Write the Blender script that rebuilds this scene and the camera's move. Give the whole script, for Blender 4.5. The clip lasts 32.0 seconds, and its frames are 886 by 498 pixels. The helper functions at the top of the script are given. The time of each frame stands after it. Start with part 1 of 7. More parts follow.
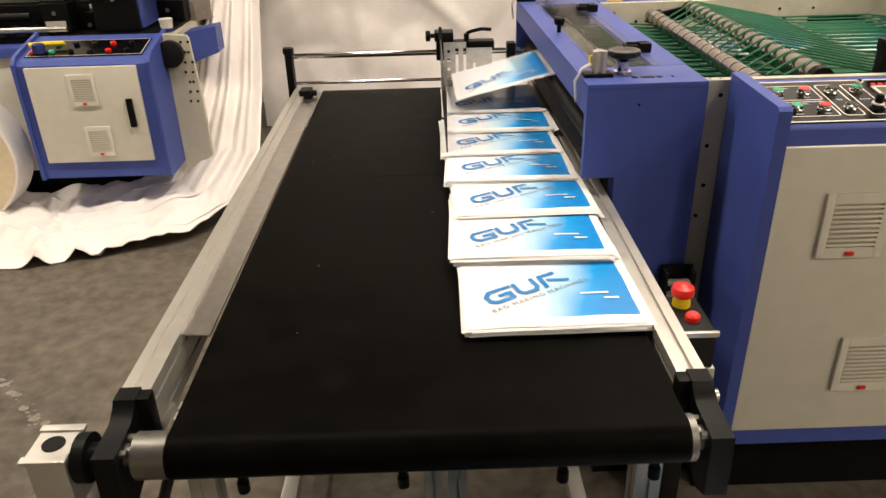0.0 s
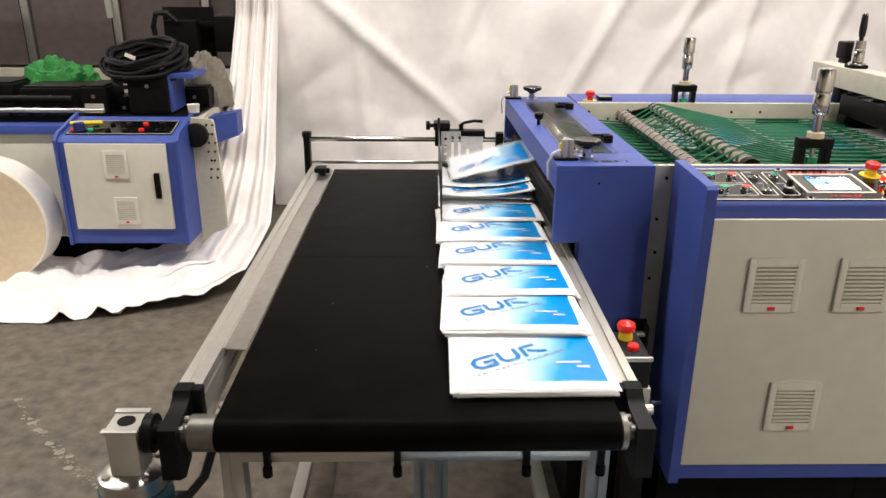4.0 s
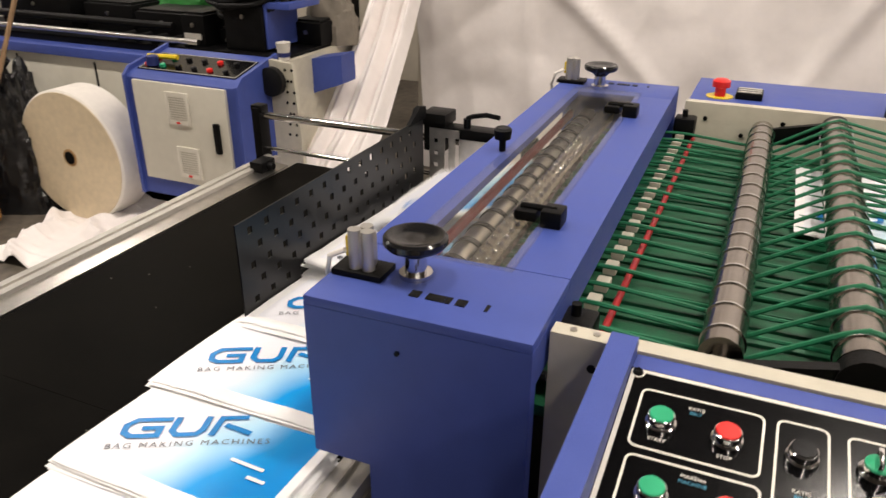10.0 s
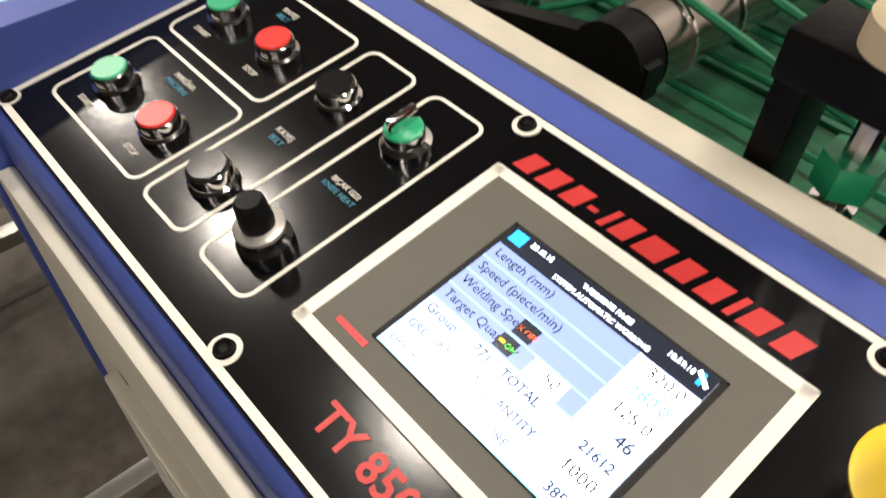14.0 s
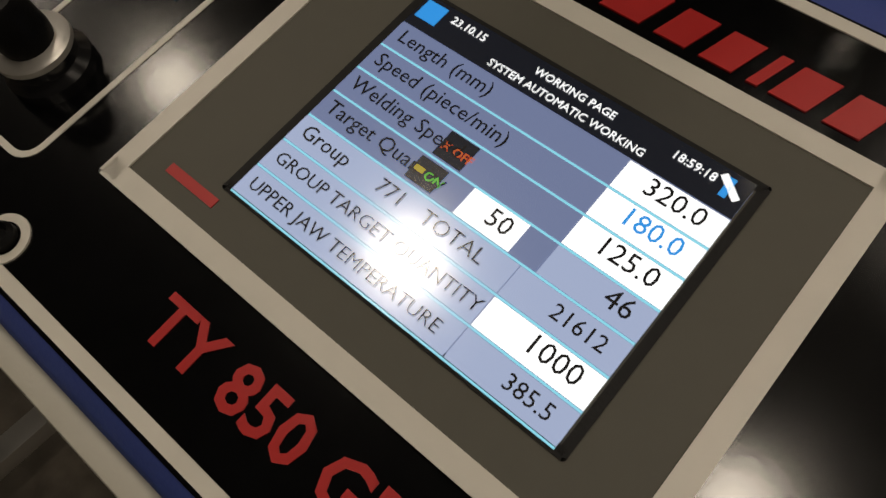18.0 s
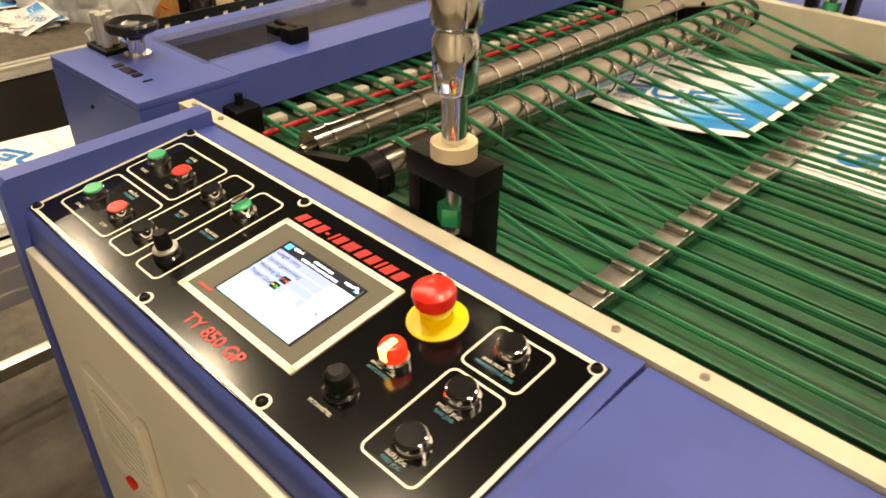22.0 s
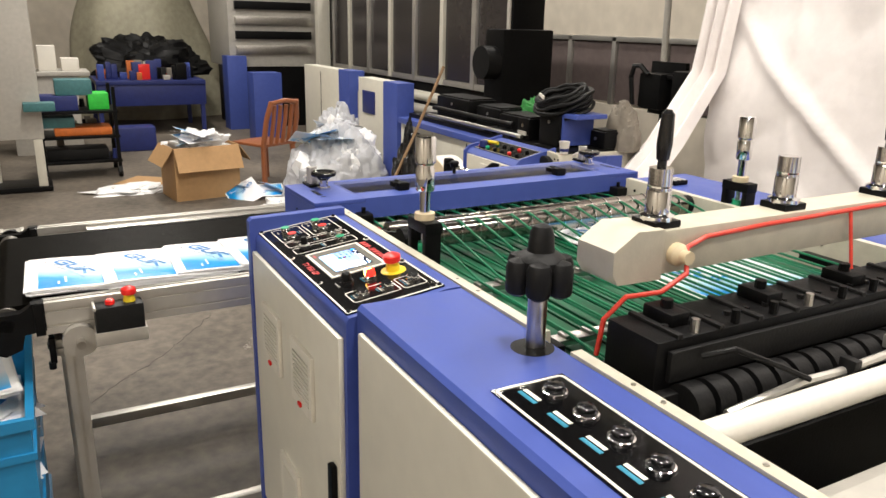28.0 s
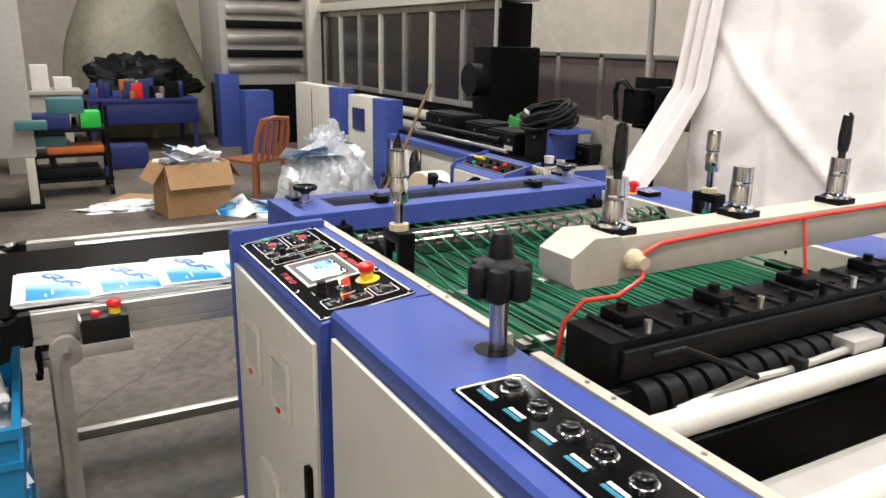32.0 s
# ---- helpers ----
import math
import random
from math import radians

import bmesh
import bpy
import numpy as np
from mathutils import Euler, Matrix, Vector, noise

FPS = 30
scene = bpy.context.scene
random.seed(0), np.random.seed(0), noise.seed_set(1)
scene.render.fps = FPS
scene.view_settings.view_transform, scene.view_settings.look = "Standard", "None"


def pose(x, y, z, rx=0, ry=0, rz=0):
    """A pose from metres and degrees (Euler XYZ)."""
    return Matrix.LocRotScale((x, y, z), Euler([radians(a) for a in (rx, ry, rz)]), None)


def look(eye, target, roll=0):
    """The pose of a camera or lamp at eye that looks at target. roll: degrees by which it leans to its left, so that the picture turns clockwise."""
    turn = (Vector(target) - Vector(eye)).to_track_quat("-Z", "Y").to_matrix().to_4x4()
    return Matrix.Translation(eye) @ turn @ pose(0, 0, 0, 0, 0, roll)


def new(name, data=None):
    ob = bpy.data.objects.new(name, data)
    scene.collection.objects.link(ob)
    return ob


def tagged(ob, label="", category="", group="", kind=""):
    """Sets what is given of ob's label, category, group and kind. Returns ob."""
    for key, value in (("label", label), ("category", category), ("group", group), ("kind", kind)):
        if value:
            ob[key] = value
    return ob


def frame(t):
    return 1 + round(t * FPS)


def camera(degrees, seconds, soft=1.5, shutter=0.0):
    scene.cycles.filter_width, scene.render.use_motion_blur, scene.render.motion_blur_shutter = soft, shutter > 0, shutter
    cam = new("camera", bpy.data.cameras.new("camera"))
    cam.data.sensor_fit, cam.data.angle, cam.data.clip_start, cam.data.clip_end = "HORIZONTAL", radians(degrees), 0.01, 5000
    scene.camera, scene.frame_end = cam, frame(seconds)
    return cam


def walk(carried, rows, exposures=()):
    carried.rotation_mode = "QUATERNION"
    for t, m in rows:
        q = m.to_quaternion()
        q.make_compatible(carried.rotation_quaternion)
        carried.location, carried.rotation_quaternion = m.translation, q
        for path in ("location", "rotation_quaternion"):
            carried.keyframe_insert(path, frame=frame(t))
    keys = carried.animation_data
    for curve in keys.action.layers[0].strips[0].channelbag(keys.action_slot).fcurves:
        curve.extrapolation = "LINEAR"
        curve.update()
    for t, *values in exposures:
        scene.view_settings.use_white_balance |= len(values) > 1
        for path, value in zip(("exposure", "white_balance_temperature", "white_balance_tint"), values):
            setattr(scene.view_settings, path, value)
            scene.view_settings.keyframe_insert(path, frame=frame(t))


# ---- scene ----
cam = camera(61.3, 32.0, shutter=0.4)
PATH = [
    (0, (-0.099, -0.011, 1.598), (-0.079, 1.769, 0.687), -1.5),
    (0.5, (-0.113, -0.101, 1.619), (-0.086, 1.68, 0.711), -1.8),
    (1, (-0.18, -0.163, 1.629), (-0.118, 1.628, 0.741), -3.5),
    (1.5, (-0.217, -0.229, 1.624), (-0.12, 1.559, 0.733), -4.0),
    (2, (-0.191, -0.299, 1.631), (-0.113, 1.501, 0.763), -2.3),
    (2.5, (-0.174, -0.349, 1.622), (-0.096, 1.501, 0.866), 0.0),
    (3, (-0.162, -0.357, 1.669), (-0.117, 1.508, 0.947), 0.7),
    (3.5, (-0.128, -0.357, 1.652), (-0.093, 1.519, 0.961), 0.5),
    (5.5, (-0.056, -0.238, 1.645), (0.006, 1.634, 0.944), -0.0),
    (6, (-0.009, -0.118, 1.644), (0.011, 1.748, 0.925), -0.9),
    (6.5, (0.127, 0.017, 1.633), (0.094, 1.875, 0.896), 1.4),
    (7, (0.242, 0.163, 1.611), (0.132, 1.993, 0.811), 0.9),
    (7.5, (0.287, 0.322, 1.61), (0.148, 2.146, 0.802), 0.6),
    (8, (0.342, 0.44, 1.603), (0.067, 2.246, 0.79), -0.9),
    (8.5, (0.475, 0.573, 1.591), (0.066, 2.344, 0.758), 0.9),
    (9, (0.557, 0.686, 1.583), (0.032, 2.419, 0.734), 0.5),
    (9.5, (0.623, 0.856, 1.573), (0.012, 2.566, 0.734), 1.0),
    (10, (0.68, 0.982, 1.573), (-0.044, 2.636, 0.713), 0.2),
    (10.5, (0.794, 1.091, 1.557), (-0.104, 2.64, 0.664), 0.9),
    (11, (0.889, 1.167, 1.548), (-0.119, 2.625, 0.621), 2.8),
    (11.5, (0.941, 1.247, 1.529), (-0.18, 2.625, 0.609), 3.8),
    (12, (0.992, 1.31, 1.518), (-0.225, 2.529, 0.501), 3.2),
    (12.5, (1.045, 1.325, 1.495), (-0.214, 2.429, 0.401), 3.7),
    (13, (1.069, 1.336, 1.465), (-0.145, 2.351, 0.243), 2.8),
    (13.5, (1.064, 1.347, 1.432), (-0.055, 2.318, 0.088), 2.8),
    (14, (1.051, 1.363, 1.397), (0.054, 2.282, -0.073), 1.5),
    (14.5, (1.037, 1.378, 1.367), (0.146, 2.247, -0.199), -0.1),
    (15, (1.029, 1.4, 1.342), (0.215, 2.218, -0.291), -0.9),
    (17.5, (1.02, 1.42, 1.305), (0.34, 2.168, -0.421), -2.0),
    (18, (1.021, 1.421, 1.306), (0.322, 2.162, -0.415), -2.8),
    (18.5, (1.02, 1.422, 1.304), (0.331, 2.154, -0.426), -2.7),
    (19, (1.027, 1.421, 1.307), (0.306, 2.148, -0.411), -3.6),
    (19.5, (1.048, 1.413, 1.321), (0.266, 2.16, -0.362), -4.2),
    (20, (1.105, 1.401, 1.361), (0.224, 2.185, -0.255), -4.2),
    (20.5, (1.204, 1.37, 1.404), (0.199, 2.252, -0.083), -2.1),
    (21, (1.276, 1.317, 1.449), (0.184, 2.317, 0.105), -1.7),
    (21.5, (1.358, 1.246, 1.514), (0.211, 2.346, 0.299), -1.2),
    (22, (1.43, 1.217, 1.548), (0.268, 2.416, 0.447), 0.6),
    (22.5, (1.52, 1.189, 1.562), (0.321, 2.422, 0.541), 1.2),
    (23, (1.567, 1.168, 1.589), (0.337, 2.436, 0.651), 1.3),
    (23.5, (1.64, 1.115, 1.596), (0.362, 2.406, 0.76), 0.7),
    (24, (1.743, 1.052, 1.611), (0.429, 2.308, 0.776), -0.0),
    (24.5, (1.859, 1.041, 1.625), (0.446, 2.21, 0.826), 0.6),
    (25, (1.975, 1.041, 1.625), (0.498, 2.164, 0.878), 1.4),
    (25.5, (2.055, 1.016, 1.627), (0.511, 2.086, 0.94), 0.4),
    (27.5, (2.427, 0.937, 1.649), (0.768, 1.892, 1.069), 2.1),
    (28, (2.448, 0.942, 1.649), (0.767, 1.861, 1.074), 1.3),
    (28.5, (2.454, 0.952, 1.65), (0.775, 1.869, 1.066), 0.8),
    (29, (2.452, 0.953, 1.65), (0.773, 1.871, 1.068), 1.0),
    (29.5, (2.453, 0.952, 1.65), (0.773, 1.872, 1.076), 0.9),
    (30, (2.458, 0.951, 1.65), (0.779, 1.872, 1.076), 0.9),
    (30.5, (2.461, 0.957, 1.649), (0.778, 1.874, 1.079), 0.6),
    (31, (2.464, 0.958, 1.651), (0.778, 1.877, 1.091), 0.4),
    (31.5, (2.479, 0.964, 1.653), (0.786, 1.884, 1.117), 0.5),
    (32, (2.526, 0.956, 1.652), (0.841, 1.892, 1.119), 1.0),
]
EXPOSURES = [(0.0, -0.83, 6900, 11), (1.0, -0.70, 6650, 11), (3.0, -0.62, 6150, 10), (6.0, -0.95, 5950, 10), (8.0, -1.09, 6100, 12), (9.0, -1.17, 6250, 14), (11.0, -0.84, 6600, 13), (13.0, -0.72, 6900, 12),
             (14.0, -1.03, 6400, 12), (15.0, -1.78, 6350, 11), (15.5, -2.03, 6450, 11), (17.5, -3.0, 6900, 11), (19.0, -3.05, 7500, 11), (20.0, -3.0, 8800, 10), (20.5, -2.45, 9800, 10),
             (21.0, -1.82, 11200, 10), (21.6, -1.1, 10200, 10), (22.2, -0.7, 8300, 10), (23.0, -0.62, 7700, 10), (25.0, -0.54, 6700, 10), (28.0, -0.52, 6150, 10), (31.0, -0.54, 5800, 10),
             (32.0, -0.58, 5750, 10)]
walk(cam, [(t, look(eye, target, roll)) for t, eye, target, roll in PATH], EXPOSURES)

# ---- light ----
# Only the y = 1.87 row shows as glare; the rest are unseen added fill.
LAMPS = [(x, 1.87) for x in (-9.0, -6.9, -4.8, -2.7, -0.6, 1.5, 3.6)] + [(2.6, -2.7), (4.6, -2.7), (6.6, -2.7), (4.0, -4.7)] + [(-9.0, 5.9), (-4.8, 5.9), (1.6, 3.9)]
LAMP_Z = 4.95
world = bpy.data.worlds.new("world")
scene.world = world
world.use_nodes = True
world.node_tree.nodes["Background"].inputs[0].default_value = (1.0, 0.95, 0.88, 1)
world.node_tree.nodes["Background"].inputs[1].default_value = 0.02


# ---- materials ----
def mat(name, color, rough=0.5, metal=0.0, scale=12.0, vary=0.12, bump=0.0, bscale=60.0, coat=0.0, emit=None, power=0.0, dirt=None, spec=0.5):
    """A surface with two scales of colour variation, uneven gloss and fine relief."""
    m = bpy.data.materials.new(name)
    m.use_nodes = True
    t, p = m.node_tree, m.node_tree.nodes["Principled BSDF"]
    p.inputs["Metallic"].default_value = metal
    p.inputs["Coat Weight"].default_value = coat
    p.inputs["Specular IOR Level"].default_value = spec
    co = t.nodes.new("ShaderNodeTexCoord")
    n1, n2 = t.nodes.new("ShaderNodeTexNoise"), t.nodes.new("ShaderNodeTexNoise")
    n1.inputs["Scale"].default_value, n1.inputs["Detail"].default_value = scale * 0.25, 5
    n2.inputs["Scale"].default_value, n2.inputs["Detail"].default_value = scale * 3, 3
    for n in (n1, n2):
        t.links.new(co.outputs["Object"], n.inputs["Vector"])
    add = t.nodes.new("ShaderNodeMath")
    add.operation = "ADD"
    t.links.new(n1.outputs[0], add.inputs[0]), t.links.new(n2.outputs[0], add.inputs[1])
    ramp = t.nodes.new("ShaderNodeMapRange")
    ramp.inputs[1].default_value, ramp.inputs[2].default_value = 0.7, 1.3
    t.links.new(add.outputs[0], ramp.inputs[0])
    mix = t.nodes.new("ShaderNodeMix")
    mix.data_type = "RGBA"
    lo = tuple(c * (1 - vary) for c in color) if dirt is None else dirt
    mix.inputs[6].default_value, mix.inputs[7].default_value = (*lo, 1), (*[min(1, c * (1 + vary * 0.6)) for c in color], 1)
    t.links.new(ramp.outputs[0], mix.inputs[0]), t.links.new(mix.outputs[2], p.inputs["Base Color"])
    rr = t.nodes.new("ShaderNodeMapRange")
    rr.inputs[3].default_value, rr.inputs[4].default_value = max(0.02, rough * 0.85), min(1, rough * 1.15)
    t.links.new(n2.outputs[0], rr.inputs[0]), t.links.new(rr.outputs[0], p.inputs["Roughness"])
    if bump:
        nb, b = t.nodes.new("ShaderNodeTexNoise"), t.nodes.new("ShaderNodeBump")
        nb.inputs["Scale"].default_value, nb.inputs["Detail"].default_value = bscale, 4
        b.inputs["Strength"].default_value, b.inputs["Distance"].default_value = bump, 0.01
        t.links.new(co.outputs["Object"], nb.inputs["Vector"])
        t.links.new(nb.outputs[0], b.inputs["Height"]), t.links.new(b.outputs[0], p.inputs["Normal"])
    if emit:
        p.inputs["Emission Color"].default_value, p.inputs["Emission Strength"].default_value = (*emit, 1), power
    return m


BLUE = mat("blue_paint", (0.052, 0.082, 0.32), 0.45, scale=8, vary=0.1, bump=0.06, bscale=500, spec=0.32)
CREAM = mat("cream_paint", (0.62, 0.595, 0.51), 0.45, scale=6, vary=0.06, bump=0.05, bscale=500)
VENT = mat("vent_plastic", (0.68, 0.65, 0.57), 0.5, scale=10, vary=0.05)
PLATE = mat("cream_steel_plate", (0.50, 0.47, 0.38), 0.45, scale=10, vary=0.12, bump=0.05, bscale=200)
ALU = mat("anodised_aluminium", (0.58, 0.56, 0.52), 0.38, 0.75, scale=10, vary=0.08, bump=0.03, bscale=300)
STEEL = mat("brushed_steel", (0.52, 0.50, 0.47), 0.3, 1.0, scale=18, vary=0.15, bump=0.04, bscale=250)
CHROME = mat("chrome", (0.72, 0.71, 0.70), 0.10, 1.0, scale=10, vary=0.08)
BELT = mat("black_belt", (0.0030, 0.0027, 0.0022), 0.42, scale=5, vary=0.6, bump=0.06, bscale=400, spec=0.02)
BLACK = mat("black_paint", (0.0045, 0.0045, 0.0048), 0.42, scale=12, vary=0.4, bump=0.06, bscale=200, spec=0.12)
RUBBER = mat("black_plastic", (0.008, 0.008, 0.0083), 0.5, scale=20, vary=0.3, bump=0.1, bscale=150, spec=0.2)
GLOSSBLACK = mat("gloss_black_plastic", (0.01, 0.01, 0.011), 0.14, scale=20, vary=0.2)
PANELBLACK = mat("panel_foil_black", (0.003, 0.003, 0.0034), 0.15, scale=60, vary=0.2, bump=0.006, bscale=700, spec=0.36)
PERFORATED = mat("satin_black_plate", (0.006, 0.006, 0.0065), 0.32, scale=20, vary=0.25, spec=0.3)
PANELWHITE = mat("panel_foil_white", (0.72, 0.69, 0.62), 0.4, scale=30, vary=0.05)
GREYBEZEL = mat("screen_bezel_grey", (0.105, 0.10, 0.083), 0.55, scale=30, vary=0.06, spec=0.3)
ROLLEREND = mat("dull_roller_end", (0.20, 0.19, 0.175), 0.42, 0.9, scale=18, vary=0.2)
ROLLER = mat("polished_roller", (0.33, 0.30, 0.27), 0.2, 1.0, scale=18, vary=0.12)
PANE = mat("dusty_window_pane", (0.15, 0.12, 0.115), 0.35, scale=4, vary=0.2)
CANVAS = mat("tan_canvas", (0.20, 0.175, 0.14), 0.8, scale=8, vary=0.2, bump=0.3, bscale=30)
SACKBLACK = mat("black_sack_film", (0.012, 0.012, 0.013), 0.22, scale=12, vary=0.3, bump=0.6, bscale=14)
CRACK = mat("dark_crack", (0.045, 0.038, 0.03), 0.8, scale=30, vary=0.3)
PLASTER = mat("dried_plaster", (0.26, 0.235, 0.20), 0.85, scale=30, vary=0.3)
GREEN = mat("green_cord", (0.004, 0.135, 0.058), 0.45, scale=30, vary=0.25, bump=0.05, bscale=300)
FELT = mat("green_feed_belt", (0.003, 0.085, 0.034), 0.5, scale=14, vary=0.3, bump=0.1, bscale=300)
RED = mat("red_plastic", (0.72, 0.02, 0.015), 0.3, scale=20, vary=0.1)
DARKRED = mat("dark_red_paint", (0.32, 0.012, 0.015), 0.4, scale=20, vary=0.15)
REDINK = mat("red_lettering", (0.48, 0.012, 0.012), 0.4, scale=20, vary=0.06)
REDHOSE = mat("red_air_hose", (0.62, 0.05, 0.03), 0.35, scale=20, vary=0.1)
YELLOW = mat("yellow_plastic", (0.78, 0.58, 0.02), 0.4, scale=20, vary=0.1)
GREENBTN = mat("green_button", (0.02, 0.36, 0.17), 0.3, scale=20, vary=0.1)
BLUEINK = mat("blue_lettering", (0.03, 0.22, 0.34), 0.4, scale=20, vary=0.06)
FLOOR = mat("concrete", (0.148, 0.126, 0.101), 0.55, scale=5.5, vary=0.4, bump=0.12, bscale=40, dirt=(0.062, 0.053, 0.042), spec=0.3)
WALL = mat("painted_wall", (0.66, 0.60, 0.50), 0.7, scale=2, vary=0.12, bump=0.1, bscale=30)
CEIL = mat("ceiling_sheet", (0.05, 0.047, 0.044), 0.7, scale=3, vary=0.1)
CLOTH = mat("white_cloth", (0.88, 0.835, 0.815), 0.9, scale=5, vary=0.05, bump=0.25, bscale=14, spec=0.2)
PAPER = mat("paper_roll", (0.80, 0.76, 0.70), 0.7, scale=10, vary=0.06)
PAPEREDGE = mat("roll_face", (0.66, 0.55, 0.38), 0.75, scale=9, vary=0.12)
CARD = mat("cardboard", (0.42, 0.25, 0.11), 0.75, scale=8, vary=0.12, bump=0.1, bscale=60)
WOOD = mat("brown_plastic_chair", (0.26, 0.085, 0.03), 0.4, scale=10, vary=0.1)
STRAW = mat("broom_straw", (0.30, 0.15, 0.04), 0.8, scale=40, vary=0.35, bump=0.5, bscale=120)
STICK = mat("wooden_stick", (0.30, 0.19, 0.10), 0.6, scale=14, vary=0.2)
CRATE = mat("blue_crate", (0.02, 0.20, 0.42), 0.4, scale=7, vary=0.12)
MOTOR = mat("motor_paint", (0.02, 0.06, 0.085), 0.4, scale=14, vary=0.2, bump=0.1, bscale=80)
TARP = mat("pale_green_tarp", (0.36, 0.34, 0.25), 0.6, scale=4, vary=0.2, bump=0.3, bscale=10)
DARKGLASS = mat("dark_window", (0.035, 0.03, 0.03), 0.25, scale=4, vary=0.25)
ORANGE = mat("orange_plastic", (0.55, 0.14, 0.02), 0.5, scale=10, vary=0.2)
NET = mat("green_net", (0.025, 0.20, 0.035), 0.7, scale=14, vary=0.4, bump=0.4, bscale=60)
LIME = mat("green_plastic", (0.04, 0.55, 0.05), 0.5, scale=10, vary=0.2)
TEAL = mat("teal_machine", (0.05, 0.16, 0.17), 0.5, scale=10, vary=0.2)
GREYM = mat("grey_machine", (0.42, 0.40, 0.36), 0.5, scale=8, vary=0.12)
NAVY = mat("navy_paint", (0.015, 0.025, 0.14), 0.45, scale=8, vary=0.2)
TAN = mat("nylon_ring", (0.66, 0.55, 0.36), 0.45, scale=20, vary=0.1)
LAMPGLOW = mat("lamp_glow", (1, 1, 1), 0.5, emit=(1.0, 0.94, 0.84), power=40)
REDGLOW = mat("red_lamp", (0.8, 0.03, 0.02), 0.25, emit=(1.0, 0.02, 0.012), power=3.0)
AMBERGLOW = mat("lamp_core", (1, 0.7, 0.2), 0.25, emit=(1.0, 0.50, 0.08), power=22)
BAGWHITE = mat("white_film", (0.86, 0.86, 0.86), 0.32, scale=10, vary=0.04, bump=0.25, bscale=25)
LOGOBLUE = mat("blue_print", (0.005, 0.19, 0.52), 0.35, scale=10, vary=0.05)
SLOGAN = mat("grey_print", (0.12, 0.13, 0.16), 0.4, scale=10, vary=0.05)


def clear(name, tint, rough):
    m = bpy.data.materials.new(name)
    m.use_nodes = True
    t = m.node_tree
    out = t.nodes["Material Output"]
    g, tr, mx = (t.nodes.new(k) for k in ("ShaderNodeBsdfGlossy", "ShaderNodeBsdfTransparent", "ShaderNodeMixShader"))
    g.inputs["Roughness"].default_value = rough
    tr.inputs[0].default_value = (*tint, 1)
    mx.inputs[0].default_value = 0.07
    t.links.new(tr.outputs[0], mx.inputs[1]), t.links.new(g.outputs[0], mx.inputs[2])
    t.links.new(mx.outputs[0], out.inputs[0])
    return m


def hazed(name, tint, haze, share, rough):
    """Clear sheet with a pale diffuse haze mixed in over its whole face."""
    m = clear(name, tint, rough)
    t = m.node_tree
    mx, d, nz, mr = (t.nodes.new(k) for k in ("ShaderNodeMixShader", "ShaderNodeBsdfDiffuse", "ShaderNodeTexNoise", "ShaderNodeMapRange"))
    d.inputs[0].default_value = (*haze, 1)
    nz.inputs["Scale"].default_value, nz.inputs["Detail"].default_value = 9, 5
    mr.inputs[3].default_value, mr.inputs[4].default_value = share * 0.6, share * 1.4
    old = t.nodes["Material Output"].inputs[0].links[0].from_socket
    t.links.new(nz.outputs[0], mr.inputs[0]), t.links.new(mr.outputs[0], mx.inputs[0])
    t.links.new(old, mx.inputs[1]), t.links.new(d.outputs[0], mx.inputs[2])
    t.links.new(mx.outputs[0], t.nodes["Material Output"].inputs[0])
    return m


# The acrylic's pale haze paints in the grey wash of ceiling and cloth reflections.
ACRYLIC = hazed("reflection_haze_acrylic", (0.93, 0.92, 0.88), (0.50, 0.48, 0.42), 0.018, 0.03)
PLASTICFILM = hazed("clear_sack_film", (0.88, 0.88, 0.90), (0.66, 0.67, 0.70), 0.66, 0.2)


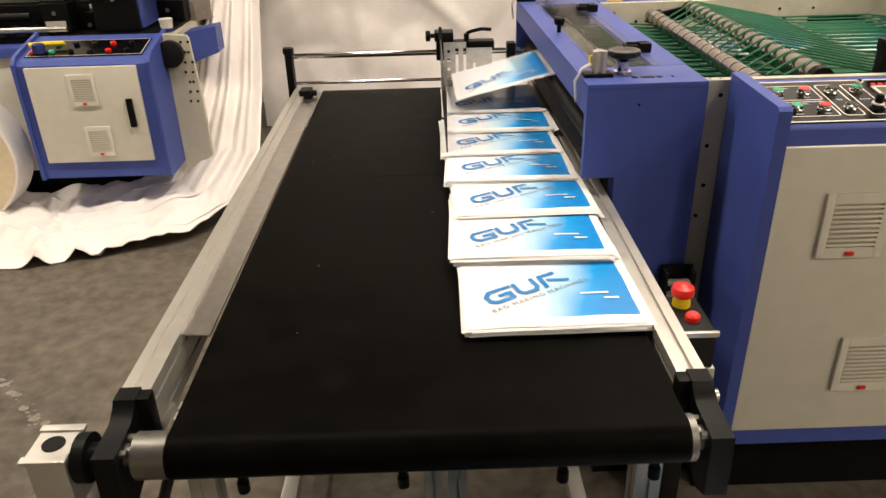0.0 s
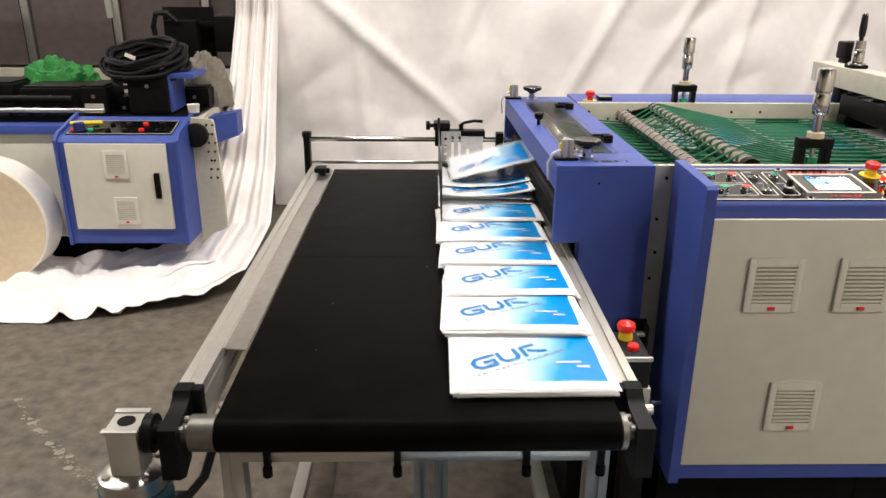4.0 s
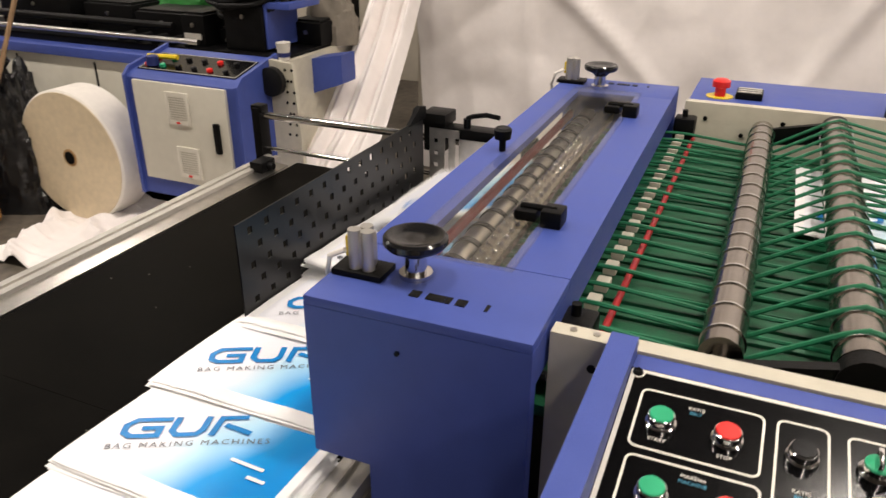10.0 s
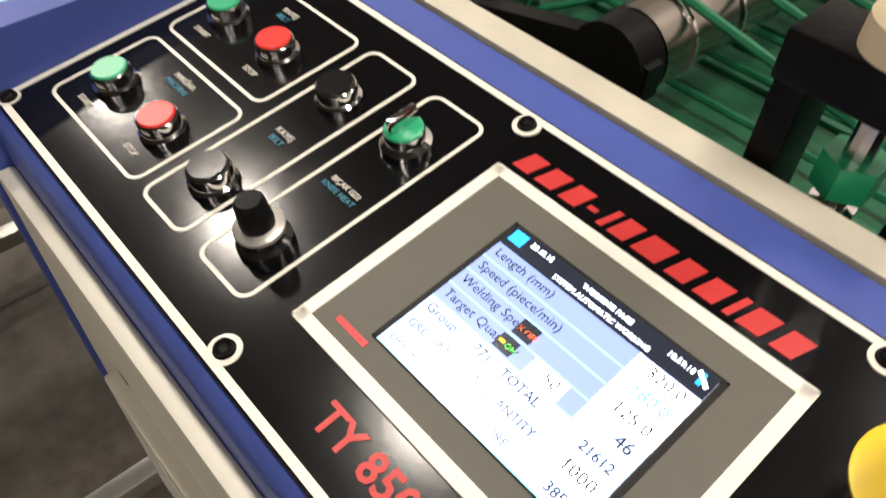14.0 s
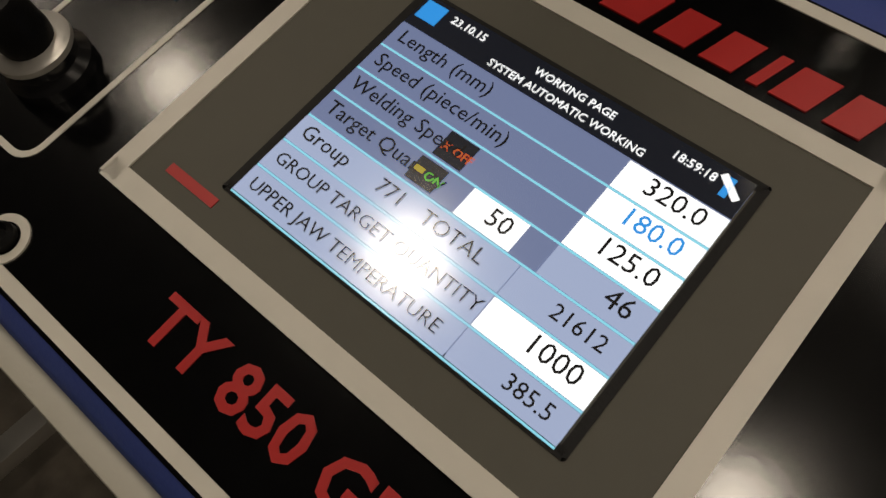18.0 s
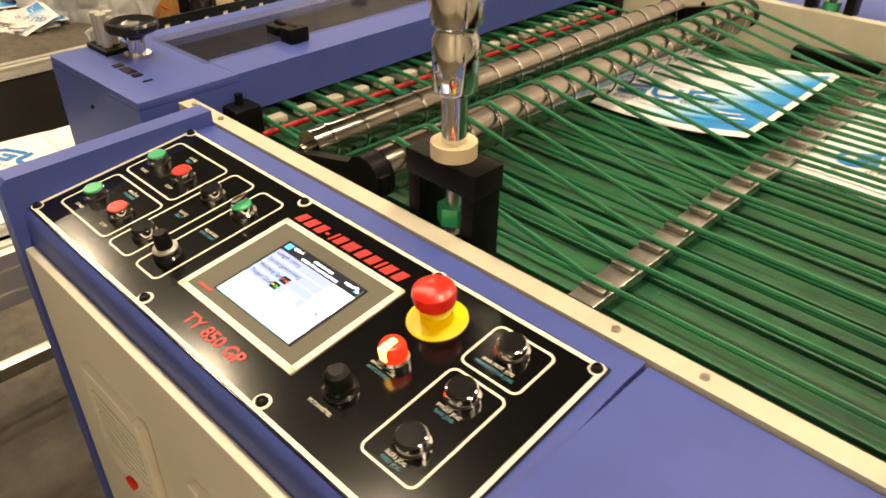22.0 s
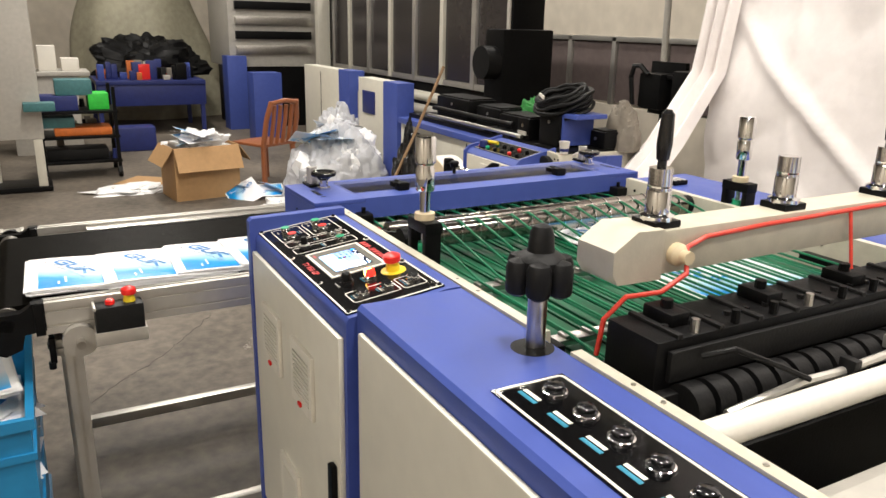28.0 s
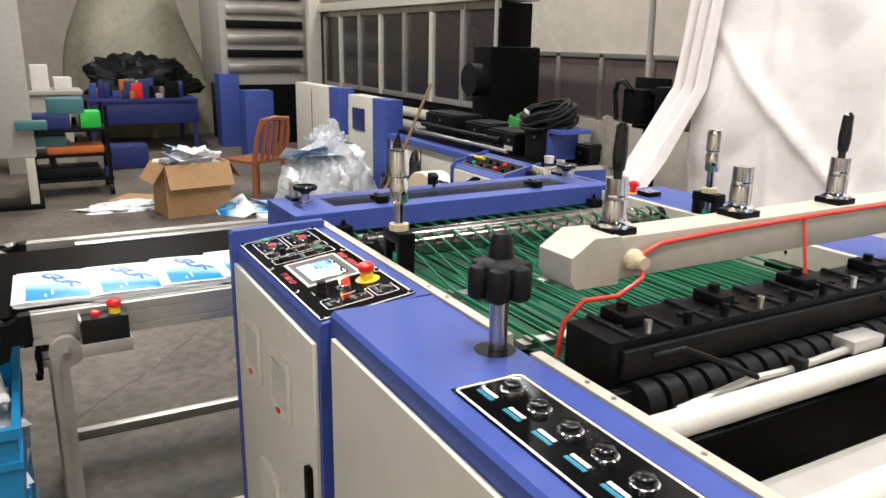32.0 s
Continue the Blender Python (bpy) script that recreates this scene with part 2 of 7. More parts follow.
def print_material():
    """Printed bag film: white margins, blue fading up to white over the bag's length."""
    m = bpy.data.materials.new("printed_film")
    m.use_nodes = True
    t, p = m.node_tree, m.node_tree.nodes["Principled BSDF"]
    co, sep = t.nodes.new("ShaderNodeTexCoord"), t.nodes.new("ShaderNodeSeparateXYZ")
    t.links.new(co.outputs["UV"], sep.inputs[0])
    nz = t.nodes.new("ShaderNodeTexNoise")
    nz.inputs["Scale"].default_value = 2.2
    t.links.new(co.outputs["UV"], nz.inputs["Vector"])

    def math_node(op, a, b):
        n = t.nodes.new("ShaderNodeMath")
        n.operation = op
        for i, v in enumerate((a, b)):
            if isinstance(v, float):
                n.inputs[i].default_value = v
            else:
                t.links.new(v, n.inputs[i])
        return n.outputs[0]
    g = math_node("ADD", math_node("MULTIPLY", sep.outputs[0], 1.15), math_node("MULTIPLY", sep.outputs[1], -0.42))
    g = math_node("ADD", g, math_node("MULTIPLY", nz.outputs[0], 0.28))
    ramp = t.nodes.new("ShaderNodeValToRGB")
    e = ramp.color_ramp.elements
    e[0].position, e[0].color = 0.42, (0.80, 0.81, 0.86, 1)
    e[1].position, e[1].color = 1.05, (0.0, 0.24, 0.66, 1)
    k = e.new(0.62)
    k.color = (0.45, 0.70, 0.87, 1)
    k = e.new(0.85)
    k.color = (0.0, 0.30, 0.74, 1)
    t.links.new(g, ramp.inputs[0])
    inside = math_node("MULTIPLY", math_node("MULTIPLY", math_node("GREATER_THAN", sep.outputs[0], 0.05), math_node("LESS_THAN", sep.outputs[0], 0.955)),
                       math_node("MULTIPLY", math_node("GREATER_THAN", sep.outputs[1], 0.07), math_node("LESS_THAN", sep.outputs[1], 0.95)))
    mix = t.nodes.new("ShaderNodeMix")
    mix.data_type = "RGBA"
    mix.inputs[6].default_value = (0.86, 0.86, 0.86, 1)
    t.links.new(inside, mix.inputs[0]), t.links.new(ramp.outputs[0], mix.inputs[7])
    t.links.new(mix.outputs[2], p.inputs["Base Color"])
    p.inputs["Roughness"].default_value = 0.3
    b = t.nodes.new("ShaderNodeBump")
    b.inputs["Strength"].default_value, b.inputs["Distance"].default_value = 0.3, 0.01
    n2 = t.nodes.new("ShaderNodeTexNoise")
    n2.inputs["Scale"].default_value = 14
    t.links.new(co.outputs["Object"], n2.inputs["Vector"])
    t.links.new(n2.outputs[0], b.inputs["Height"]), t.links.new(b.outputs[0], p.inputs["Normal"])
    return m


PRINT = print_material()


# ---- building helpers ----
class Shape:
    """Collects solids into one mesh."""

    def __init__(self):
        self.bm = bmesh.new()

    def _keep(self, verts, m):
        if m is not None:
            bmesh.ops.transform(self.bm, matrix=m, verts=verts)
        return self

    def box(self, x0, y0, z0, x1, y1, z1, bevel=0.0, m=None):
        r = bmesh.ops.create_cube(self.bm, size=1.0)
        vs = r["verts"]
        for v in vs:
            v.co = Vector(((x0 + x1) / 2 + v.co.x * (x1 - x0), (y0 + y1) / 2 + v.co.y * (y1 - y0), (z0 + z1) / 2 + v.co.z * (z1 - z0)))
        if bevel:
            es = list({e for v in vs for e in v.link_edges})
            out = bmesh.ops.bevel(self.bm, geom=es, offset=bevel, segments=2, profile=0.6, affect="EDGES")
            vs = list({v for f in out["faces"] for v in f.verts} | {v for v in vs if v.is_valid})
        return self._keep(vs, m)

    def cyl(self, a, b, r, seg=20, r2=None, m=None):
        a, b = Vector(a), Vector(b)
        d = b - a
        turn = d.to_track_quat("Z", "Y").to_matrix().to_4x4()
        out = bmesh.ops.create_cone(self.bm, cap_ends=True, segments=seg, radius1=r, radius2=r if r2 is None else r2, depth=d.length,
                                    matrix=Matrix.Translation((a + b) / 2) @ turn)
        return self._keep(out["verts"], m)

    def lathe(self, base, axis, profile, seg=24, m=None):
        """A turned solid: (along, radius) steps from base along axis."""
        axis = Vector(axis).normalized()
        turn = axis.to_track_quat("Z", "Y").to_matrix()
        rings, vs = [], []
        for h, r in profile:
            ring = [self.bm.verts.new(Vector(base) + turn @ Vector((r * math.cos(2 * math.pi * k / seg), r * math.sin(2 * math.pi * k / seg), h))) for k in range(seg)]
            rings.append(ring)
            vs += ring
        for p, q in zip(rings, rings[1:]):
            for k in range(seg):
                self.bm.faces.new((p[k], p[(k + 1) % seg], q[(k + 1) % seg], q[k]))
        self.bm.faces.new(rings[0][::-1]), self.bm.faces.new(rings[-1])
        return self._keep(vs, m)

    def prism(self, pts, axis, a0, a1, m=None):
        """A polygon drawn in the two other axes, drawn out along axis from a0 to a1."""
        def at(p, a):
            return {"x": (a, p[0], p[1]), "y": (p[0], a, p[1]), "z": (p[0], p[1], a)}[axis]
        lo, hi = [self.bm.verts.new(at(p, a0)) for p in pts], [self.bm.verts.new(at(p, a1)) for p in pts]
        self.bm.faces.new(lo), self.bm.faces.new(hi[::-1])
        for k in range(len(pts)):
            j = (k + 1) % len(pts)
            self.bm.faces.new((lo[k], hi[k], hi[j], lo[j]))
        return self._keep(lo + hi, m)

    def tube(self, pts, r, seg=8, m=None):
        pts = [Vector(p) for p in pts]
        rings, vs = [], []
        for i, p in enumerate(pts):
            d = (pts[min(i + 1, len(pts) - 1)] - pts[max(i - 1, 0)]).normalized()
            q = d.to_track_quat("Z", "Y").to_matrix()
            ring = [self.bm.verts.new(p + q @ Vector((r * math.cos(2 * math.pi * k / seg), r * math.sin(2 * math.pi * k / seg), 0))) for k in range(seg)]
            rings.append(ring)
            vs += ring
        for p, q in zip(rings, rings[1:]):
            for k in range(seg):
                self.bm.faces.new((p[k], p[(k + 1) % seg], q[(k + 1) % seg], q[k]))
        self.bm.faces.new(rings[0][::-1]), self.bm.faces.new(rings[-1])
        return self._keep(vs, m)

    def grid(self, nx, ny, f):
        """A sheet of nx by ny cells; f(u, v) gives the place."""
        vs = [[self.bm.verts.new(f(i / nx, j / ny)) for i in range(nx + 1)] for j in range(ny + 1)]
        uv = self.bm.loops.layers.uv.verify()
        for j in range(ny):
            for i in range(nx):
                fc = self.bm.faces.new((vs[j][i], vs[j][i + 1], vs[j + 1][i + 1], vs[j + 1][i]))
                for lp, (a, b) in zip(fc.loops, ((i, j), (i + 1, j), (i + 1, j + 1), (i, j + 1))):
                    lp[uv].uv = (a / nx, b / ny)
        return self

    def ring(self, u0, v0, u1, v1, r, w, h, m=None, seg=5):
        """A thin rounded rectangular frame line of width w, raised by h."""
        def loop(o):
            out = []
            for cx, cy, a in ((u1 - r, v1 - r, 0), (u0 + r, v1 - r, 90), (u0 + r, v0 + r, 180), (u1 - r, v0 + r, 270)):
                for k in range(seg + 1):
                    t = radians(a + 90 * k / seg)
                    out.append((cx + (r - o) * math.cos(t), cy + (r - o) * math.sin(t)))
            return out
        a, b = [self.bm.verts.new((*p, h)) for p in loop(0)], [self.bm.verts.new((*p, h)) for p in loop(w)]
        a0, b0 = [self.bm.verts.new((*p, 0)) for p in loop(0)], [self.bm.verts.new((*p, 0)) for p in loop(w)]
        n = len(a)
        for k in range(n):
            j = (k + 1) % n
            self.bm.faces.new((a[k], a[j], b[j], b[k]))
            self.bm.faces.new((a0[k], a0[j], a[j], a[k]))
            self.bm.faces.new((b[k], b[j], b0[j], b0[k]))
        return self._keep(a + b + a0 + b0, m)

    def mesh(self, name, *mats, smooth=35):
        bmesh.ops.recalc_face_normals(self.bm, faces=self.bm.faces)
        me = bpy.data.meshes.new(name)
        self.bm.to_mesh(me)
        self.bm.free()
        for k in mats:
            me.materials.append(k)
        me.shade_smooth()
        me.set_sharp_from_angle(angle=radians(smooth))
        return me


INV = {}


def thing(name, label, category, base=(0, 0, 0), group="", kind="", local=False):
    """A top-level Empty at base. Its parts are given in world metres, or, if local, in metres from the base."""
    ob = new(name)
    ob.empty_display_size = 0.05
    ob.location = base
    INV[ob.name] = Matrix() if local else Matrix.Translation(-Vector(base))
    return tagged(ob, label, category, group, kind)


def part(name, shape, material, parent, label="", smooth=35):
    mats = material if isinstance(material, tuple) else (material,)
    me = shape if isinstance(shape, bpy.types.Mesh) else shape.mesh(name, *mats, smooth=smooth)
    ob = new(name, me)
    ob.parent = parent
    if parent is not None and parent.name in INV:
        ob.matrix_parent_inverse = INV[parent.name]
    return tagged(ob, label) if label else ob


def solid(name, shape, material, label, category, group="", kind="", smooth=35):
    """A top-level thing of one mesh."""
    mats = material if isinstance(material, tuple) else (material,)
    return tagged(new(name, shape.mesh(name, *mats, smooth=smooth)), label, category, group, kind)


def letters(text, size, material, m, depth=0.0006, align="LEFT", bold=0.0, gap=1.0):
    """Raised lettering as a mesh, laid in the plane z = 0 of m."""
    cu = bpy.data.curves.new("lettering", "FONT")
    cu.body, cu.size, cu.extrude, cu.align_x, cu.offset = text, size, depth, align, bold
    cu.resolution_u, cu.space_character = 2, gap
    tmp = bpy.data.objects.new("lettering", cu)
    me = bpy.data.meshes.new_from_object(tmp)
    bpy.data.objects.remove(tmp)
    me.transform(m)
    me.materials.clear()
    me.materials.append(material)
    return me


# ---- the hall ----
def hall():
    x0, x1, y0, y1, h = -14.0, 8.0, -6.0, 9.0, 5.6
    floor = solid("floor", Shape().box(x0, y0, -0.1, x1, y1, 0.0), FLOOR, "worn grey-brown concrete factory floor with stains", "floor", kind="structure")
    for name, b in (("wall_north", (x0, y1, 0, x1, y1 + 0.2, h)), ("wall_south", (x0, y0 - 0.2, 0, x1, y0, h)),
                    ("wall_west", (x0 - 0.2, y0, 0, x0, y1, h)), ("wall_east", (x1, y0, 0, x1 + 0.2, y1, h))):
        solid(name, Shape().box(*b), WALL, "cream painted plaster factory wall", "wall", kind="structure")
    solid("ceiling", Shape().box(x0, y0, h, x1, y1, h + 0.15), CEIL, "grey sheet ceiling of the hall", "ceiling", kind="structure")
    return floor


def row_and_fill_lamp(x, y):
    lamp = thing("row_and_fill_lamp", "round white high-bay lamp, lit, factory row and added fill alike", "lamp", (x, y, LAMP_Z), "ceiling lamps", local=True)
    part("housing", Shape().lathe((0, 0, 0.0), (0, 0, 1), [(0.0, 0.22), (0.02, 0.23), (0.14, 0.10), (0.24, 0.07), (0.26, 0.02)]), GREYM, lamp)
    part("diffuser", Shape().lathe((0, 0, -0.03), (0, 0, 1), [(0, 0.17), (0.02, 0.2), (0.028, 0.2)]), LAMPGLOW, lamp, "glowing white diffuser")
    part("hanger", Shape().cyl((0, 0, 0.26), (0, 0, 0.651), 0.01), BLACK, lamp)
    li = bpy.data.lights.new("row_and_fill_light", "AREA")
    li.shape, li.size, li.energy, li.color = "DISK", 0.4, LAMP_W, (1.0, 0.90, 0.77)
    ob = new("row_and_fill_light", li)
    ob.location = (x, y, LAMP_Z - 0.05)


LAMP_W = 120
hall()
for lx, ly in LAMPS:
    row_and_fill_lamp(lx, ly)


# ---- conveyor ----
RAIL_L, RAIL_R, RAIL_Z, Y_NEAR, Y_FAR, BELT_Z = -0.554, 0.281, 0.912, 0.90, 2.62, 0.897
ROLL_Y, ROLL_Z = 0.812, 0.862


def profile_rail(x, y0, y1, z1, w=0.045, h=0.09):
    """A slotted aluminium profile lying along y."""
    x0, x1, z0, s, d = x - w / 2, x + w / 2, z1 - h, 0.008, 0.006
    pts = [(x0, z0), (x1, z0)]
    for zc in (z0 + h * 0.27, z0 + h * 0.73):
        pts += [(x1, zc - s / 2), (x1 - d, zc - s / 2), (x1 - d, zc + s / 2), (x1, zc + s / 2)]
    pts += [(x1, z1), (x + s * 0.6, z1), (x + s * 0.6, z1 - d), (x - s * 0.6, z1 - d), (x - s * 0.6, z1), (x0, z1)]
    for zc in (z0 + h * 0.73, z0 + h * 0.27):
        pts += [(x0, zc + s / 2), (x0 + d, zc + s / 2), (x0 + d, zc - s / 2), (x0, zc - s / 2)]
    return Shape().prism(pts, "y", y0, y1)


def post(x, y, z0, z1, w=0.045):
    a, s, d = w / 2, 0.008, 0.006
    pts = []
    for k in range(4):
        c, n = round(math.cos(k * math.pi / 2)), round(math.sin(k * math.pi / 2))
        for px, py in ((-a, -a), (-s / 2, -a), (-s / 2, -a + d), (s / 2, -a + d), (s / 2, -a)):
            pts.append((x + px * c - py * n, y + px * n + py * c))
    return Shape().prism(pts, "z", z0, z1)


def conveyor():
    c = thing("belt_conveyor", "stacking conveyor with black belt between slotted aluminium rails", "conveyor", (-0.13, 1.7, 0))
    part("side_rail", profile_rail(RAIL_L, Y_NEAR, Y_FAR, RAIL_Z), ALU, c, "slotted aluminium side rail")
    part("side_rail", profile_rail(RAIL_R, Y_NEAR, Y_FAR + 0.1, RAIL_Z), ALU, c, "slotted aluminium side rail")
    b, r = Shape(), BELT_Z - ROLL_Z
    pts = [(ROLL_Y + r * math.cos(radians(a)), ROLL_Z + r * math.sin(radians(a))) for a in range(90, 271, 12)]
    pts += [(Y_FAR + r * math.cos(radians(a)), ROLL_Z + r * math.sin(radians(a))) for a in range(-90, 91, 12)]
    b.prism(pts, "x", -0.482, 0.248)
    part("belt", b, BELT, c, "matt black conveyor belt with faint scuffs")
    global BELT_SEAM
    BELT_SEAM = part("belt_seam", Shape().box(-0.48, 1.588, BELT_Z - 0.002, 0.246, 1.598, BELT_Z + 0.0004), BELT, c)
    part("drive_roller", Shape().cyl((-0.60, ROLL_Y, ROLL_Z), (0.305, ROLL_Y, ROLL_Z), 0.018, 24)
         .cyl((-0.53, ROLL_Y, ROLL_Z), (-0.484, ROLL_Y, ROLL_Z), r - 0.001, 24)
         .cyl((0.250, ROLL_Y, ROLL_Z), (0.260, ROLL_Y, ROLL_Z), r - 0.001, 24), ROLLEREND, c, "bright steel roller ends")
    for x, w in ((RAIL_L, 1), (RAIL_R, -1)):
        br = Shape().prism([(0.770, 0.79), (0.80, 0.775), (0.84, 0.79), (0.85, 0.83), (Y_NEAR + 0.003, 0.835), (Y_NEAR + 0.003, 0.914),
                            (Y_NEAR - 0.028, 0.914), (Y_NEAR - 0.034, 0.905), (0.845, 0.893), (0.775, 0.89)], "x", x - 0.024 * w, x + 0.008 * w)
        e = part("end_bracket", br, BLACK, c, "black bearing bracket at the rail end")
        part("cap", Shape().box(x - 0.026, Y_NEAR - 0.024, 0.822, x + 0.026, Y_NEAR + 0.0, 0.912, 0.002), BLACK, e)
        for y in (0.795, 0.83):
            part("bolt", Shape().cyl((x + 0.008 * w, y, 0.88), (x + 0.016 * w, y, 0.88), 0.006, 6), STEEL, e)
    part("side_lip", Shape().prism([(-0.534, 0.9), (-0.532, 0.9035), (-0.486, 0.9), (-0.486, 0.897)], "y", 1.06, Y_FAR - 0.03), STEEL, c, "bent steel strip along the rail")
    for x in (RAIL_L + 0.05, RAIL_R - 0.03):
        for y in (0.96, 2.54):
            part("leg", post(x, y, 0.0, 0.822), ALU, c)
        part("stretcher", Shape().box(x - 0.02, 0.985, 0.10, x + 0.02, 2.515, 0.14, 0.003), ALU, c)
    for z in (0.722, 0.749):
        part("cross_bar", Shape().box(RAIL_L + 0.075, 0.915, z, RAIL_R - 0.055, 0.955, z + 0.023, 0.002), ALU, c)
    for x in (-0.43, -0.17, 0.09, 0.24):
        part("cable_clip", Shape().box(x, 0.900, 0.714, x + 0.014, 0.917, 0.790, 0.003).cyl((x + 0.007, 0.904, 0.698), (x + 0.007, 0.904, 0.718), 0.010, 10), BLACK, c)
    for x in (-0.115, -0.075):
        part("centre_strut", post(x, 0.94, 0.0, 0.722, 0.03), ALU, c)
    r = random.Random(14)
    for k in range(7):
        x, y, w = r.uniform(-0.46, -0.1), r.uniform(0.95, 2.3), r.uniform(0.0006, 0.0014)
        part("lint", Shape().box(x - w * r.uniform(1, 3), y - w, BELT_Z - 0.001, x + w * r.uniform(1, 3), y + w, BELT_Z + 0.0008), GREYBEZEL, c)
    # far end: uprights, two rods and the bag guide
    u = part("guide_upright", Shape().box(-0.60, 2.60, 0.87, -0.575, 2.645, 1.045, 0.004).box(-0.606, 2.605, 1.03, -0.57, 2.64, 1.052, 0.006), BLACK, c)
    part("guide_upright", Shape().box(0.17, 2.60, 0.87, 0.20, 2.645, 1.05, 0.004), BLACK, c)
    part("guide_rod", Shape().cyl((-0.6, 2.622, 1.022), (0.24, 2.622, 1.022), 0.010, 20), CHROME, c, "polished chrome rod")
    part("lower_rod", Shape().cyl((-0.58, 2.63, 0.925), (0.24, 2.63, 0.925), 0.006, 12), CHROME, c)
    part("sensor", Shape().box(-0.545, 2.50, 0.90, -0.505, 2.56, 0.93, 0.004).cyl((-0.55, 2.53, 0.915), (-0.49, 2.53, 0.915), 0.01), BLACK, c)
    # emergency stop box on the outer side of the rail
    e = part("switch_box", Shape().box(0.307, 1.02, 0.80, 0.366, 1.145, 0.898, 0.006), RUBBER, c, "dark grey box with emergency stop")
    part("box_base", Shape().box(0.305, 1.016, 0.79, 0.370, 1.15, 0.828, 0.003), ALU, e)
    part("stop_button", Shape().lathe((0.332, 1.112, 0.916), (0, 0, 1), [(0, 0.012), (0.003, 0.019), (0.012, 0.0205), (0.019, 0.018), (0.023, 0.010), (0.024, 0.003)]), RED, e)
    part("collar", Shape().lathe((0.332, 1.112, 0.896), (0, 0, 1), [(0, 0.016), (0.006, 0.016), (0.021, 0.0135)]), YELLOW, e)
    part("reset_button", Shape().lathe((0.336, 1.062, 0.897), (0, 0, 1), [(0, 0.0125), (0.010, 0.0125), (0.014, 0.009)]), RED, e)
    part("rim", Shape().box(0.305, 1.016, 0.891, 0.368, 1.024, 0.901, 0.002), ALU, e)
    w = part("pulley", Shape().cyl((0.309, 0.98, 0.80), (0.334, 0.98, 0.80), 0.045, 28), ALU, c)
    part("hub", Shape().cyl((0.308, 0.98, 0.80), (0.364, 0.98, 0.80), 0.012, 16), STEEL, w)
    # gear motor under the near left end
    g = part("gearbox", Shape().box(-0.674, 0.78, 0.79, -0.618, 0.85, 0.882, 0.006), ALU, c, "cast aluminium worm gearbox")
    part("top_plate", Shape().box(-0.678, 0.775, 0.882, -0.614, 0.788, 0.888, 0.001).box(-0.678, 0.842, 0.882, -0.614, 0.855, 0.888, 0.001).box(-0.675, 0.789, 0.881, -0.617, 0.841, 0.885), ALU, g)
    part("bore", Shape().cyl((-0.646, 0.815, 0.883), (-0.646, 0.815, 0.8868), 0.016, 24), BLACK, g)
    part("coupling", Shape().cyl((-0.612, ROLL_Y, ROLL_Z), (-0.595, ROLL_Y, ROLL_Z), 0.036, 24).cyl((-0.6, ROLL_Y, ROLL_Z), (-0.575, ROLL_Y, ROLL_Z), 0.022, 20), BLACK, g)
    fl = part("motor_flange", Shape().lathe((-0.648, 0.815, 0.752), (0, 0, 1), [(0, 0.062), (0.03, 0.062), (0.034, 0.056), (0.04, 0.03)]), STEEL, c)
    for k in range(4):
        a = radians(45 + 90 * k)
        part("bolt", Shape().cyl((-0.648 + 0.05 * math.cos(a), 0.815 + 0.05 * math.sin(a), 0.78), (-0.648 + 0.05 * math.cos(a), 0.815 + 0.05 * math.sin(a), 0.792), 0.007, 6), STEEL, fl)
    mo = Shape().cyl((-0.648, 0.815, 0.50), (-0.648, 0.815, 0.752), 0.055, 28).cyl((-0.648, 0.815, 0.735), (-0.648, 0.815, 0.75), 0.066, 28).cyl((-0.648, 0.815, 0.49), (-0.648, 0.815, 0.52), 0.063, 28)
    m = part("motor", mo, MOTOR, c, "blue-green finned electric motor")
    for k in range(20):
        a = 2 * math.pi * k / 20
        part("fin", Shape().box(0.052, -0.002, 0.525, 0.066, 0.002, 0.732, m=Matrix.Translation((-0.648, 0.815, 0)) @ Matrix.Rotation(a, 4, "Z")), MOTOR, m)
    part("cable", Shape().tube([(-0.585, 0.83, 0.71), (-0.56, 0.84, 0.705), (-0.535, 0.86, 0.73), (-0.522, 0.89, 0.775), (-0.515, 0.92, 0.80)], 0.009), RUBBER, m)
    return c


conveyor()


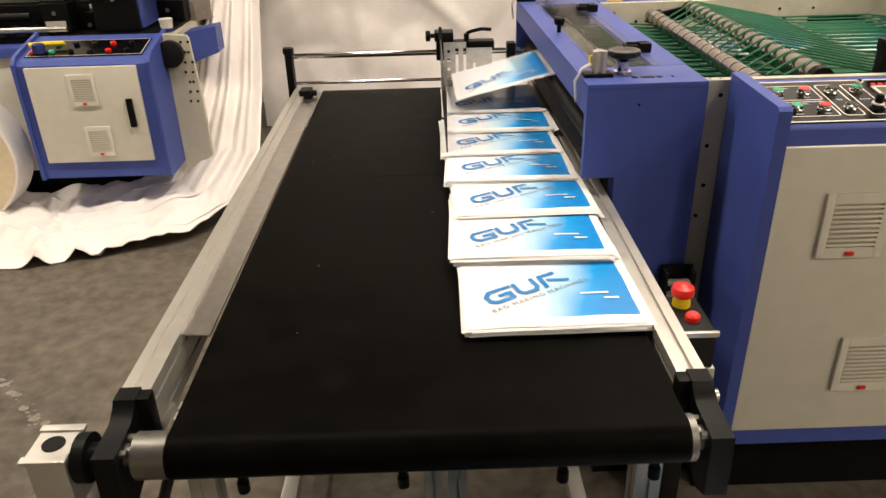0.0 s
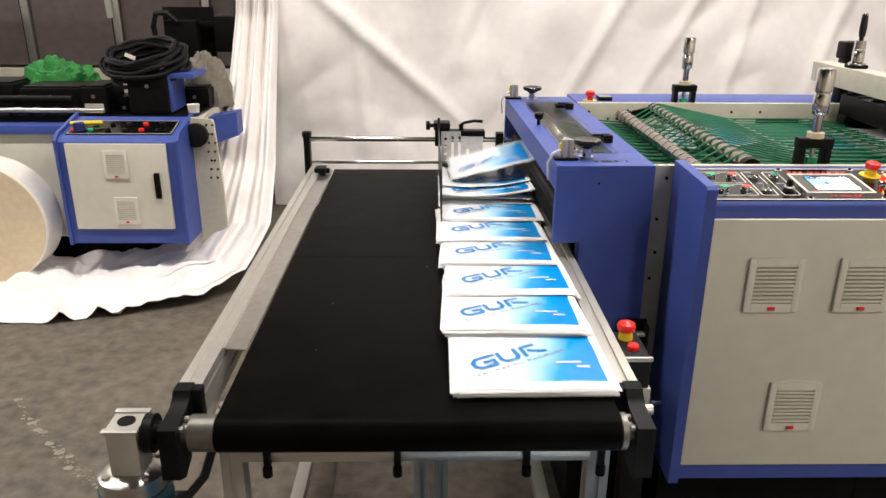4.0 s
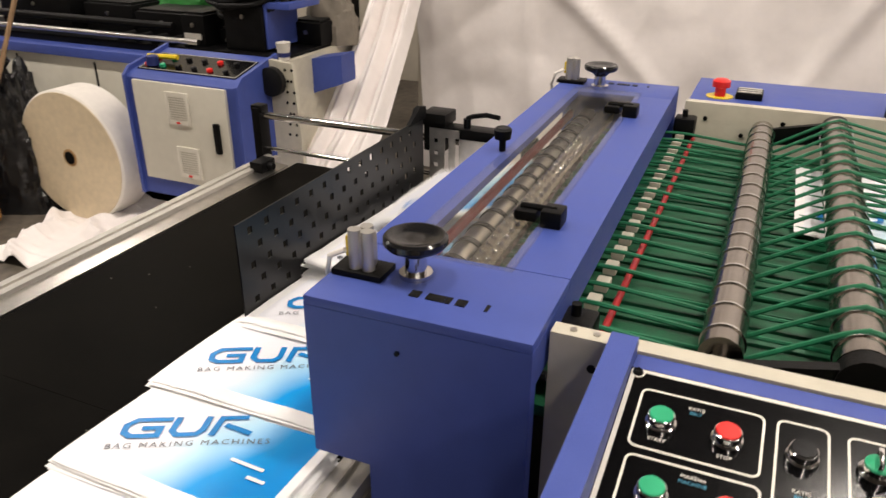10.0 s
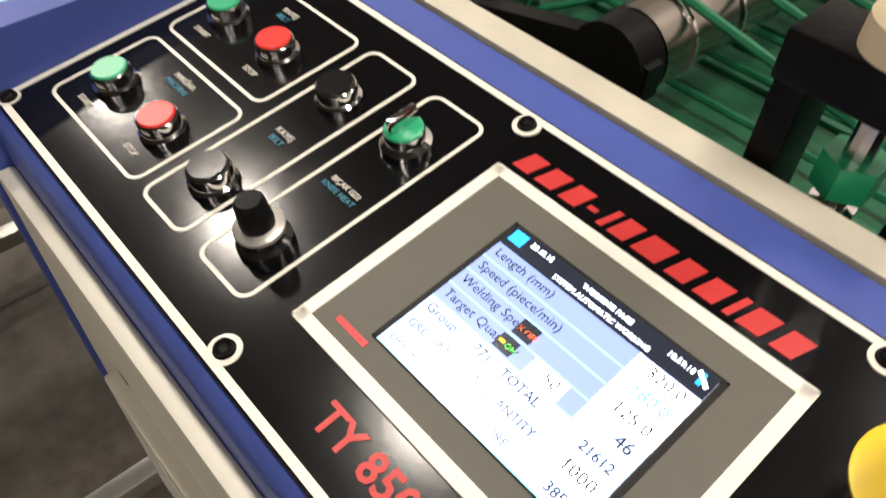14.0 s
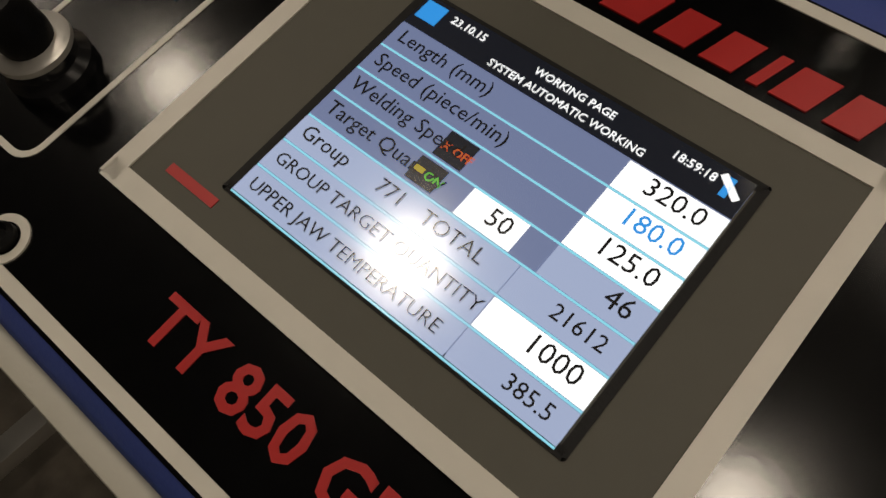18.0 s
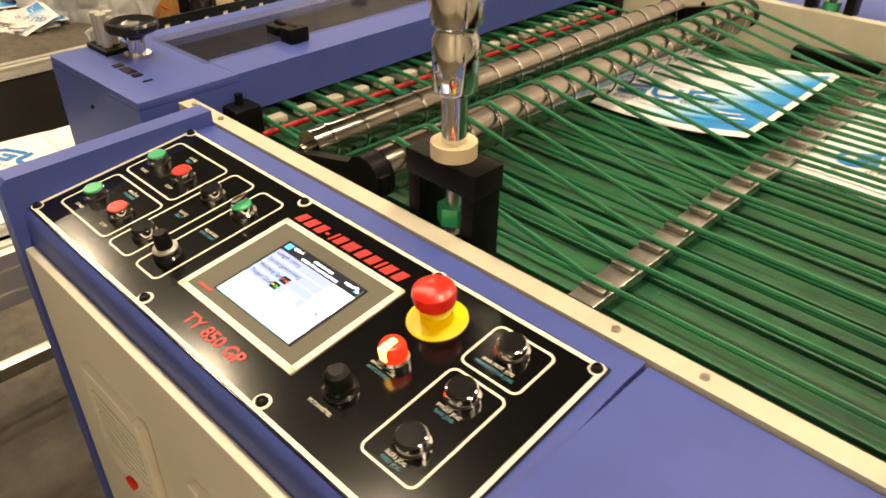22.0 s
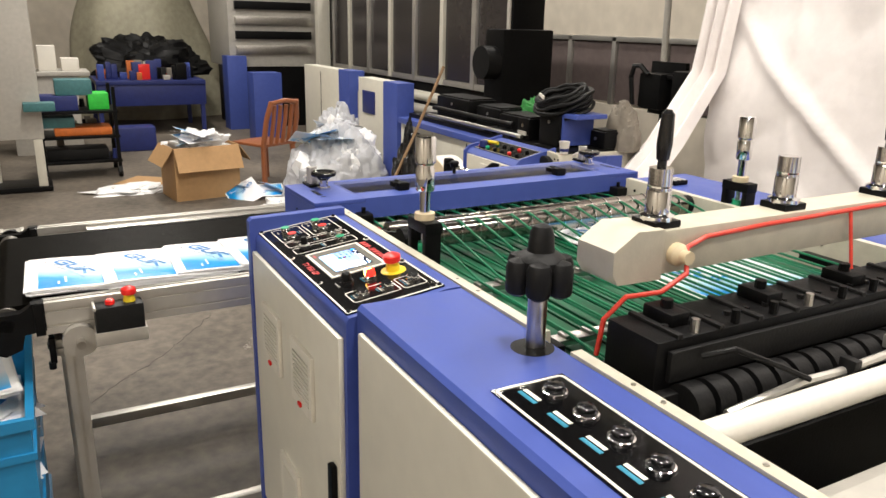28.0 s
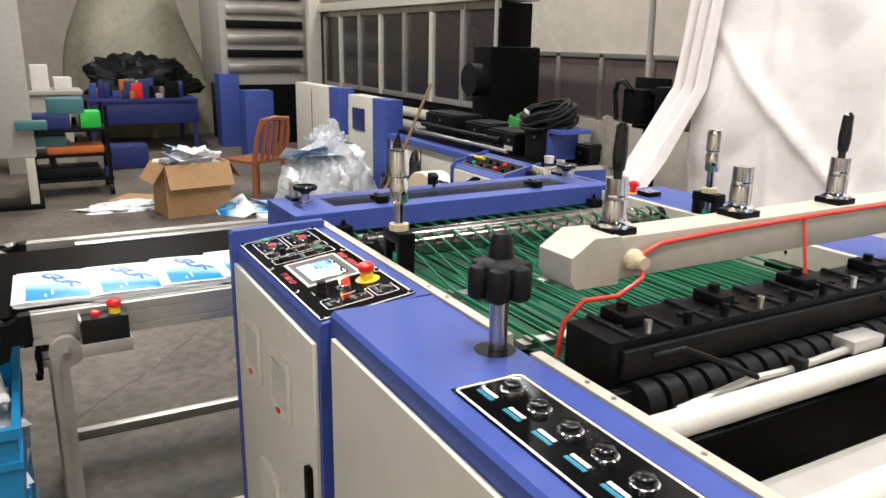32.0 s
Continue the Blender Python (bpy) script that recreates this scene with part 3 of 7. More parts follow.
def bag_guide():
    g = thing("bag_guide", "perforated black side plate and slotted steel end stop", "guide plate", (-0.06, 2.3, BELT_Z))
    # perforated plate along the belt
    s = Shape()
    y0, y1, z0 = 1.845, 2.55, 0.925
    holes = []
    for j in range(5):
        for i in range(14):
            holes.append((1.88 + i * 0.046 + (j % 2) * 0.023, 0.945 + j * 0.032))
    x = -0.062
    ys = sorted({y0, y1} | {round(h[0] + d, 4) for h in holes for d in (-0.0062, 0.0062)})
    zs = sorted({z0, 1.094} | {round(h[1] + d, 4) for h in holes for d in (-0.0068, 0.0068)})

    def is_hole(yc, zc):
        return any(abs(yc - h[0]) < 0.0061 and abs(zc - h[1]) < 0.0067 for h in holes)
    for a, b in zip(ys, ys[1:]):
        for c, d in zip(zs, zs[1:]):
            if not is_hole((a + b) / 2, (c + d) / 2):
                vs = [s.bm.verts.new((x, yy, zz)) for yy, zz in ((a, c), (b, c), (b, d), (a, d))]
                s.bm.faces.new(vs)
    bmesh.ops.remove_doubles(s.bm, verts=s.bm.verts, dist=0.0003)
    out = bmesh.ops.extrude_face_region(s.bm, geom=list(s.bm.faces))
    bmesh.ops.translate(s.bm, verts=[v for v in out["geom"] if isinstance(v, bmesh.types.BMVert)], vec=(0.003, 0, 0))
    part("perforated_plate", s, PERFORATED, g, "glossy black perforated plate", smooth=10)
    part("plate_edge", Shape().prism([(2.47, 1.09), (2.56, 1.09), (2.56, 1.118), (2.53, 1.125)], "x", -0.066, -0.056), BLACK, g)
    # slotted end stop
    e = Shape()
    px0, px1, ye = -0.05, 0.115, 2.566
    slots = [(-0.005, 0.955, 1.045), (0.022, 0.955, 1.045), (0.055, 0.945, 0.995)]
    xs = sorted({px0, px1} | {v for sx, _, _ in slots for v in (sx - 0.005, sx + 0.005)} | {px0 + 0.012, px0 + 0.022})
    zz = sorted({BELT_Z + 0.01, 1.065} | {v for _, a, b in slots for v in (a, b)} | {v for k in range(4) for v in (0.94 + k * 0.03, 0.95 + k * 0.03)})
    for a, b in zip(xs, xs[1:]):
        for c, d in zip(zz, zz[1:]):
            xm, zm = (a + b) / 2, (c + d) / 2
            cut = any(abs(xm - sx) < 0.005 and p < zm < q for sx, p, q in slots)
            cut = cut or (px0 + 0.012 < xm < px0 + 0.022 and any(0.94 + k * 0.03 < zm < 0.95 + k * 0.03 for k in range(4)))
            if not cut and not (xm > 0.03 and zm > 1.05):
                e.bm.faces.new([e.bm.verts.new((xx, ye, z)) for xx, z in ((a, c), (b, c), (b, d), (a, d))])
    bmesh.ops.remove_doubles(e.bm, verts=e.bm.verts, dist=0.0003)
    out = bmesh.ops.extrude_face_region(e.bm, geom=list(e.bm.faces))
    bmesh.ops.translate(e.bm, verts=[v for v in out["geom"] if isinstance(v, bmesh.types.BMVert)], vec=(0, 0.003, 0))
    part("end_stop", e, STEEL, g, "slotted steel end stop", smooth=10)
    cl = part("clamp", Shape().box(-0.075, 2.585, 1.0, -0.02, 2.645, 1.085, 0.005).box(-0.08, 2.58, 1.065, -0.015, 2.65, 1.095, 0.004), BLACK, g)
    part("clamp_knob", Shape().lathe((-0.075, 2.61, 1.08), (-1, 0, 0), [(0, 0.008), (0.018, 0.008), (0.02, 0.018), (0.034, 0.018), (0.036, 0.01)]), BLACK, cl)
    part("clamp_bar", Shape().box(-0.02, 2.59, 1.035, 0.125, 2.64, 1.062, 0.004), BLACK, g)
    lv = part("lever", Shape().cyl((0.03, 2.61, 1.06), (0.03, 2.61, 1.085), 0.009).tube([(0.03, 2.61, 1.085), (0.045, 2.608, 1.092), (0.08, 2.605, 1.10), (0.115, 2.60, 1.098)], 0.006), BLACK, g)
    return g


bag_guide()

# ---- stacker head ----
HX0, HX1, HY0, HY1, HZ = 0.244, 0.511, 1.592, 2.79, 1.168


def hand_wheel(x, y, z, r, parent):
    k = part("hand_wheel", Shape().lathe((x, y, z + 0.028), (0, 0, 1), [(0, 0.014), (0.004, 0.018), (0.009, r * 0.62), (0.012, r * 0.92), (0.016, r), (0.022, r), (0.025, r * 0.93), (0.0255, r * 0.84), (0.021, r * 0.6), (0.021, 0.010)], 32), GLOSSBLACK, parent, "glossy black hand wheel")
    part("stem", Shape().cyl((x, y, z), (x, y, z + 0.03), 0.013, 20).cyl((x, y, z), (x, y, z + 0.006), 0.02, 20), CHROME, k)
    return k


def stacker_head():
    h = thing("stacker_head", "blue sheet-metal outfeed head with a clear acrylic top window", "machine unit", (0.42, 2.1, 0))
    t, gx0, gx1, gy0, gy1 = 0.012, 0.305, 0.432, 1.745, 2.655
    top = Shape().box(HX0, HY0, HZ - t, HX1, gy0, HZ, 0.002).box(HX0, gy1, HZ - t, HX1, HY1, HZ, 0.002)
    top.box(HX0, gy0, HZ - t, gx0, gy1, HZ).box(gx1, gy0, HZ - t, HX1, gy1, HZ)
    part("top_cover", top, BLUE, h)
    prof = [(HX0, 0.95), (HX0 + 0.075, 0.95), (HX0 + 0.075, 0.60), (HX1, 0.60), (HX1, HZ - t), (HX0, HZ - t)]
    part("front_cover", Shape().prism(prof, "y", HY0, HY0 + 0.02), BLUE, h)
    part("back_cover", Shape().prism(prof, "y", HY1 - 0.02, HY1), BLUE, h)
    part("outer_apron", Shape().box(HX0, HY0 + 0.02, HZ - 0.07, HX0 + 0.012, HY1 - 0.02, HZ - t), BLUE, h)
    part("inner_apron", Shape().box(HX1 - 0.012, HY0 + 0.02, HZ - 0.06, HX1, HY1 - 0.02, HZ - t), BLUE, h)
    part("lower_apron", Shape().box(HX0 + 0.075, HY0 + 0.02, 0.62, HX1 - 0.01, HY0 + 0.05, 0.95), BLUE, h)
    part("stand", Shape().box(HX0 + 0.1, HY0 + 0.05, 0.0, HX1 - 0.02, HY1 - 0.03, 0.62), BLACK, h)
    w = part("window", Shape().box(gx0 - 0.012, gy0 - 0.012, HZ + 0.0005, gx1 + 0.012, gy1 + 0.012, HZ + 0.006), ACRYLIC, h, "clear acrylic cover plate")
    w.visible_shadow = False
    part("red_bar", Shape().box(HX0 + 0.020, HY0 + 0.03, HZ - 0.090, HX0 + 0.030, HY1 - 0.03, HZ - 0.074, 0.002), DARKRED, h, "red guard strip under the apron")
    part("outfeed_roller", Shape().cyl((0.312, HY0 + 0.03, 1.078), (0.312, HY1 - 0.03, 1.078), 0.024, 20), STEEL, h, "dull steel outfeed roller")
    part("outfeed_roller", Shape().cyl((0.295, HY0 + 0.03, 1.005), (0.295, HY1 - 0.03, 1.005), 0.022, 20), RUBBER, h)
    for k in range(17):
        y = HY0 + 0.09 + k * 0.062
        part("outfeed_wheel", Shape().cyl((0.312, y, 1.078), (0.312, y + 0.012, 1.078), 0.0265, 18), RUBBER, h)
    part("inner_roller", Shape().cyl((0.41, HY0 + 0.03, 1.085), (0.41, HY1 - 0.03, 1.085), 0.02, 20), STEEL, h)
    for k in range(24):
        y = HY0 + 0.08 + k * 0.042
        part("roller_ring", Shape().cyl((0.41, y, 1.085), (0.41, y + 0.008, 1.085), 0.0235, 16), CHROME, h)
    # Made-up bar and chrome studs stand in for glints inside the head.
    part("glint_bar", Shape().box(0.352, HY0 + 0.12, 1.108, 0.388, HY1 - 0.12, 1.124, 0.002), ROLLER, h)
    for k in range(26):
        for x in (0.362, 0.377):
            part("glint_stud", Shape().lathe((x, 1.78 + k * 0.0262 + (x - 0.362) * 0.5, 1.124), (0, 0, 1), [(0, 0.0042), (0.003, 0.0042), (0.0055, 0.0018)], 8), CHROME, h)
    part("blade_guard", Shape().prism([(HX0 + 0.02, 0.955), (HX0 + 0.07, 0.94), (HX0 + 0.075, 0.95), (HX0 + 0.06, 1.03)], "y", HY0 + 0.02, HY1 - 0.02), BLACK, h)
    for y in (1.683, 2.705):
        hand_wheel(0.342, y, HZ, 0.038, h)
    for x, y in ((0.283, 1.668), (0.272, 2.735)):
        v = part("solenoid_valve", Shape().box(x - 0.035, y - 0.02, HZ, x + 0.03, y + 0.022, HZ + 0.008, 0.002), BLACK, h)
        part("coil", Shape().box(x - 0.014, y - 0.010, HZ + 0.008, x + 0.012, y + 0.012, HZ + 0.052, 0.004).cyl((x - 0.009, y - 0.006, HZ + 0.008), (x - 0.009, y - 0.006, HZ + 0.057), 0.008, 14).cyl((x + 0.008, y - 0.006, HZ + 0.008), (x + 0.008, y - 0.006, HZ + 0.057), 0.008, 14).cyl((x, y + 0.008, HZ + 0.008), (x, y + 0.008, HZ + 0.057), 0.008, 14), ALU, v, "cast aluminium valve coil")
        part("plug", Shape().box(x - 0.022, y - 0.006, HZ + 0.02, x - 0.016, y + 0.008, HZ + 0.046, 0.002), YELLOW, v)
        part("cable", Shape().tube([(x - 0.02, y - 0.01, HZ + 0.03), (x - 0.04, y - 0.012, HZ + 0.02), (x - 0.052, y, HZ - 0.01), (x - 0.045, y + 0.01, HZ - 0.06)], 0.0035, 8), PAPER, v)
    for y in (1.892, 2.485):
        c = part("window_clamp", Shape().box(0.40, y - 0.018, HZ + 0.006, 0.43, y + 0.018, HZ + 0.02, 0.002), BLACK, h)
        part("clamp_block", Shape().box(0.436, y - 0.018, HZ, 0.465, y + 0.018, HZ + 0.024, 0.003), BLACK, c)
        part("clamp_pin", Shape().cyl((0.405, y, HZ + 0.021), (0.455, y, HZ + 0.021), 0.005, 10), BLACK, c)
    part("window_knob", Shape().lathe((0.285, 2.17, HZ), (0, 0, 1), [(0, 0.006), (0.02, 0.006), (0.022, 0.014), (0.038, 0.016), (0.042, 0.012)]), BLACK, h)
    for x, w2 in ((0.36, 0.006), (0.385, 0.011), (0.415, 0.006), (0.445, 0.002), (0.40, 0.003)):
        for y in (1.642, 2.755):
            part("mark", Shape().box(x - w2, y - 0.007, HZ, x + w2, y + 0.007, HZ + 0.0012), BLACK, h)
    part("screw", Shape().cyl((HX1 - 0.002, HY0 + 0.05, 1.10), (HX1 + 0.004, HY0 + 0.05, 1.10), 0.006, 8), BLACK, h)
    part("screw", Shape().cyl((0.36, HY0 - 0.003, 1.12), (0.36, HY0 + 0.003, 1.12), 0.003, 8), BLACK, h)
    h.location.x, h.rotation_euler.z = 0.4095, radians(1.1)
    return h


stacker_head()


def drag_chain():
    d = thing("cable_chain", "black cable drag chain hanging between conveyor and cabinet", "cable chain", (0.49, 1.56, 0))
    part("back_plate", Shape().box(0.45, 1.578, 0.0, 0.528, 1.586, 0.72, 0.002), BLACK, d)
    for x in (0.452, 0.518):
        part("chain_side", Shape().box(x, 1.545, 0.455, x + 0.008, 1.578, 0.715, 0.003), RUBBER, d)
    for k in range(7):
        z = 0.475 + k * 0.034
        part("bridge", Shape().box(0.461, 1.548, z, 0.517, 1.570, z + 0.009, 0.002), GREYM, d)
    b = part("connector", Shape().box(0.468, 1.475, 0.0, 0.535, 1.535, 0.505, 0.003), RUBBER, d, "dark cable connector block")
    part("connector_lid", Shape().box(0.466, 1.50, 0.505, 0.537, 1.537, 0.513, 0.002), GREYM, b)
    part("gland", Shape().cyl((0.535, 1.51, 0.485), (0.556, 1.51, 0.485), 0.010, 12).cyl((0.556, 1.51, 0.485), (0.572, 1.51, 0.485), 0.006, 10), CHROME, b)
    return d


drag_chain()

# ---- control cabinet ----
CX0, CX1 = 0.585, 1.238
P0, SLOPE = Vector((0.609, 1.423, 1.1285)), 7.5
PM = Matrix.Translation(P0) @ Matrix.Rotation(radians(SLOPE), 4, "X")


def vent(cx, cz, y, parent, w=0.155, h=0.155):
    f = Shape().box(cx - w / 2, y - 0.010, cz - h / 2, cx - w * 0.37, y, cz + h / 2, 0.003).box(cx + w * 0.37, y - 0.010, cz - h / 2, cx + w / 2, y, cz + h / 2, 0.003)
    f.box(cx - w * 0.372, y - 0.0098, cz + h * 0.35, cx + w * 0.372, y, cz + h / 2).box(cx - w * 0.372, y - 0.0098, cz - h / 2, cx + w * 0.372, y, cz - h * 0.34)
    v = part("vent", f, VENT, parent, "pale plastic louvred vent")
    # Backing in a darker cream paints in the shade between the slats.
    part("shade_backing", Shape().box(cx - w * 0.37, y - 0.004, cz - h * 0.34, cx + w * 0.37, y - 0.0005, cz + h * 0.35), PLATE, v)
    for k in range(9):
        z = cz + h * 0.30 - k * h * 0.074
        part("slat", Shape().box(cx - w * 0.372, y - 0.0105, z - 0.0034, cx + w * 0.372, y - 0.0075, z + 0.0024, 0.0006), VENT, v)
    part("tab", Shape().box(cx - 0.009, y - 0.016, cz - h * 0.45, cx + 0.009, y - 0.011, cz - h * 0.39, 0.001), RED, v, "small red clip")
    return v


def push_button(u, v, material, parent, r=0.0105):
    b = part("push_button", Shape().lathe((u, v, 0.001), (0, 0, 1), [(0, r + 0.003), (0.003, r + 0.003), (0.004, r + 0.0012), (0.011, r + 0.0012), (0.0118, r)], 28, m=PM), CHROME, parent, "push button in a chrome ring")
    part("cap", Shape().lathe((u, v, 0.010), (0, 0, 1), [(0, r), (0.0035, r), (0.0043, r - 0.0006)], 28, m=PM), material, b)
    return b


def selector(u, v, parent, big=False):
    s = part("selector_knob", Shape().lathe((u, v, 0.001), (0, 0, 1), [(0, 0.014), (0.004, 0.014), (0.006, 0.011), (0.012, 0.011)], 28, m=PM), GLOSSBLACK if big else CHROME, parent)
    if big:
        part("dial", Shape().lathe((u, v, 0.012), (0, 0, 1), [(0, 0.0125), (0.002, 0.0125), (0.003, 0.011)], 28, m=PM), ALU, s)
        part("handle", Shape().lathe((u, v, 0.014), (0, 0, 1), [(0, 0.008), (0.004, 0.0085), (0.016, 0.0075), (0.018, 0.006)], 20, m=PM), BLACK, s)
    else:
        part("face", Shape().lathe((u, v, 0.0122), (0, 0, 1), [(0, 0.0105), (0.002, 0.0105), (0.003, 0.009)], 24, m=PM), GREENBTN, s)
        part("handle", Shape().box(u - 0.002, v - 0.009, 0.0145, u + 0.002, v + 0.009, 0.024, 0.001, m=PM), CHROME, s)
    return s


def caption(u, v, line1, line2, parent, size=0.0052):
    if line1:
        part("caption", letters(line1, size, PANELWHITE, PM @ Matrix.Translation((u, v, 0.0014)), align="CENTER", depth=0.0002), PANELWHITE, parent)
    if line2:
        part("caption", letters(line2, size, BLUEINK, PM @ Matrix.Translation((u, v - size * 1.15, 0.0014)), align="CENTER", depth=0.0002), BLUEINK, parent)


def glow(name, color, power):
    m = bpy.data.materials.new(name)
    m.use_nodes = True
    p = m.node_tree.nodes["Principled BSDF"]
    p.inputs["Base Color"].default_value, p.inputs["Roughness"].default_value = (0.02, 0.02, 0.02, 1), 0.15
    p.inputs["Specular IOR Level"].default_value = 0.9
    p.inputs["Emission Color"].default_value, p.inputs["Emission Strength"].default_value = (*color, 1), power
    return m


LCD_WHITE = glow("lcd_white", (0.90, 0.95, 1.0), 10.37)
LCD_GREY = glow("lcd_grey", (0.42, 0.52, 0.78), 6.41)
LCD_DEEP = glow("lcd_slate", (0.24, 0.31, 0.56), 4.89)
LCD_BLACK = glow("lcd_black", (0.01, 0.02, 0.05), 1.52)
LCD_LINE = glow("lcd_line", (0.25, 0.75, 0.95), 7.33)
LCD_BLUE = glow("lcd_blue", (0.02, 0.35, 0.95), 6.72)
LCD_RED = glow("lcd_red", (0.95, 0.12, 0.02), 6.09)
LCD_GREEN = glow("lcd_green", (0.1, 0.8, 0.05), 6.09)
LCD_YELLOW = glow("lcd_yellow", (0.9, 0.7, 0.05), 3.66)
LCD_INK = glow("lcd_ink", (0.01, 0.01, 0.02), 0.61)


def touch_screen(panel):
    """A 4:3 display with its working page, in a pale frame and grey bezel."""
    def flat(name, u0, v0, u1, v1, h, material, parent):
        return part(name, Shape().box(u0, v0, 0.001, u1, v1, h, m=PM), material, parent)
    part("screen_frame", Shape().ring(0.2492, 0.0280, 0.4262, 0.1558, 0.001, 0.0066, 0.0028, PM), PANELWHITE, panel, "pale screen frame")
    flat("screen_bezel", 0.2556, 0.0344, 0.4198, 0.1494, 0.0022, GREYBEZEL, panel)
    lu0, lu1, lv0, lv1 = 0.2860, 0.3970, 0.0480, 0.1330
    part("gasket", Shape().ring(lu0 - 0.003, lv0 - 0.0012, lu1 + 0.0035, lv1 + 0.0015, 0.001, 0.0028, 0.0027, PM), RUBBER, panel)
    s = flat("display", lu0, lv0, lu1, lv1, 0.0026, LCD_DEEP, panel)
    tagged(s, "lit display with a table of settings")
    hdr = lv1 - 0.0122
    H = 0.0029
    flat("header", lu0, hdr, lu1, lv1, H, LCD_BLACK, s)
    flat("home_icon", lu0 + 0.0012, hdr + 0.0035, lu0 + 0.0088, lv1 - 0.0015, H + 0.0002, LCD_BLUE, s)
    flat("tool_icon", lu1 - 0.0065, hdr + 0.004, lu1 - 0.0045, lv1 - 0.002, H + 0.0002, LCD_BLUE, s)
    part("tool_icon", Shape().box(-0.001, -0.004, 0.001, 0.001, 0.004, H + 0.0002, m=PM @ Matrix.Translation((lu1 - 0.005, hdr + 0.0075, 0)) @ Matrix.Rotation(0.9, 4, "Z")), LCD_WHITE, s)
    rows, vcol = 7, 0.3675
    rh = (hdr - lv0) / rows

    def write(text, u, v, size, material, align="LEFT"):
        part("reading", letters(text, size, material, PM @ Matrix.Translation((u, v, H + 0.0003)), align=align, depth=0.00008), material, s)
    write("23.10.15", lu0 + 0.012, lv1 - 0.0048, 0.0038, LCD_WHITE)
    write("WORKING PAGE", lu0 + 0.057, lv1 - 0.0052, 0.0036, LCD_WHITE, "CENTER")
    write("SYSTEM AUTOMATIC WORKING", lu0 + 0.057, lv1 - 0.0105, 0.0036, LCD_WHITE, "CENTER")
    write("18:59:18", lu1 - 0.0155, lv1 - 0.0058, 0.0038, LCD_WHITE, "CENTER")
    data = [("Length (mm)", "320.0", LCD_WHITE, LCD_INK), ("Speed (piece/min)", "180.0", LCD_WHITE, LCD_BLUE), ("Welding Speed", "125.0", LCD_WHITE, LCD_INK),
            ("Target Quantity", "46", LCD_GREY, LCD_INK), ("Group", "21612", LCD_GREY, LCD_INK), ("GROUP TARGET QUANTITY", "1000", LCD_WHITE, LCD_INK),
            ("UPPER JAW TEMPERATURE", "385.5", LCD_GREY, LCD_INK)]
    for k, (name, value, cell, ink) in enumerate(data):
        v1 = hdr - k * rh
        v0 = v1 - rh
        c0 = vcol - (0.004 if k > 3 else 0.0)
        flat("name_field", lu0, v0 + 0.0005, c0 - 0.0004, v1 - 0.0005, H, LCD_GREY if k > 3 else LCD_DEEP, s)
        flat("cell", c0, v0 + 0.0005, lu1, v1 - 0.0005, H, cell, s)
        flat("row_line", lu0, v0 - 0.0003, lu1, v0 + 0.0003, H - 0.0001, LCD_LINE, s)
        write(name, lu0 + 0.003, v0 + 0.0034, 0.0058 if k > 4 else 0.0068, LCD_INK)
        write(value, lu1 - 0.0045, v0 + 0.0034, 0.0080 if k not in (4, 6) else 0.0064, ink, "RIGHT")
    v3, v4 = hdr - 4 * rh, hdr - 5 * rh
    flat("cell", 0.340, v3 + 0.0005, 0.3585, v3 + rh - 0.0005, H + 0.0001, LCD_WHITE, s)
    write("50", 0.3555, v3 + 0.0032, 0.0078, LCD_INK, "RIGHT")
    write("771", 0.318, v4 + 0.0034, 0.0066, LCD_INK)
    write("TOTAL", 0.334, v4 + 0.0034, 0.0066, LCD_INK)
    o = hdr - 3 * rh
    flat("toggle", 0.3235, o + 0.0008, 0.3335, o + rh - 0.0008, H + 0.0003, LCD_BLACK, s)
    write("X OFF", 0.3242, o + 0.0035, 0.0038, LCD_RED)
    flat("toggle", 0.3220, v3 + 0.0012, 0.3315, v3 + rh - 0.0012, H + 0.0003, LCD_BLACK, s)
    write("ON", 0.3265, v3 + 0.0036, 0.0038, LCD_GREEN)
    flat("tick", 0.3228, v3 + 0.0045, 0.3258, v3 + 0.0060, H + 0.0005, LCD_YELLOW, s)
    # maker's name as plain red strokes
    part("maker_mark", Shape().box(0.2655, 0.0405, 0.001, 0.2855, 0.0437, 0.0025, m=PM), REDINK, panel)


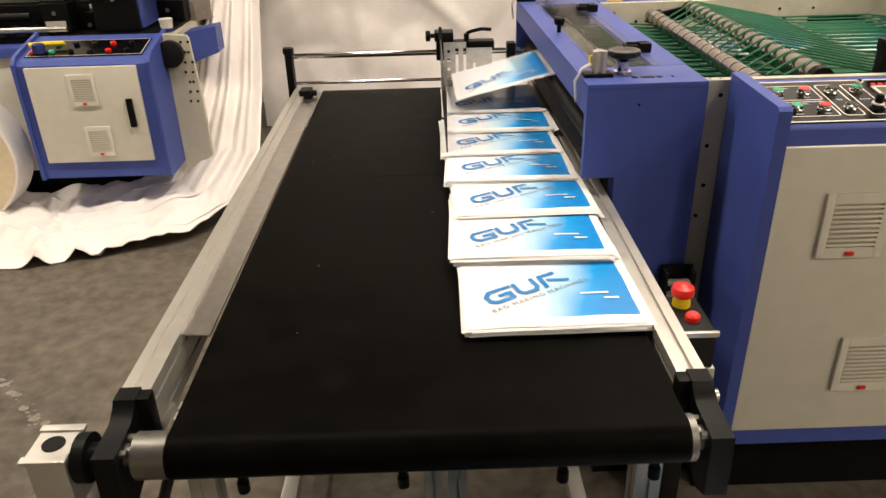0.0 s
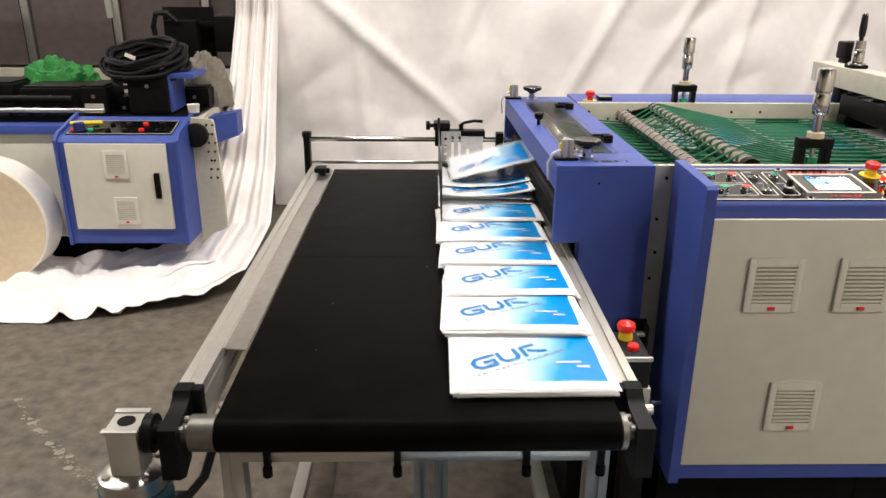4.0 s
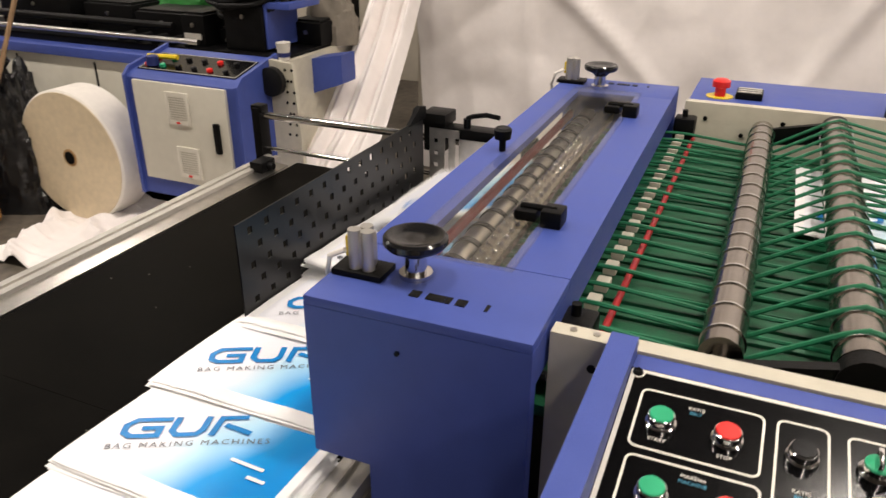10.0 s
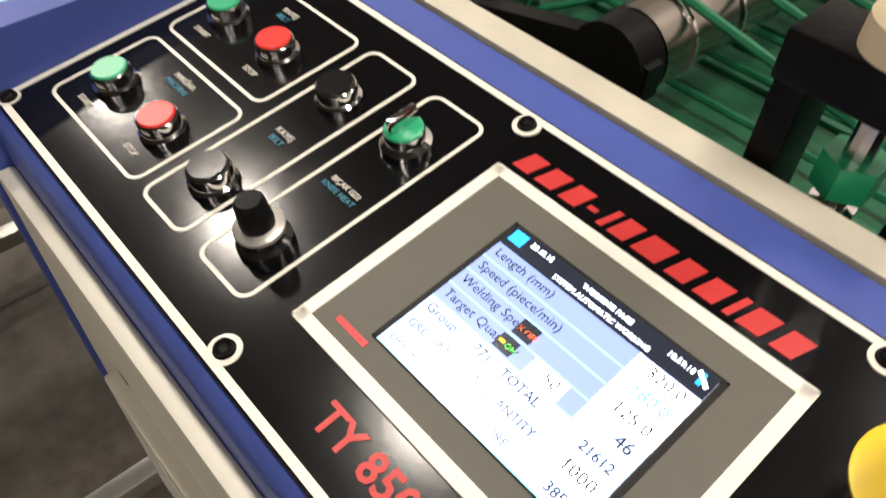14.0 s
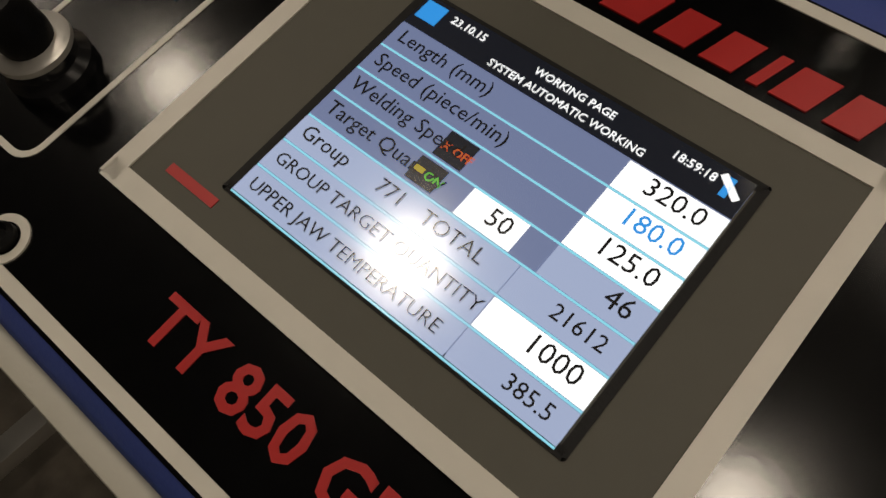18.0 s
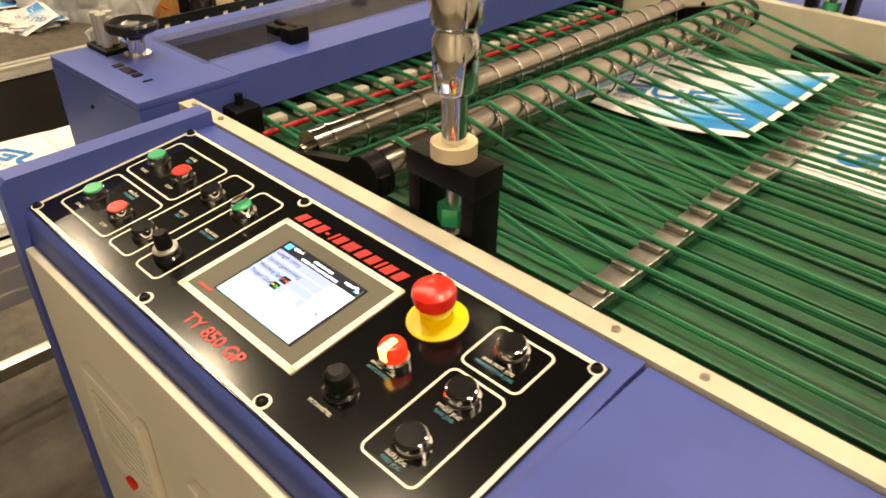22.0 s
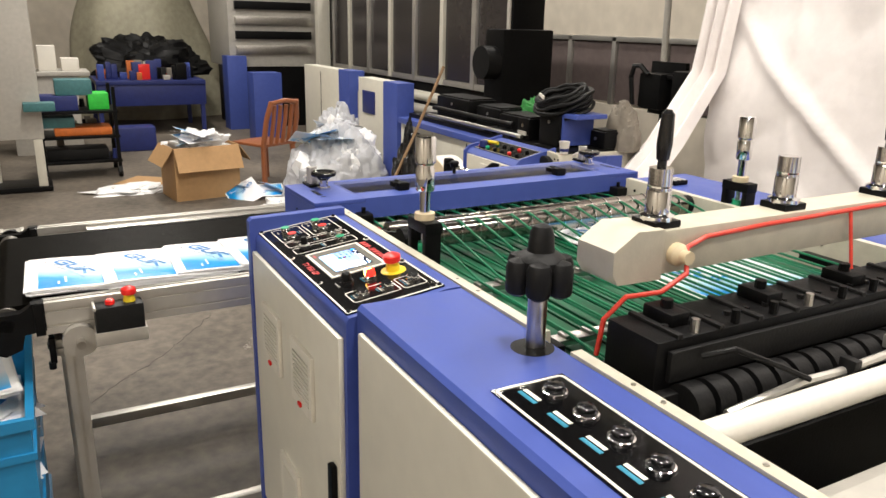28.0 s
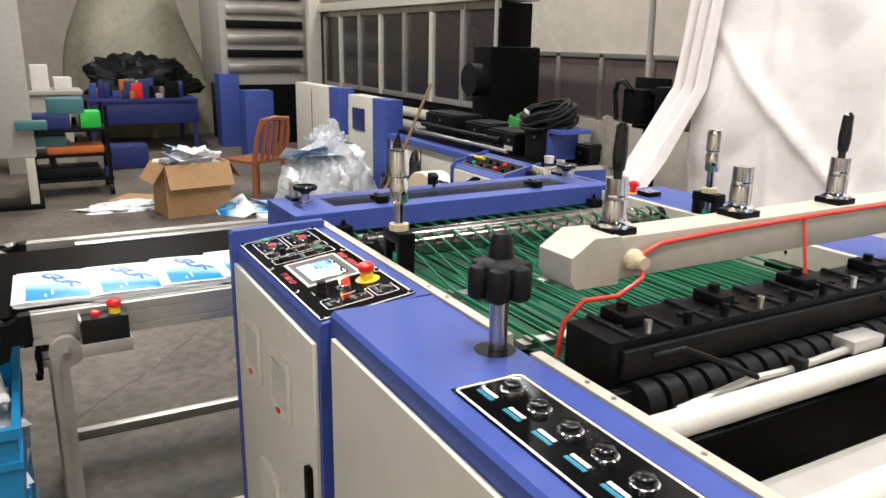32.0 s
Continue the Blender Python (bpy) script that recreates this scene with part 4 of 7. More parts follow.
def control_panel(cab):
    W, D = 0.612, 0.1865
    p = part("control_panel", Shape().box(-0.005, -0.0135, -0.002, W + 0.003, D + 0.009, 0.001, m=PM), PANELBLACK, cab, "black control panel with white outlines")
    part("outline", Shape().ring(-0.0035, -0.0122, W + 0.0015, D + 0.0078, 0.003, 0.0042, 0.0014, PM), PANELWHITE, p)
    for u, v in ((0.003, -0.006), (0.003, D + 0.002), (W - 0.005, -0.006), (W - 0.005, D + 0.002), (0.240, D - 0.001), (0.436, D + 0.001), (0.2435, -0.003), (0.431, -0.003)):
        big = 0.0080 if 0.02 < u < W - 0.02 else 0.0068
        n = part("screw_surround", Shape().lathe((u, v, 0.0006), (0, 0, 1), [(0, big), (0.0011, big)], 24, m=PM), PANELWHITE, p)
        part("foil", Shape().lathe((u, v, 0.0008), (0, 0, 1), [(0, 0.0053), (0.0011, 0.0053)], 24, m=PM), PANELBLACK, n)
        part("screw", Shape().lathe((u, v, 0.001), (0, 0, 1), [(0, 0.0046), (0.003, 0.0046), (0.0042, 0.0034), (0.0025, 0.0022), (0.0024, 0.0005)], 16, m=PM), BLACK, n)
    for b in ((0.011, 0.094, 0.120, 0.170), (0.013, 0.014, 0.122, 0.086), (0.129, 0.014, 0.172, 0.171), (0.185, 0.015, 0.228, 0.170), (0.517, 0.1265, 0.578, 0.179), (0.519, 0.018, 0.577, 0.1205)):
        part("group_outline", Shape().ring(*b, 0.008, 0.0022, 0.0013, PM), PANELWHITE, p)
    for u, v, k in ((0.0345, 0.128, GREENBTN), (0.0905, 0.128, RED), (0.041, 0.046, GREENBTN), (0.0985, 0.046, RED), (0.150, 0.129, GLOSSBLACK), (0.153, 0.046, GLOSSBLACK)):
        push_button(u, v, k, p)
    selector(0.205, 0.132, p)
    selector(0.206, 0.043, p, True)
    for u, v in ((0.546, 0.160), (0.547, 0.101), (0.549, 0.046)):
        push_button(u, v, GLOSSBLACK, p, 0.0115)
    for u, v, a, b in ((0.062, 0.155, "KAYIŞ", "BELT"), (0.0345, 0.106, "START", ""), (0.0905, 0.106, "STOP", ""), (0.070, 0.074, "MAKİNA", "MACHINE"), (0.041, 0.024, "START", ""), (0.0985, 0.024, "STOP", ""),
                       (0.151, 0.090, "KAYIŞ", "BELT"), (0.206, 0.090, "BIÇAK ISISI", "KNIFE HEAT"), (0.478, 0.080, "ANTİSTATİK", "ANTISTATIC"), (0.470, 0.022, "POTANSİYEL", ""),
                       (0.547, 0.140, "ANA MOT. JOG", "MAIN MOTOR JOG"), (0.548, 0.083, "POŞET JOG", "BAG JOG"), (0.548, 0.029, "İLERİ JOG", "FEED JOG")):
        caption(u, v, a, b, p, 0.0052 if len(a) < 8 else 0.0046)
    touch_screen(p)
    part("type_lettering", letters("TY 850 GP", 0.0190, REDINK, PM @ Matrix.Translation((0.296, 0.0045, 0.0013)), bold=0.0004, depth=0.0002), REDINK, p)
    # maker's name as plain slanted red blocks
    x = 0.254
    for w in (0.012, 0.013, 0.012, 0.006, 0.004, 0.011, 0.016, 0.012, 0.012, 0.004, 0.013, 0.012):
        z0, z1 = (0.1645, 0.1672) if w == 0.006 else (0.1605, 0.1735)
        part("maker_block", Shape().prism([(x, z0), (x + w * 0.86, z0), (x + w * 0.86 + 0.3 * (z1 - z0), z1), (x + 0.3 * (z1 - z0), z1)], "z", 0.001, 0.0016, m=PM), REDINK, p)
        x += w + 0.0028
    e = part("emergency_stop", Shape().lathe((0.4725, 0.149, 0.001), (0, 0, 1), [(0, 0.0268), (0.0012, 0.0268), (0.0018, 0.0255)], 40, m=PM), YELLOW, p, "red mushroom button on a yellow disc")
    part("neck", Shape().lathe((0.4725, 0.149, 0.002), (0, 0, 1), [(0, 0.0145), (0.012, 0.0145), (0.014, 0.012), (0.026, 0.012)], 28, m=PM), YELLOW, e)
    part("mushroom", Shape().lathe((0.4725, 0.149, 0.020), (0, 0, 1), [(0, 0.012), (0.003, 0.0175), (0.012, 0.019), (0.016, 0.018), (0.019, 0.013), (0.0205, 0.003)], 36, m=PM), RED, e)
    l = part("signal_lamp", Shape().lathe((0.480, 0.093, 0.001), (0, 0, 1), [(0, 0.013), (0.006, 0.013), (0.008, 0.0115)], 28, m=PM), CHROME, p, "lit red signal lamp")
    part("lens", Shape().lathe((0.480, 0.093, 0.008), (0, 0, 1), [(0, 0.0112), (0.012, 0.0108), (0.015, 0.009), (0.0158, 0.002)], 28, m=PM), REDGLOW, l)
    part("lamp_core", Shape().box(0.4765, 0.0812, 0.011, 0.4835, 0.097, 0.0242, 0.001, m=PM), AMBERGLOW, l)
    k = part("potentiometer", Shape().lathe((0.4695, 0.045, 0.001), (0, 0, 1), [(0, 0.015), (0.002, 0.015), (0.003, 0.012), (0.008, 0.012)], 28, m=PM), GLOSSBLACK, p)
    part("knob", Shape().lathe((0.4695, 0.045, 0.008), (0, 0, 1), [(0, 0.0095), (0.004, 0.0105), (0.014, 0.0095), (0.017, 0.006), (0.0175, 0.001)], 24, m=PM), RUBBER, k)
    return p


def control_cabinet():
    c = thing("control_cabinet", "blue control cabinet with cream door and black push-button panel", "control cabinet", (0.9, 1.54, 0))
    part("body", Shape().prism([(1.403, 0.305), (1.403, 1.112), (1.405, 1.1195), (1.4095, 1.1248), (1.62, 1.1522), (1.6455, 1.1522), (1.6455, 0.305)], "x", CX0 + 0.020, CX1), BLUE, c)
    part("side_plate", Shape().prism([(1.388, 0.30), (1.388, 1.158), (1.396, 1.166), (1.6455, 1.172), (1.6455, 0.30)], "x", CX0 - 0.008, CX0 + 0.0195), BLUE, c, "blue side plate standing proud")
    d = part("door", Shape().box(0.606, 1.391, 0.358, 1.225, 1.403, 1.082, 0.003), CREAM, c, "cream sheet-metal door")
    for cx, cz in ((0.779, 0.908), (1.012, 0.908), (0.888, 0.551)):
        vent(cx, cz, 1.391, d, 0.140, 0.148)
    hd = part("door_handle", Shape().box(1.185, 1.377, 0.66, 1.21, 1.391, 0.80, 0.004), BLACK, d, "black swing handle")
    part("screw", Shape().cyl((CX0 - 0.004, 1.47, 0.985), (CX0 + 0.002, 1.47, 0.985), 0.008, 10), BLACK, c)
    part("plinth", Shape().box(CX0 + 0.03, 1.57, 0.0, CX1, 1.64, 0.30), BLACK, c)
    control_panel(c)
    return c


control_cabinet()


def drive_cabinet():
    c = thing("drive_cabinet", "long blue drive cabinet with cream doors and a switch strip", "cabinet", (2.2, 1.54, 0))
    part("body", Shape().prism([(1.424, 0.305), (1.424, 1.142), (1.432, 1.15), (1.6455, 1.15), (1.6455, 0.305)], "x", CX1 + 0.003, 3.6), BLUE, c)
    for x0, x1 in ((1.272, 2.05), (2.10, 3.5)):
        d = part("door", Shape().box(x0, 1.412, 0.358, x1, 1.424, 1.108, 0.003), CREAM, c, "cream sheet-metal door")
        part("door_handle", Shape().box(x1 - 0.06, 1.398, 0.66, x1 - 0.035, 1.412, 0.80, 0.004), BLACK, d)
    part("plinth", Shape().box(CX1 + 0.003, 1.57, 0.0, 3.55, 1.64, 0.305), BLACK, c)
    p = part("switch_strip", Shape().box(1.640, 1.466, 1.15, 2.10, 1.592, 1.1525), PANELBLACK, c, "black strip with selector switches")
    q = Matrix.Translation((0, 0, 1.1523))
    part("outline", Shape().ring(1.643, 1.469, 2.097, 1.589, 0.010, 0.0045, 0.0012, q), PANELWHITE, p)
    for k in range(6):
        x = 1.684 + k * 0.070
        s = part("switch", Shape().lathe((x, 1.546, 1.1525), (0, 0, 1), [(0, 0.016), (0.005, 0.016), (0.007, 0.013), (0.012, 0.013), (0.014, 0.010)], 24), GLOSSBLACK, p)
        part("ring", Shape().lathe((x, 1.546, 1.1525), (0, 0, 1), [(0, 0.0185), (0.003, 0.0185), (0.004, 0.0165)], 24), CHROME, s)
        part("caption_bar", Shape().box(x - 0.024, 1.508, 1.1525, x + 0.012, 1.515, 1.1532), PANELWHITE, p)
        part("caption_bar", Shape().box(x - 0.024, 1.498, 1.1525, x + 0.016, 1.505, 1.1532), BLUEINK, p)
    # adjusting spindle with its star knob
    part("spindle_hole", Shape().lathe((1.538, 1.609, 1.1497), (0, 0, 1), [(0, 0.036), (0.0008, 0.036)], 28), BLACK, c)
    part("spindle", Shape().cyl((1.533, 1.618, 1.10), (1.533, 1.618, 1.30), 0.016, 24), STEEL, c, "bright steel adjusting spindle")
    k = part("star_knob", Shape().lathe((1.533, 1.618, 1.246), (0, 0, 1), [(0, 0.018), (0.006, 0.034), (0.012, 0.040), (0.054, 0.040), (0.062, 0.032), (0.066, 0.022), (0.096, 0.019), (0.106, 0.014), (0.110, 0.005)], 24), RUBBER, c, "large black star knob")
    for j in range(6):
        a = 2 * math.pi * j / 6 + 0.4
        part("lobe", Shape().lathe((1.533 + 0.038 * math.cos(a), 1.618 + 0.038 * math.sin(a), 1.242), (0, 0, 1), [(0, 0.009), (0.006, 0.018), (0.012, 0.020), (0.048, 0.020), (0.057, 0.016), (0.061, 0.004)], 16), RUBBER, k)
    return c


drive_cabinet()

# ---- feed unit with cords ----
FX0, FX1, FY0, FY1 = 0.513, 3.4, 1.6475, 2.715
CORDS = [1.768 + 0.0545 * k for k in range(17)]
FEED = 1.068


def feed_unit():
    f = thing("feed_unit", "cord feed table between cream steel side frames", "machine unit", (1.5, 2.2, 0))
    for y in (FY0, FY1):
        plate = Shape().box(FX0, y, 0.25, FX1, y + 0.024, 1.155, 0.0015)
        if y == FY0:  # cut out round the adjusting spindle
            plate = Shape().prism([(FX0, 0.25), (FX1, 0.25), (FX1, 1.155), (1.588, 1.155), (1.580, 1.08), (1.512, 1.08), (1.504, 1.155), (FX0, 1.155)], "y", y, y + 0.022)
        p = part("side_frame", plate, PLATE, f, "cream painted steel side frame")
        for k, (x, z) in enumerate(((0.56, 1.12), (0.64, 1.09), (0.72, 1.125), (0.545, 1.0), (0.55, 0.90), (0.542, 0.82), (1.15, 1.12), (1.27, 1.12))):
            part("hole", Shape().cyl((x, y - 0.0015, z), (x, y + 0.0255, z), 0.005, 12), BLACK, p)
    for x in (0.535, 0.56, 0.60, 1.2, 1.28, 1.72, 1.78, 1.95):
        part("screw", Shape().cyl((x, FY0 + 0.012, 1.155), (x, FY0 + 0.012, 1.157), 0.004, 10), STEEL, f)
    c = part("far_cover", Shape().box(0.516, FY1 + 0.027, 0.3, 3.4, 2.99, 1.152, 0.003), BLUE, f, "blue cover of the far side")
    part("base", Shape().box(0.55, 1.70, 0.0, 3.35, 2.70, 0.55), BLACK, f)
    s = part("stop_disc", Shape().lathe((0.578, 2.80, 1.152), (0, 0, 1), [(0, 0.03), (0.002, 0.03)], 28), YELLOW, f)
    part("stop_button", Shape().lathe((0.578, 2.80, 1.153), (0, 0, 1), [(0, 0.012), (0.02, 0.012), (0.022, 0.02), (0.035, 0.02), (0.04, 0.012)], 24), RED, s)
    part("switch_block", Shape().box(0.612, 2.785, 1.152, 0.67, 2.845, 1.168, 0.004), BLACK, f)
    for k in range(3):
        part("white_mark", Shape().box(0.616, 2.792 + k * 0.02, 1.168, 0.666, 2.798 + k * 0.02, 1.1695), PANELWHITE, f)
    # lower flat belts
    for k in range(24):
        y = FY0 + 0.05 + k * 0.041
        part("feed_belt", Shape().box(0.30, y, FEED - 0.008, 1.56, y + 0.033, FEED, 0.002), FELT, f)
    part("under_tray", Shape().box(0.31, FY0 + 0.03, FEED - 0.05, 1.58, FY1 - 0.005, FEED - 0.035), FELT, f)
    # driven rollers with bright rings
    for x, z, r, name in ((0.682, 1.116, 0.024, "roller"), (0.820, 1.132, 0.029, "roller")):
        q = part(name, Shape().cyl((x, 1.735, z), (x, 2.668, z), r, 28).cyl((x, 1.72, z), (x, 2.685, z), 0.009, 12), ROLLER, f, "steel roller with bright rings for the cords")
        for y in CORDS:
            part("ring", Shape().cyl((x, y - 0.006, z), (x, y - 0.003, z), r + 0.0018, 24), CHROME, q)
    for y in (1.712, 2.672):
        part("roller_arm", Shape().prism([(0.662, 1.094), (0.69, 1.087), (0.83, 1.104), (0.85, 1.118), (0.85, 1.142), (0.822, 1.15), (0.672, 1.116)], "y", y, y + 0.015), BLACK, f)
        part("arm_hub", Shape().cyl((0.82, y - 0.003, 1.132), (0.82, y + 0.022, 1.132), 0.0285, 20), BLACK, f)
    # pinch shaft: pale segments over a red bar
    part("red_bar", Shape().cyl((0.545, 1.75, 1.085), (0.545, 2.66, 1.085), 0.005, 12), DARKRED, f, "red bar along the infeed")
    for y in CORDS:
        part("pinch_block", Shape().box(0.508, y + 0.008, 1.083, 0.527, y + 0.041, 1.094, 0.003), PLATE, f)
    for y in (1.735, 2.675):
        part("pinch_stand", Shape().box(0.50, y - 0.022, 1.06, 0.545, y + 0.022, 1.13, 0.006), BLACK, f)
        part("cap", Shape().cyl((0.52, y, 1.13), (0.52, y, 1.145), 0.006), BLACK, f)
    # cross bars under the cords
    for x in (1.115, 1.425):
        b = part("cross_bar", Shape().box(x - 0.016, 1.725, 1.084, x + 0.016, 2.685, 1.096, 0.002), STEEL, f)
        for y in CORDS:
            part("guide_block", Shape().box(x - 0.014, y - 0.011, 1.096, x + 0.014, y + 0.011, 1.103, 0.002), STEEL, b)
        for y in (1.722, 2.678):
            part("bar_end", Shape().box(x - 0.18, y - 0.016, 1.075, x + 0.04, y + 0.016, 1.10, 0.006), BLACK, f)
    for y in CORDS:
        part("cord", Shape().tube([(0.35, y, 1.088), (0.51, y, 1.101), (0.53, y, 1.101), (0.665, y, 1.091), (0.682, y, 1.0895), (0.70, y, 1.094), (0.80, y, 1.156), (0.82, y, 1.164), (0.84, y, 1.160), (1.10, y, 1.107), (1.13, y, 1.105), (1.425, y, 1.105), (1.56, y, 1.09)], 0.0032, 6), GREEN, f, "green feed cord")
    for y in CORDS[:-1]:
        part("lower_cord", Shape().tube([(0.35, y + 0.027, 1.085), (0.66, y + 0.027, 1.084), (0.84, y + 0.027, 1.083), (1.10, y + 0.027, 1.083), (1.56, y + 0.027, 1.083)], 0.003, 6), GREEN, f, "green feed cord")
    # spring posts on the side frames
    for x, y, d in ((0.980, 1.695, 1), (0.956, 2.752, -1)):
        b = part("post_bracket", Shape().box(x - 0.047, y - 0.021, 1.198, x + 0.047, y + 0.021, 1.225, 0.003), BLACK, f, "black bracket of a spring post")
        part("bracket_leg", Shape().box(x - 0.045, y - 0.02, 1.086, x - 0.028, y + 0.02, 1.20, 0.003), BLACK, b)
        part("bracket_leg", Shape().box(x + 0.028, y - 0.02, 1.086, x + 0.045, y + 0.02, 1.20, 0.003), BLACK, b)
        part("bracket_base", Shape().box(x - 0.047, y - 0.021, 1.07, x + 0.047, y + 0.021, 1.088, 0.003), BLACK, b)
        part("foot", Shape().cyl((x, y, 1.10), (x, y, 1.14), 0.012, 16).cyl((x, y, 1.088), (x, y, 1.105), 0.017, 6), CHROME, b)
        part("nut", Shape().cyl((x, y, 1.15), (x, y, 1.17), 0.016, 6), GREENBTN, b)
        part("stud", Shape().cyl((x, y, 1.13), (x, y, 1.2), 0.007, 10), STEEL, b)
        part("ring", Shape().cyl((x, y, 1.225), (x, y, 1.24), 0.023, 24), TAN, f)
        part("spring_post", Shape().cyl((x, y, 1.232), (x, y, 1.295), 0.0125, 20).lathe((x, y, 1.29), (0, 0, 1), [(0, 0.019), (0.004, 0.0215), (0.05, 0.0215), (0.054, 0.019), (0.060, 0.019), (0.064, 0.0235), (0.12, 0.0235), (0.124, 0.021)], 28), CHROME, f, "polished chrome spring post")
    return f


feed_unit()


def sealing_unit():
    f = thing("sealing_unit", "black sealing jaws under a cream beam with clamp handles", "machine unit", (1.65, 2.2, 0))
    b = part("beam", Shape().box(1.478, 1.79, 1.245, 1.556, 2.76, 1.323, 0.004), PLATE, f, "cream painted cross beam")
    part("beam_end", Shape().prism([(1.742, 1.262), (1.755, 1.242), (1.85, 1.240), (1.85, 1.328), (1.79, 1.330), (1.742, 1.300)], "x", 1.470, 1.564), PLATE, f)
    for y in (1.871, 2.20, 2.51):
        s = part("clamp_post", Shape().cyl((1.518, y, 1.340), (1.518, y, 1.424), 0.0205, 20).lathe((1.518, y, 1.334), (0, 0, 1), [(0, 0.03), (0.008, 0.03), (0.012, 0.0215), (0.05, 0.0215), (0.054, 0.019), (0.06, 0.022)], 20), CHROME, f, "chrome clamp post")
        if y != 2.20:
            part("lever", Shape().lathe((1.518, y, 1.420), (0.0, 0.03, 1), [(0, 0.008), (0.016, 0.008), (0.018, 0.011), (0.045, 0.0135), (0.095, 0.011), (0.102, 0.005)], 16), GLOSSBLACK, s, "black lever grip")
        part("bracket", Shape().box(1.488, y - 0.03, 1.322, 1.548, y + 0.03, 1.336, 0.003), BLACK, s)
    part("air_hose", Shape().tube([(1.562, 2.74, 1.316), (1.561, 2.4, 1.314), (1.562, 2.1, 1.310), (1.562, 1.95, 1.304), (1.568, 1.90, 1.292), (1.592, 1.88, 1.255), (1.588, 1.83, 1.228), (1.575, 1.765, 1.225), (1.56, 1.735, 1.185), (1.555, 1.73, 1.12)], 0.0046, 8), REDHOSE, f, "red air hose")
    part("air_hose", Shape().tube([(1.562, 2.35, 1.31), (1.575, 2.345, 1.26), (1.59, 2.34, 1.20)], 0.0036, 8), REDHOSE, f)
    for y in (1.885, 2.68):
        part("hose_fitting", Shape().lathe((1.556, y, 1.28), (1, 0, 0), [(0, 0.02), (0.012, 0.02), (0.02, 0.012), (0.035, 0.012)], 16), TAN, f)
    part("upper_jaw", Shape().box(1.585, 1.72, 1.115, 1.70, 2.70, 1.20, 0.006), BLACK, f, "black upper sealing jaw")
    part("jaw_ledge", Shape().box(1.70, 1.73, 1.03, 1.79, 2.70, 1.085, 0.006), BLACK, f)
    for y in (1.745, 2.655):
        part("jaw_block", Shape().box(1.575, y - 0.03, 1.07, 1.72, y + 0.03, 1.12, 0.005), RUBBER, f)
    for k in range(11):
        y = 1.76 + k * 0.09
        part("jaw_rib", Shape().box(1.588, y, 1.195, 1.70, y + 0.012, 1.206, 0.003), RUBBER, f)
        part("spring_bolt", Shape().cyl((1.69, y + 0.045, 1.20), (1.69, y + 0.045, 1.222), 0.007, 8), STEEL if k % 3 == 0 else BLACK, f)
    part("heater_plate", Shape().box(1.702, 1.74, 1.135, 1.712, 2.69, 1.185, 0.002), RUBBER, f)
    part("heater_lead", Shape().tube([(1.715, 1.80, 1.17), (1.75, 1.83, 1.19), (1.78, 1.90, 1.16), (1.79, 1.96, 1.13)], 0.005, 8), RUBBER, f)
    part("heater_lead", Shape().tube([(1.715, 2.42, 1.17), (1.76, 2.45, 1.195), (1.785, 2.50, 1.16), (1.79, 2.58, 1.14)], 0.005, 8), RUBBER, f)
    part("lower_jaw", Shape().box(1.59, 1.70, 0.85, 1.80, 2.70, 1.055, 0.006), BLACK, f)
    for k in range(20):
        y = 1.755 + k * 0.046
        part("heater_fin", Shape().cyl((1.728, y, 1.10), (1.728, y + 0.034, 1.10), 0.036, 18), RUBBER, f)
        part("fin_bolt", Shape().cyl((1.66, y + 0.017, 1.20), (1.66, y + 0.017, 1.207), 0.006, 6), RUBBER, f)
    for y in (1.80, 2.02, 2.25, 2.48, 2.66):
        part("jaw_clamp", Shape().box(1.60, y - 0.02, 1.20, 1.665, y + 0.02, 1.222, 0.004).cyl((1.632, y, 1.222), (1.632, y, 1.236), 0.010, 8), BLACK, f)
    part("cable", Shape().tube([(1.775, 1.80, 1.10), (1.785, 1.95, 1.125), (1.78, 2.05, 1.118), (1.785, 2.2, 1.13), (1.78, 2.40, 1.12), (1.785, 2.65, 1.135)], 0.008, 8), ALU, f, "braided cable along the jaw")
    part("cable_block", Shape().box(1.755, 2.20, 1.125, 1.80, 2.29, 1.15, 0.004), ALU, f)
    for y in (2.06, 2.30):
        part("cable_clip", Shape().box(1.77, y, 1.105, 1.80, y + 0.018, 1.142, 0.003), RUBBER, f)
    part("guide_roller", Shape().cyl((1.825, 1.672, 1.115), (1.825, 2.714, 1.115), 0.022, 28), PANELWHITE, f, "white guide roller")
    part("guide_plate", Shape().prism([(1.90, 1.02), (1.955, 1.05), (1.957, 1.055), (1.90, 1.03)], "y", 1.672, 2.713), GREYM, f)
    part("grey_bar", Shape().box(1.95, 1.693, 1.045, 2.01, 2.713, 1.07, 0.004), GREYM, f)
    part("guide_roller", Shape().cyl((2.06, 1.672, 1.105), (2.06, 2.714, 1.105), 0.026, 28), PANELWHITE, f, "white guide roller")
    part("side_block", Shape().box(1.60, 2.742, 1.15, 1.66, 2.80, 1.36, 0.006).box(1.59, 2.735, 1.33, 1.67, 2.81, 1.40, 0.01), BLACK, f)
    return f


sealing_unit()
# ---- bags ----
BAG_X, BAG_Y = 0.308, 0.36
BAG_CX, BAG_CY = 0.097, 2.395


def ripple(u, v, k):
    return 0.0016 * noise.noise(Vector((u * 3 + 9 * k, v * 3, k))) + 0.0022 * noise.noise(Vector((u * 1.2, v * 1.4 + 5 * k, 3.0 + k)))


SLANT = Matrix.Translation((-0.104, -0.1250, 0.0019)) @ Matrix.Rotation(radians(29), 4, "Z")


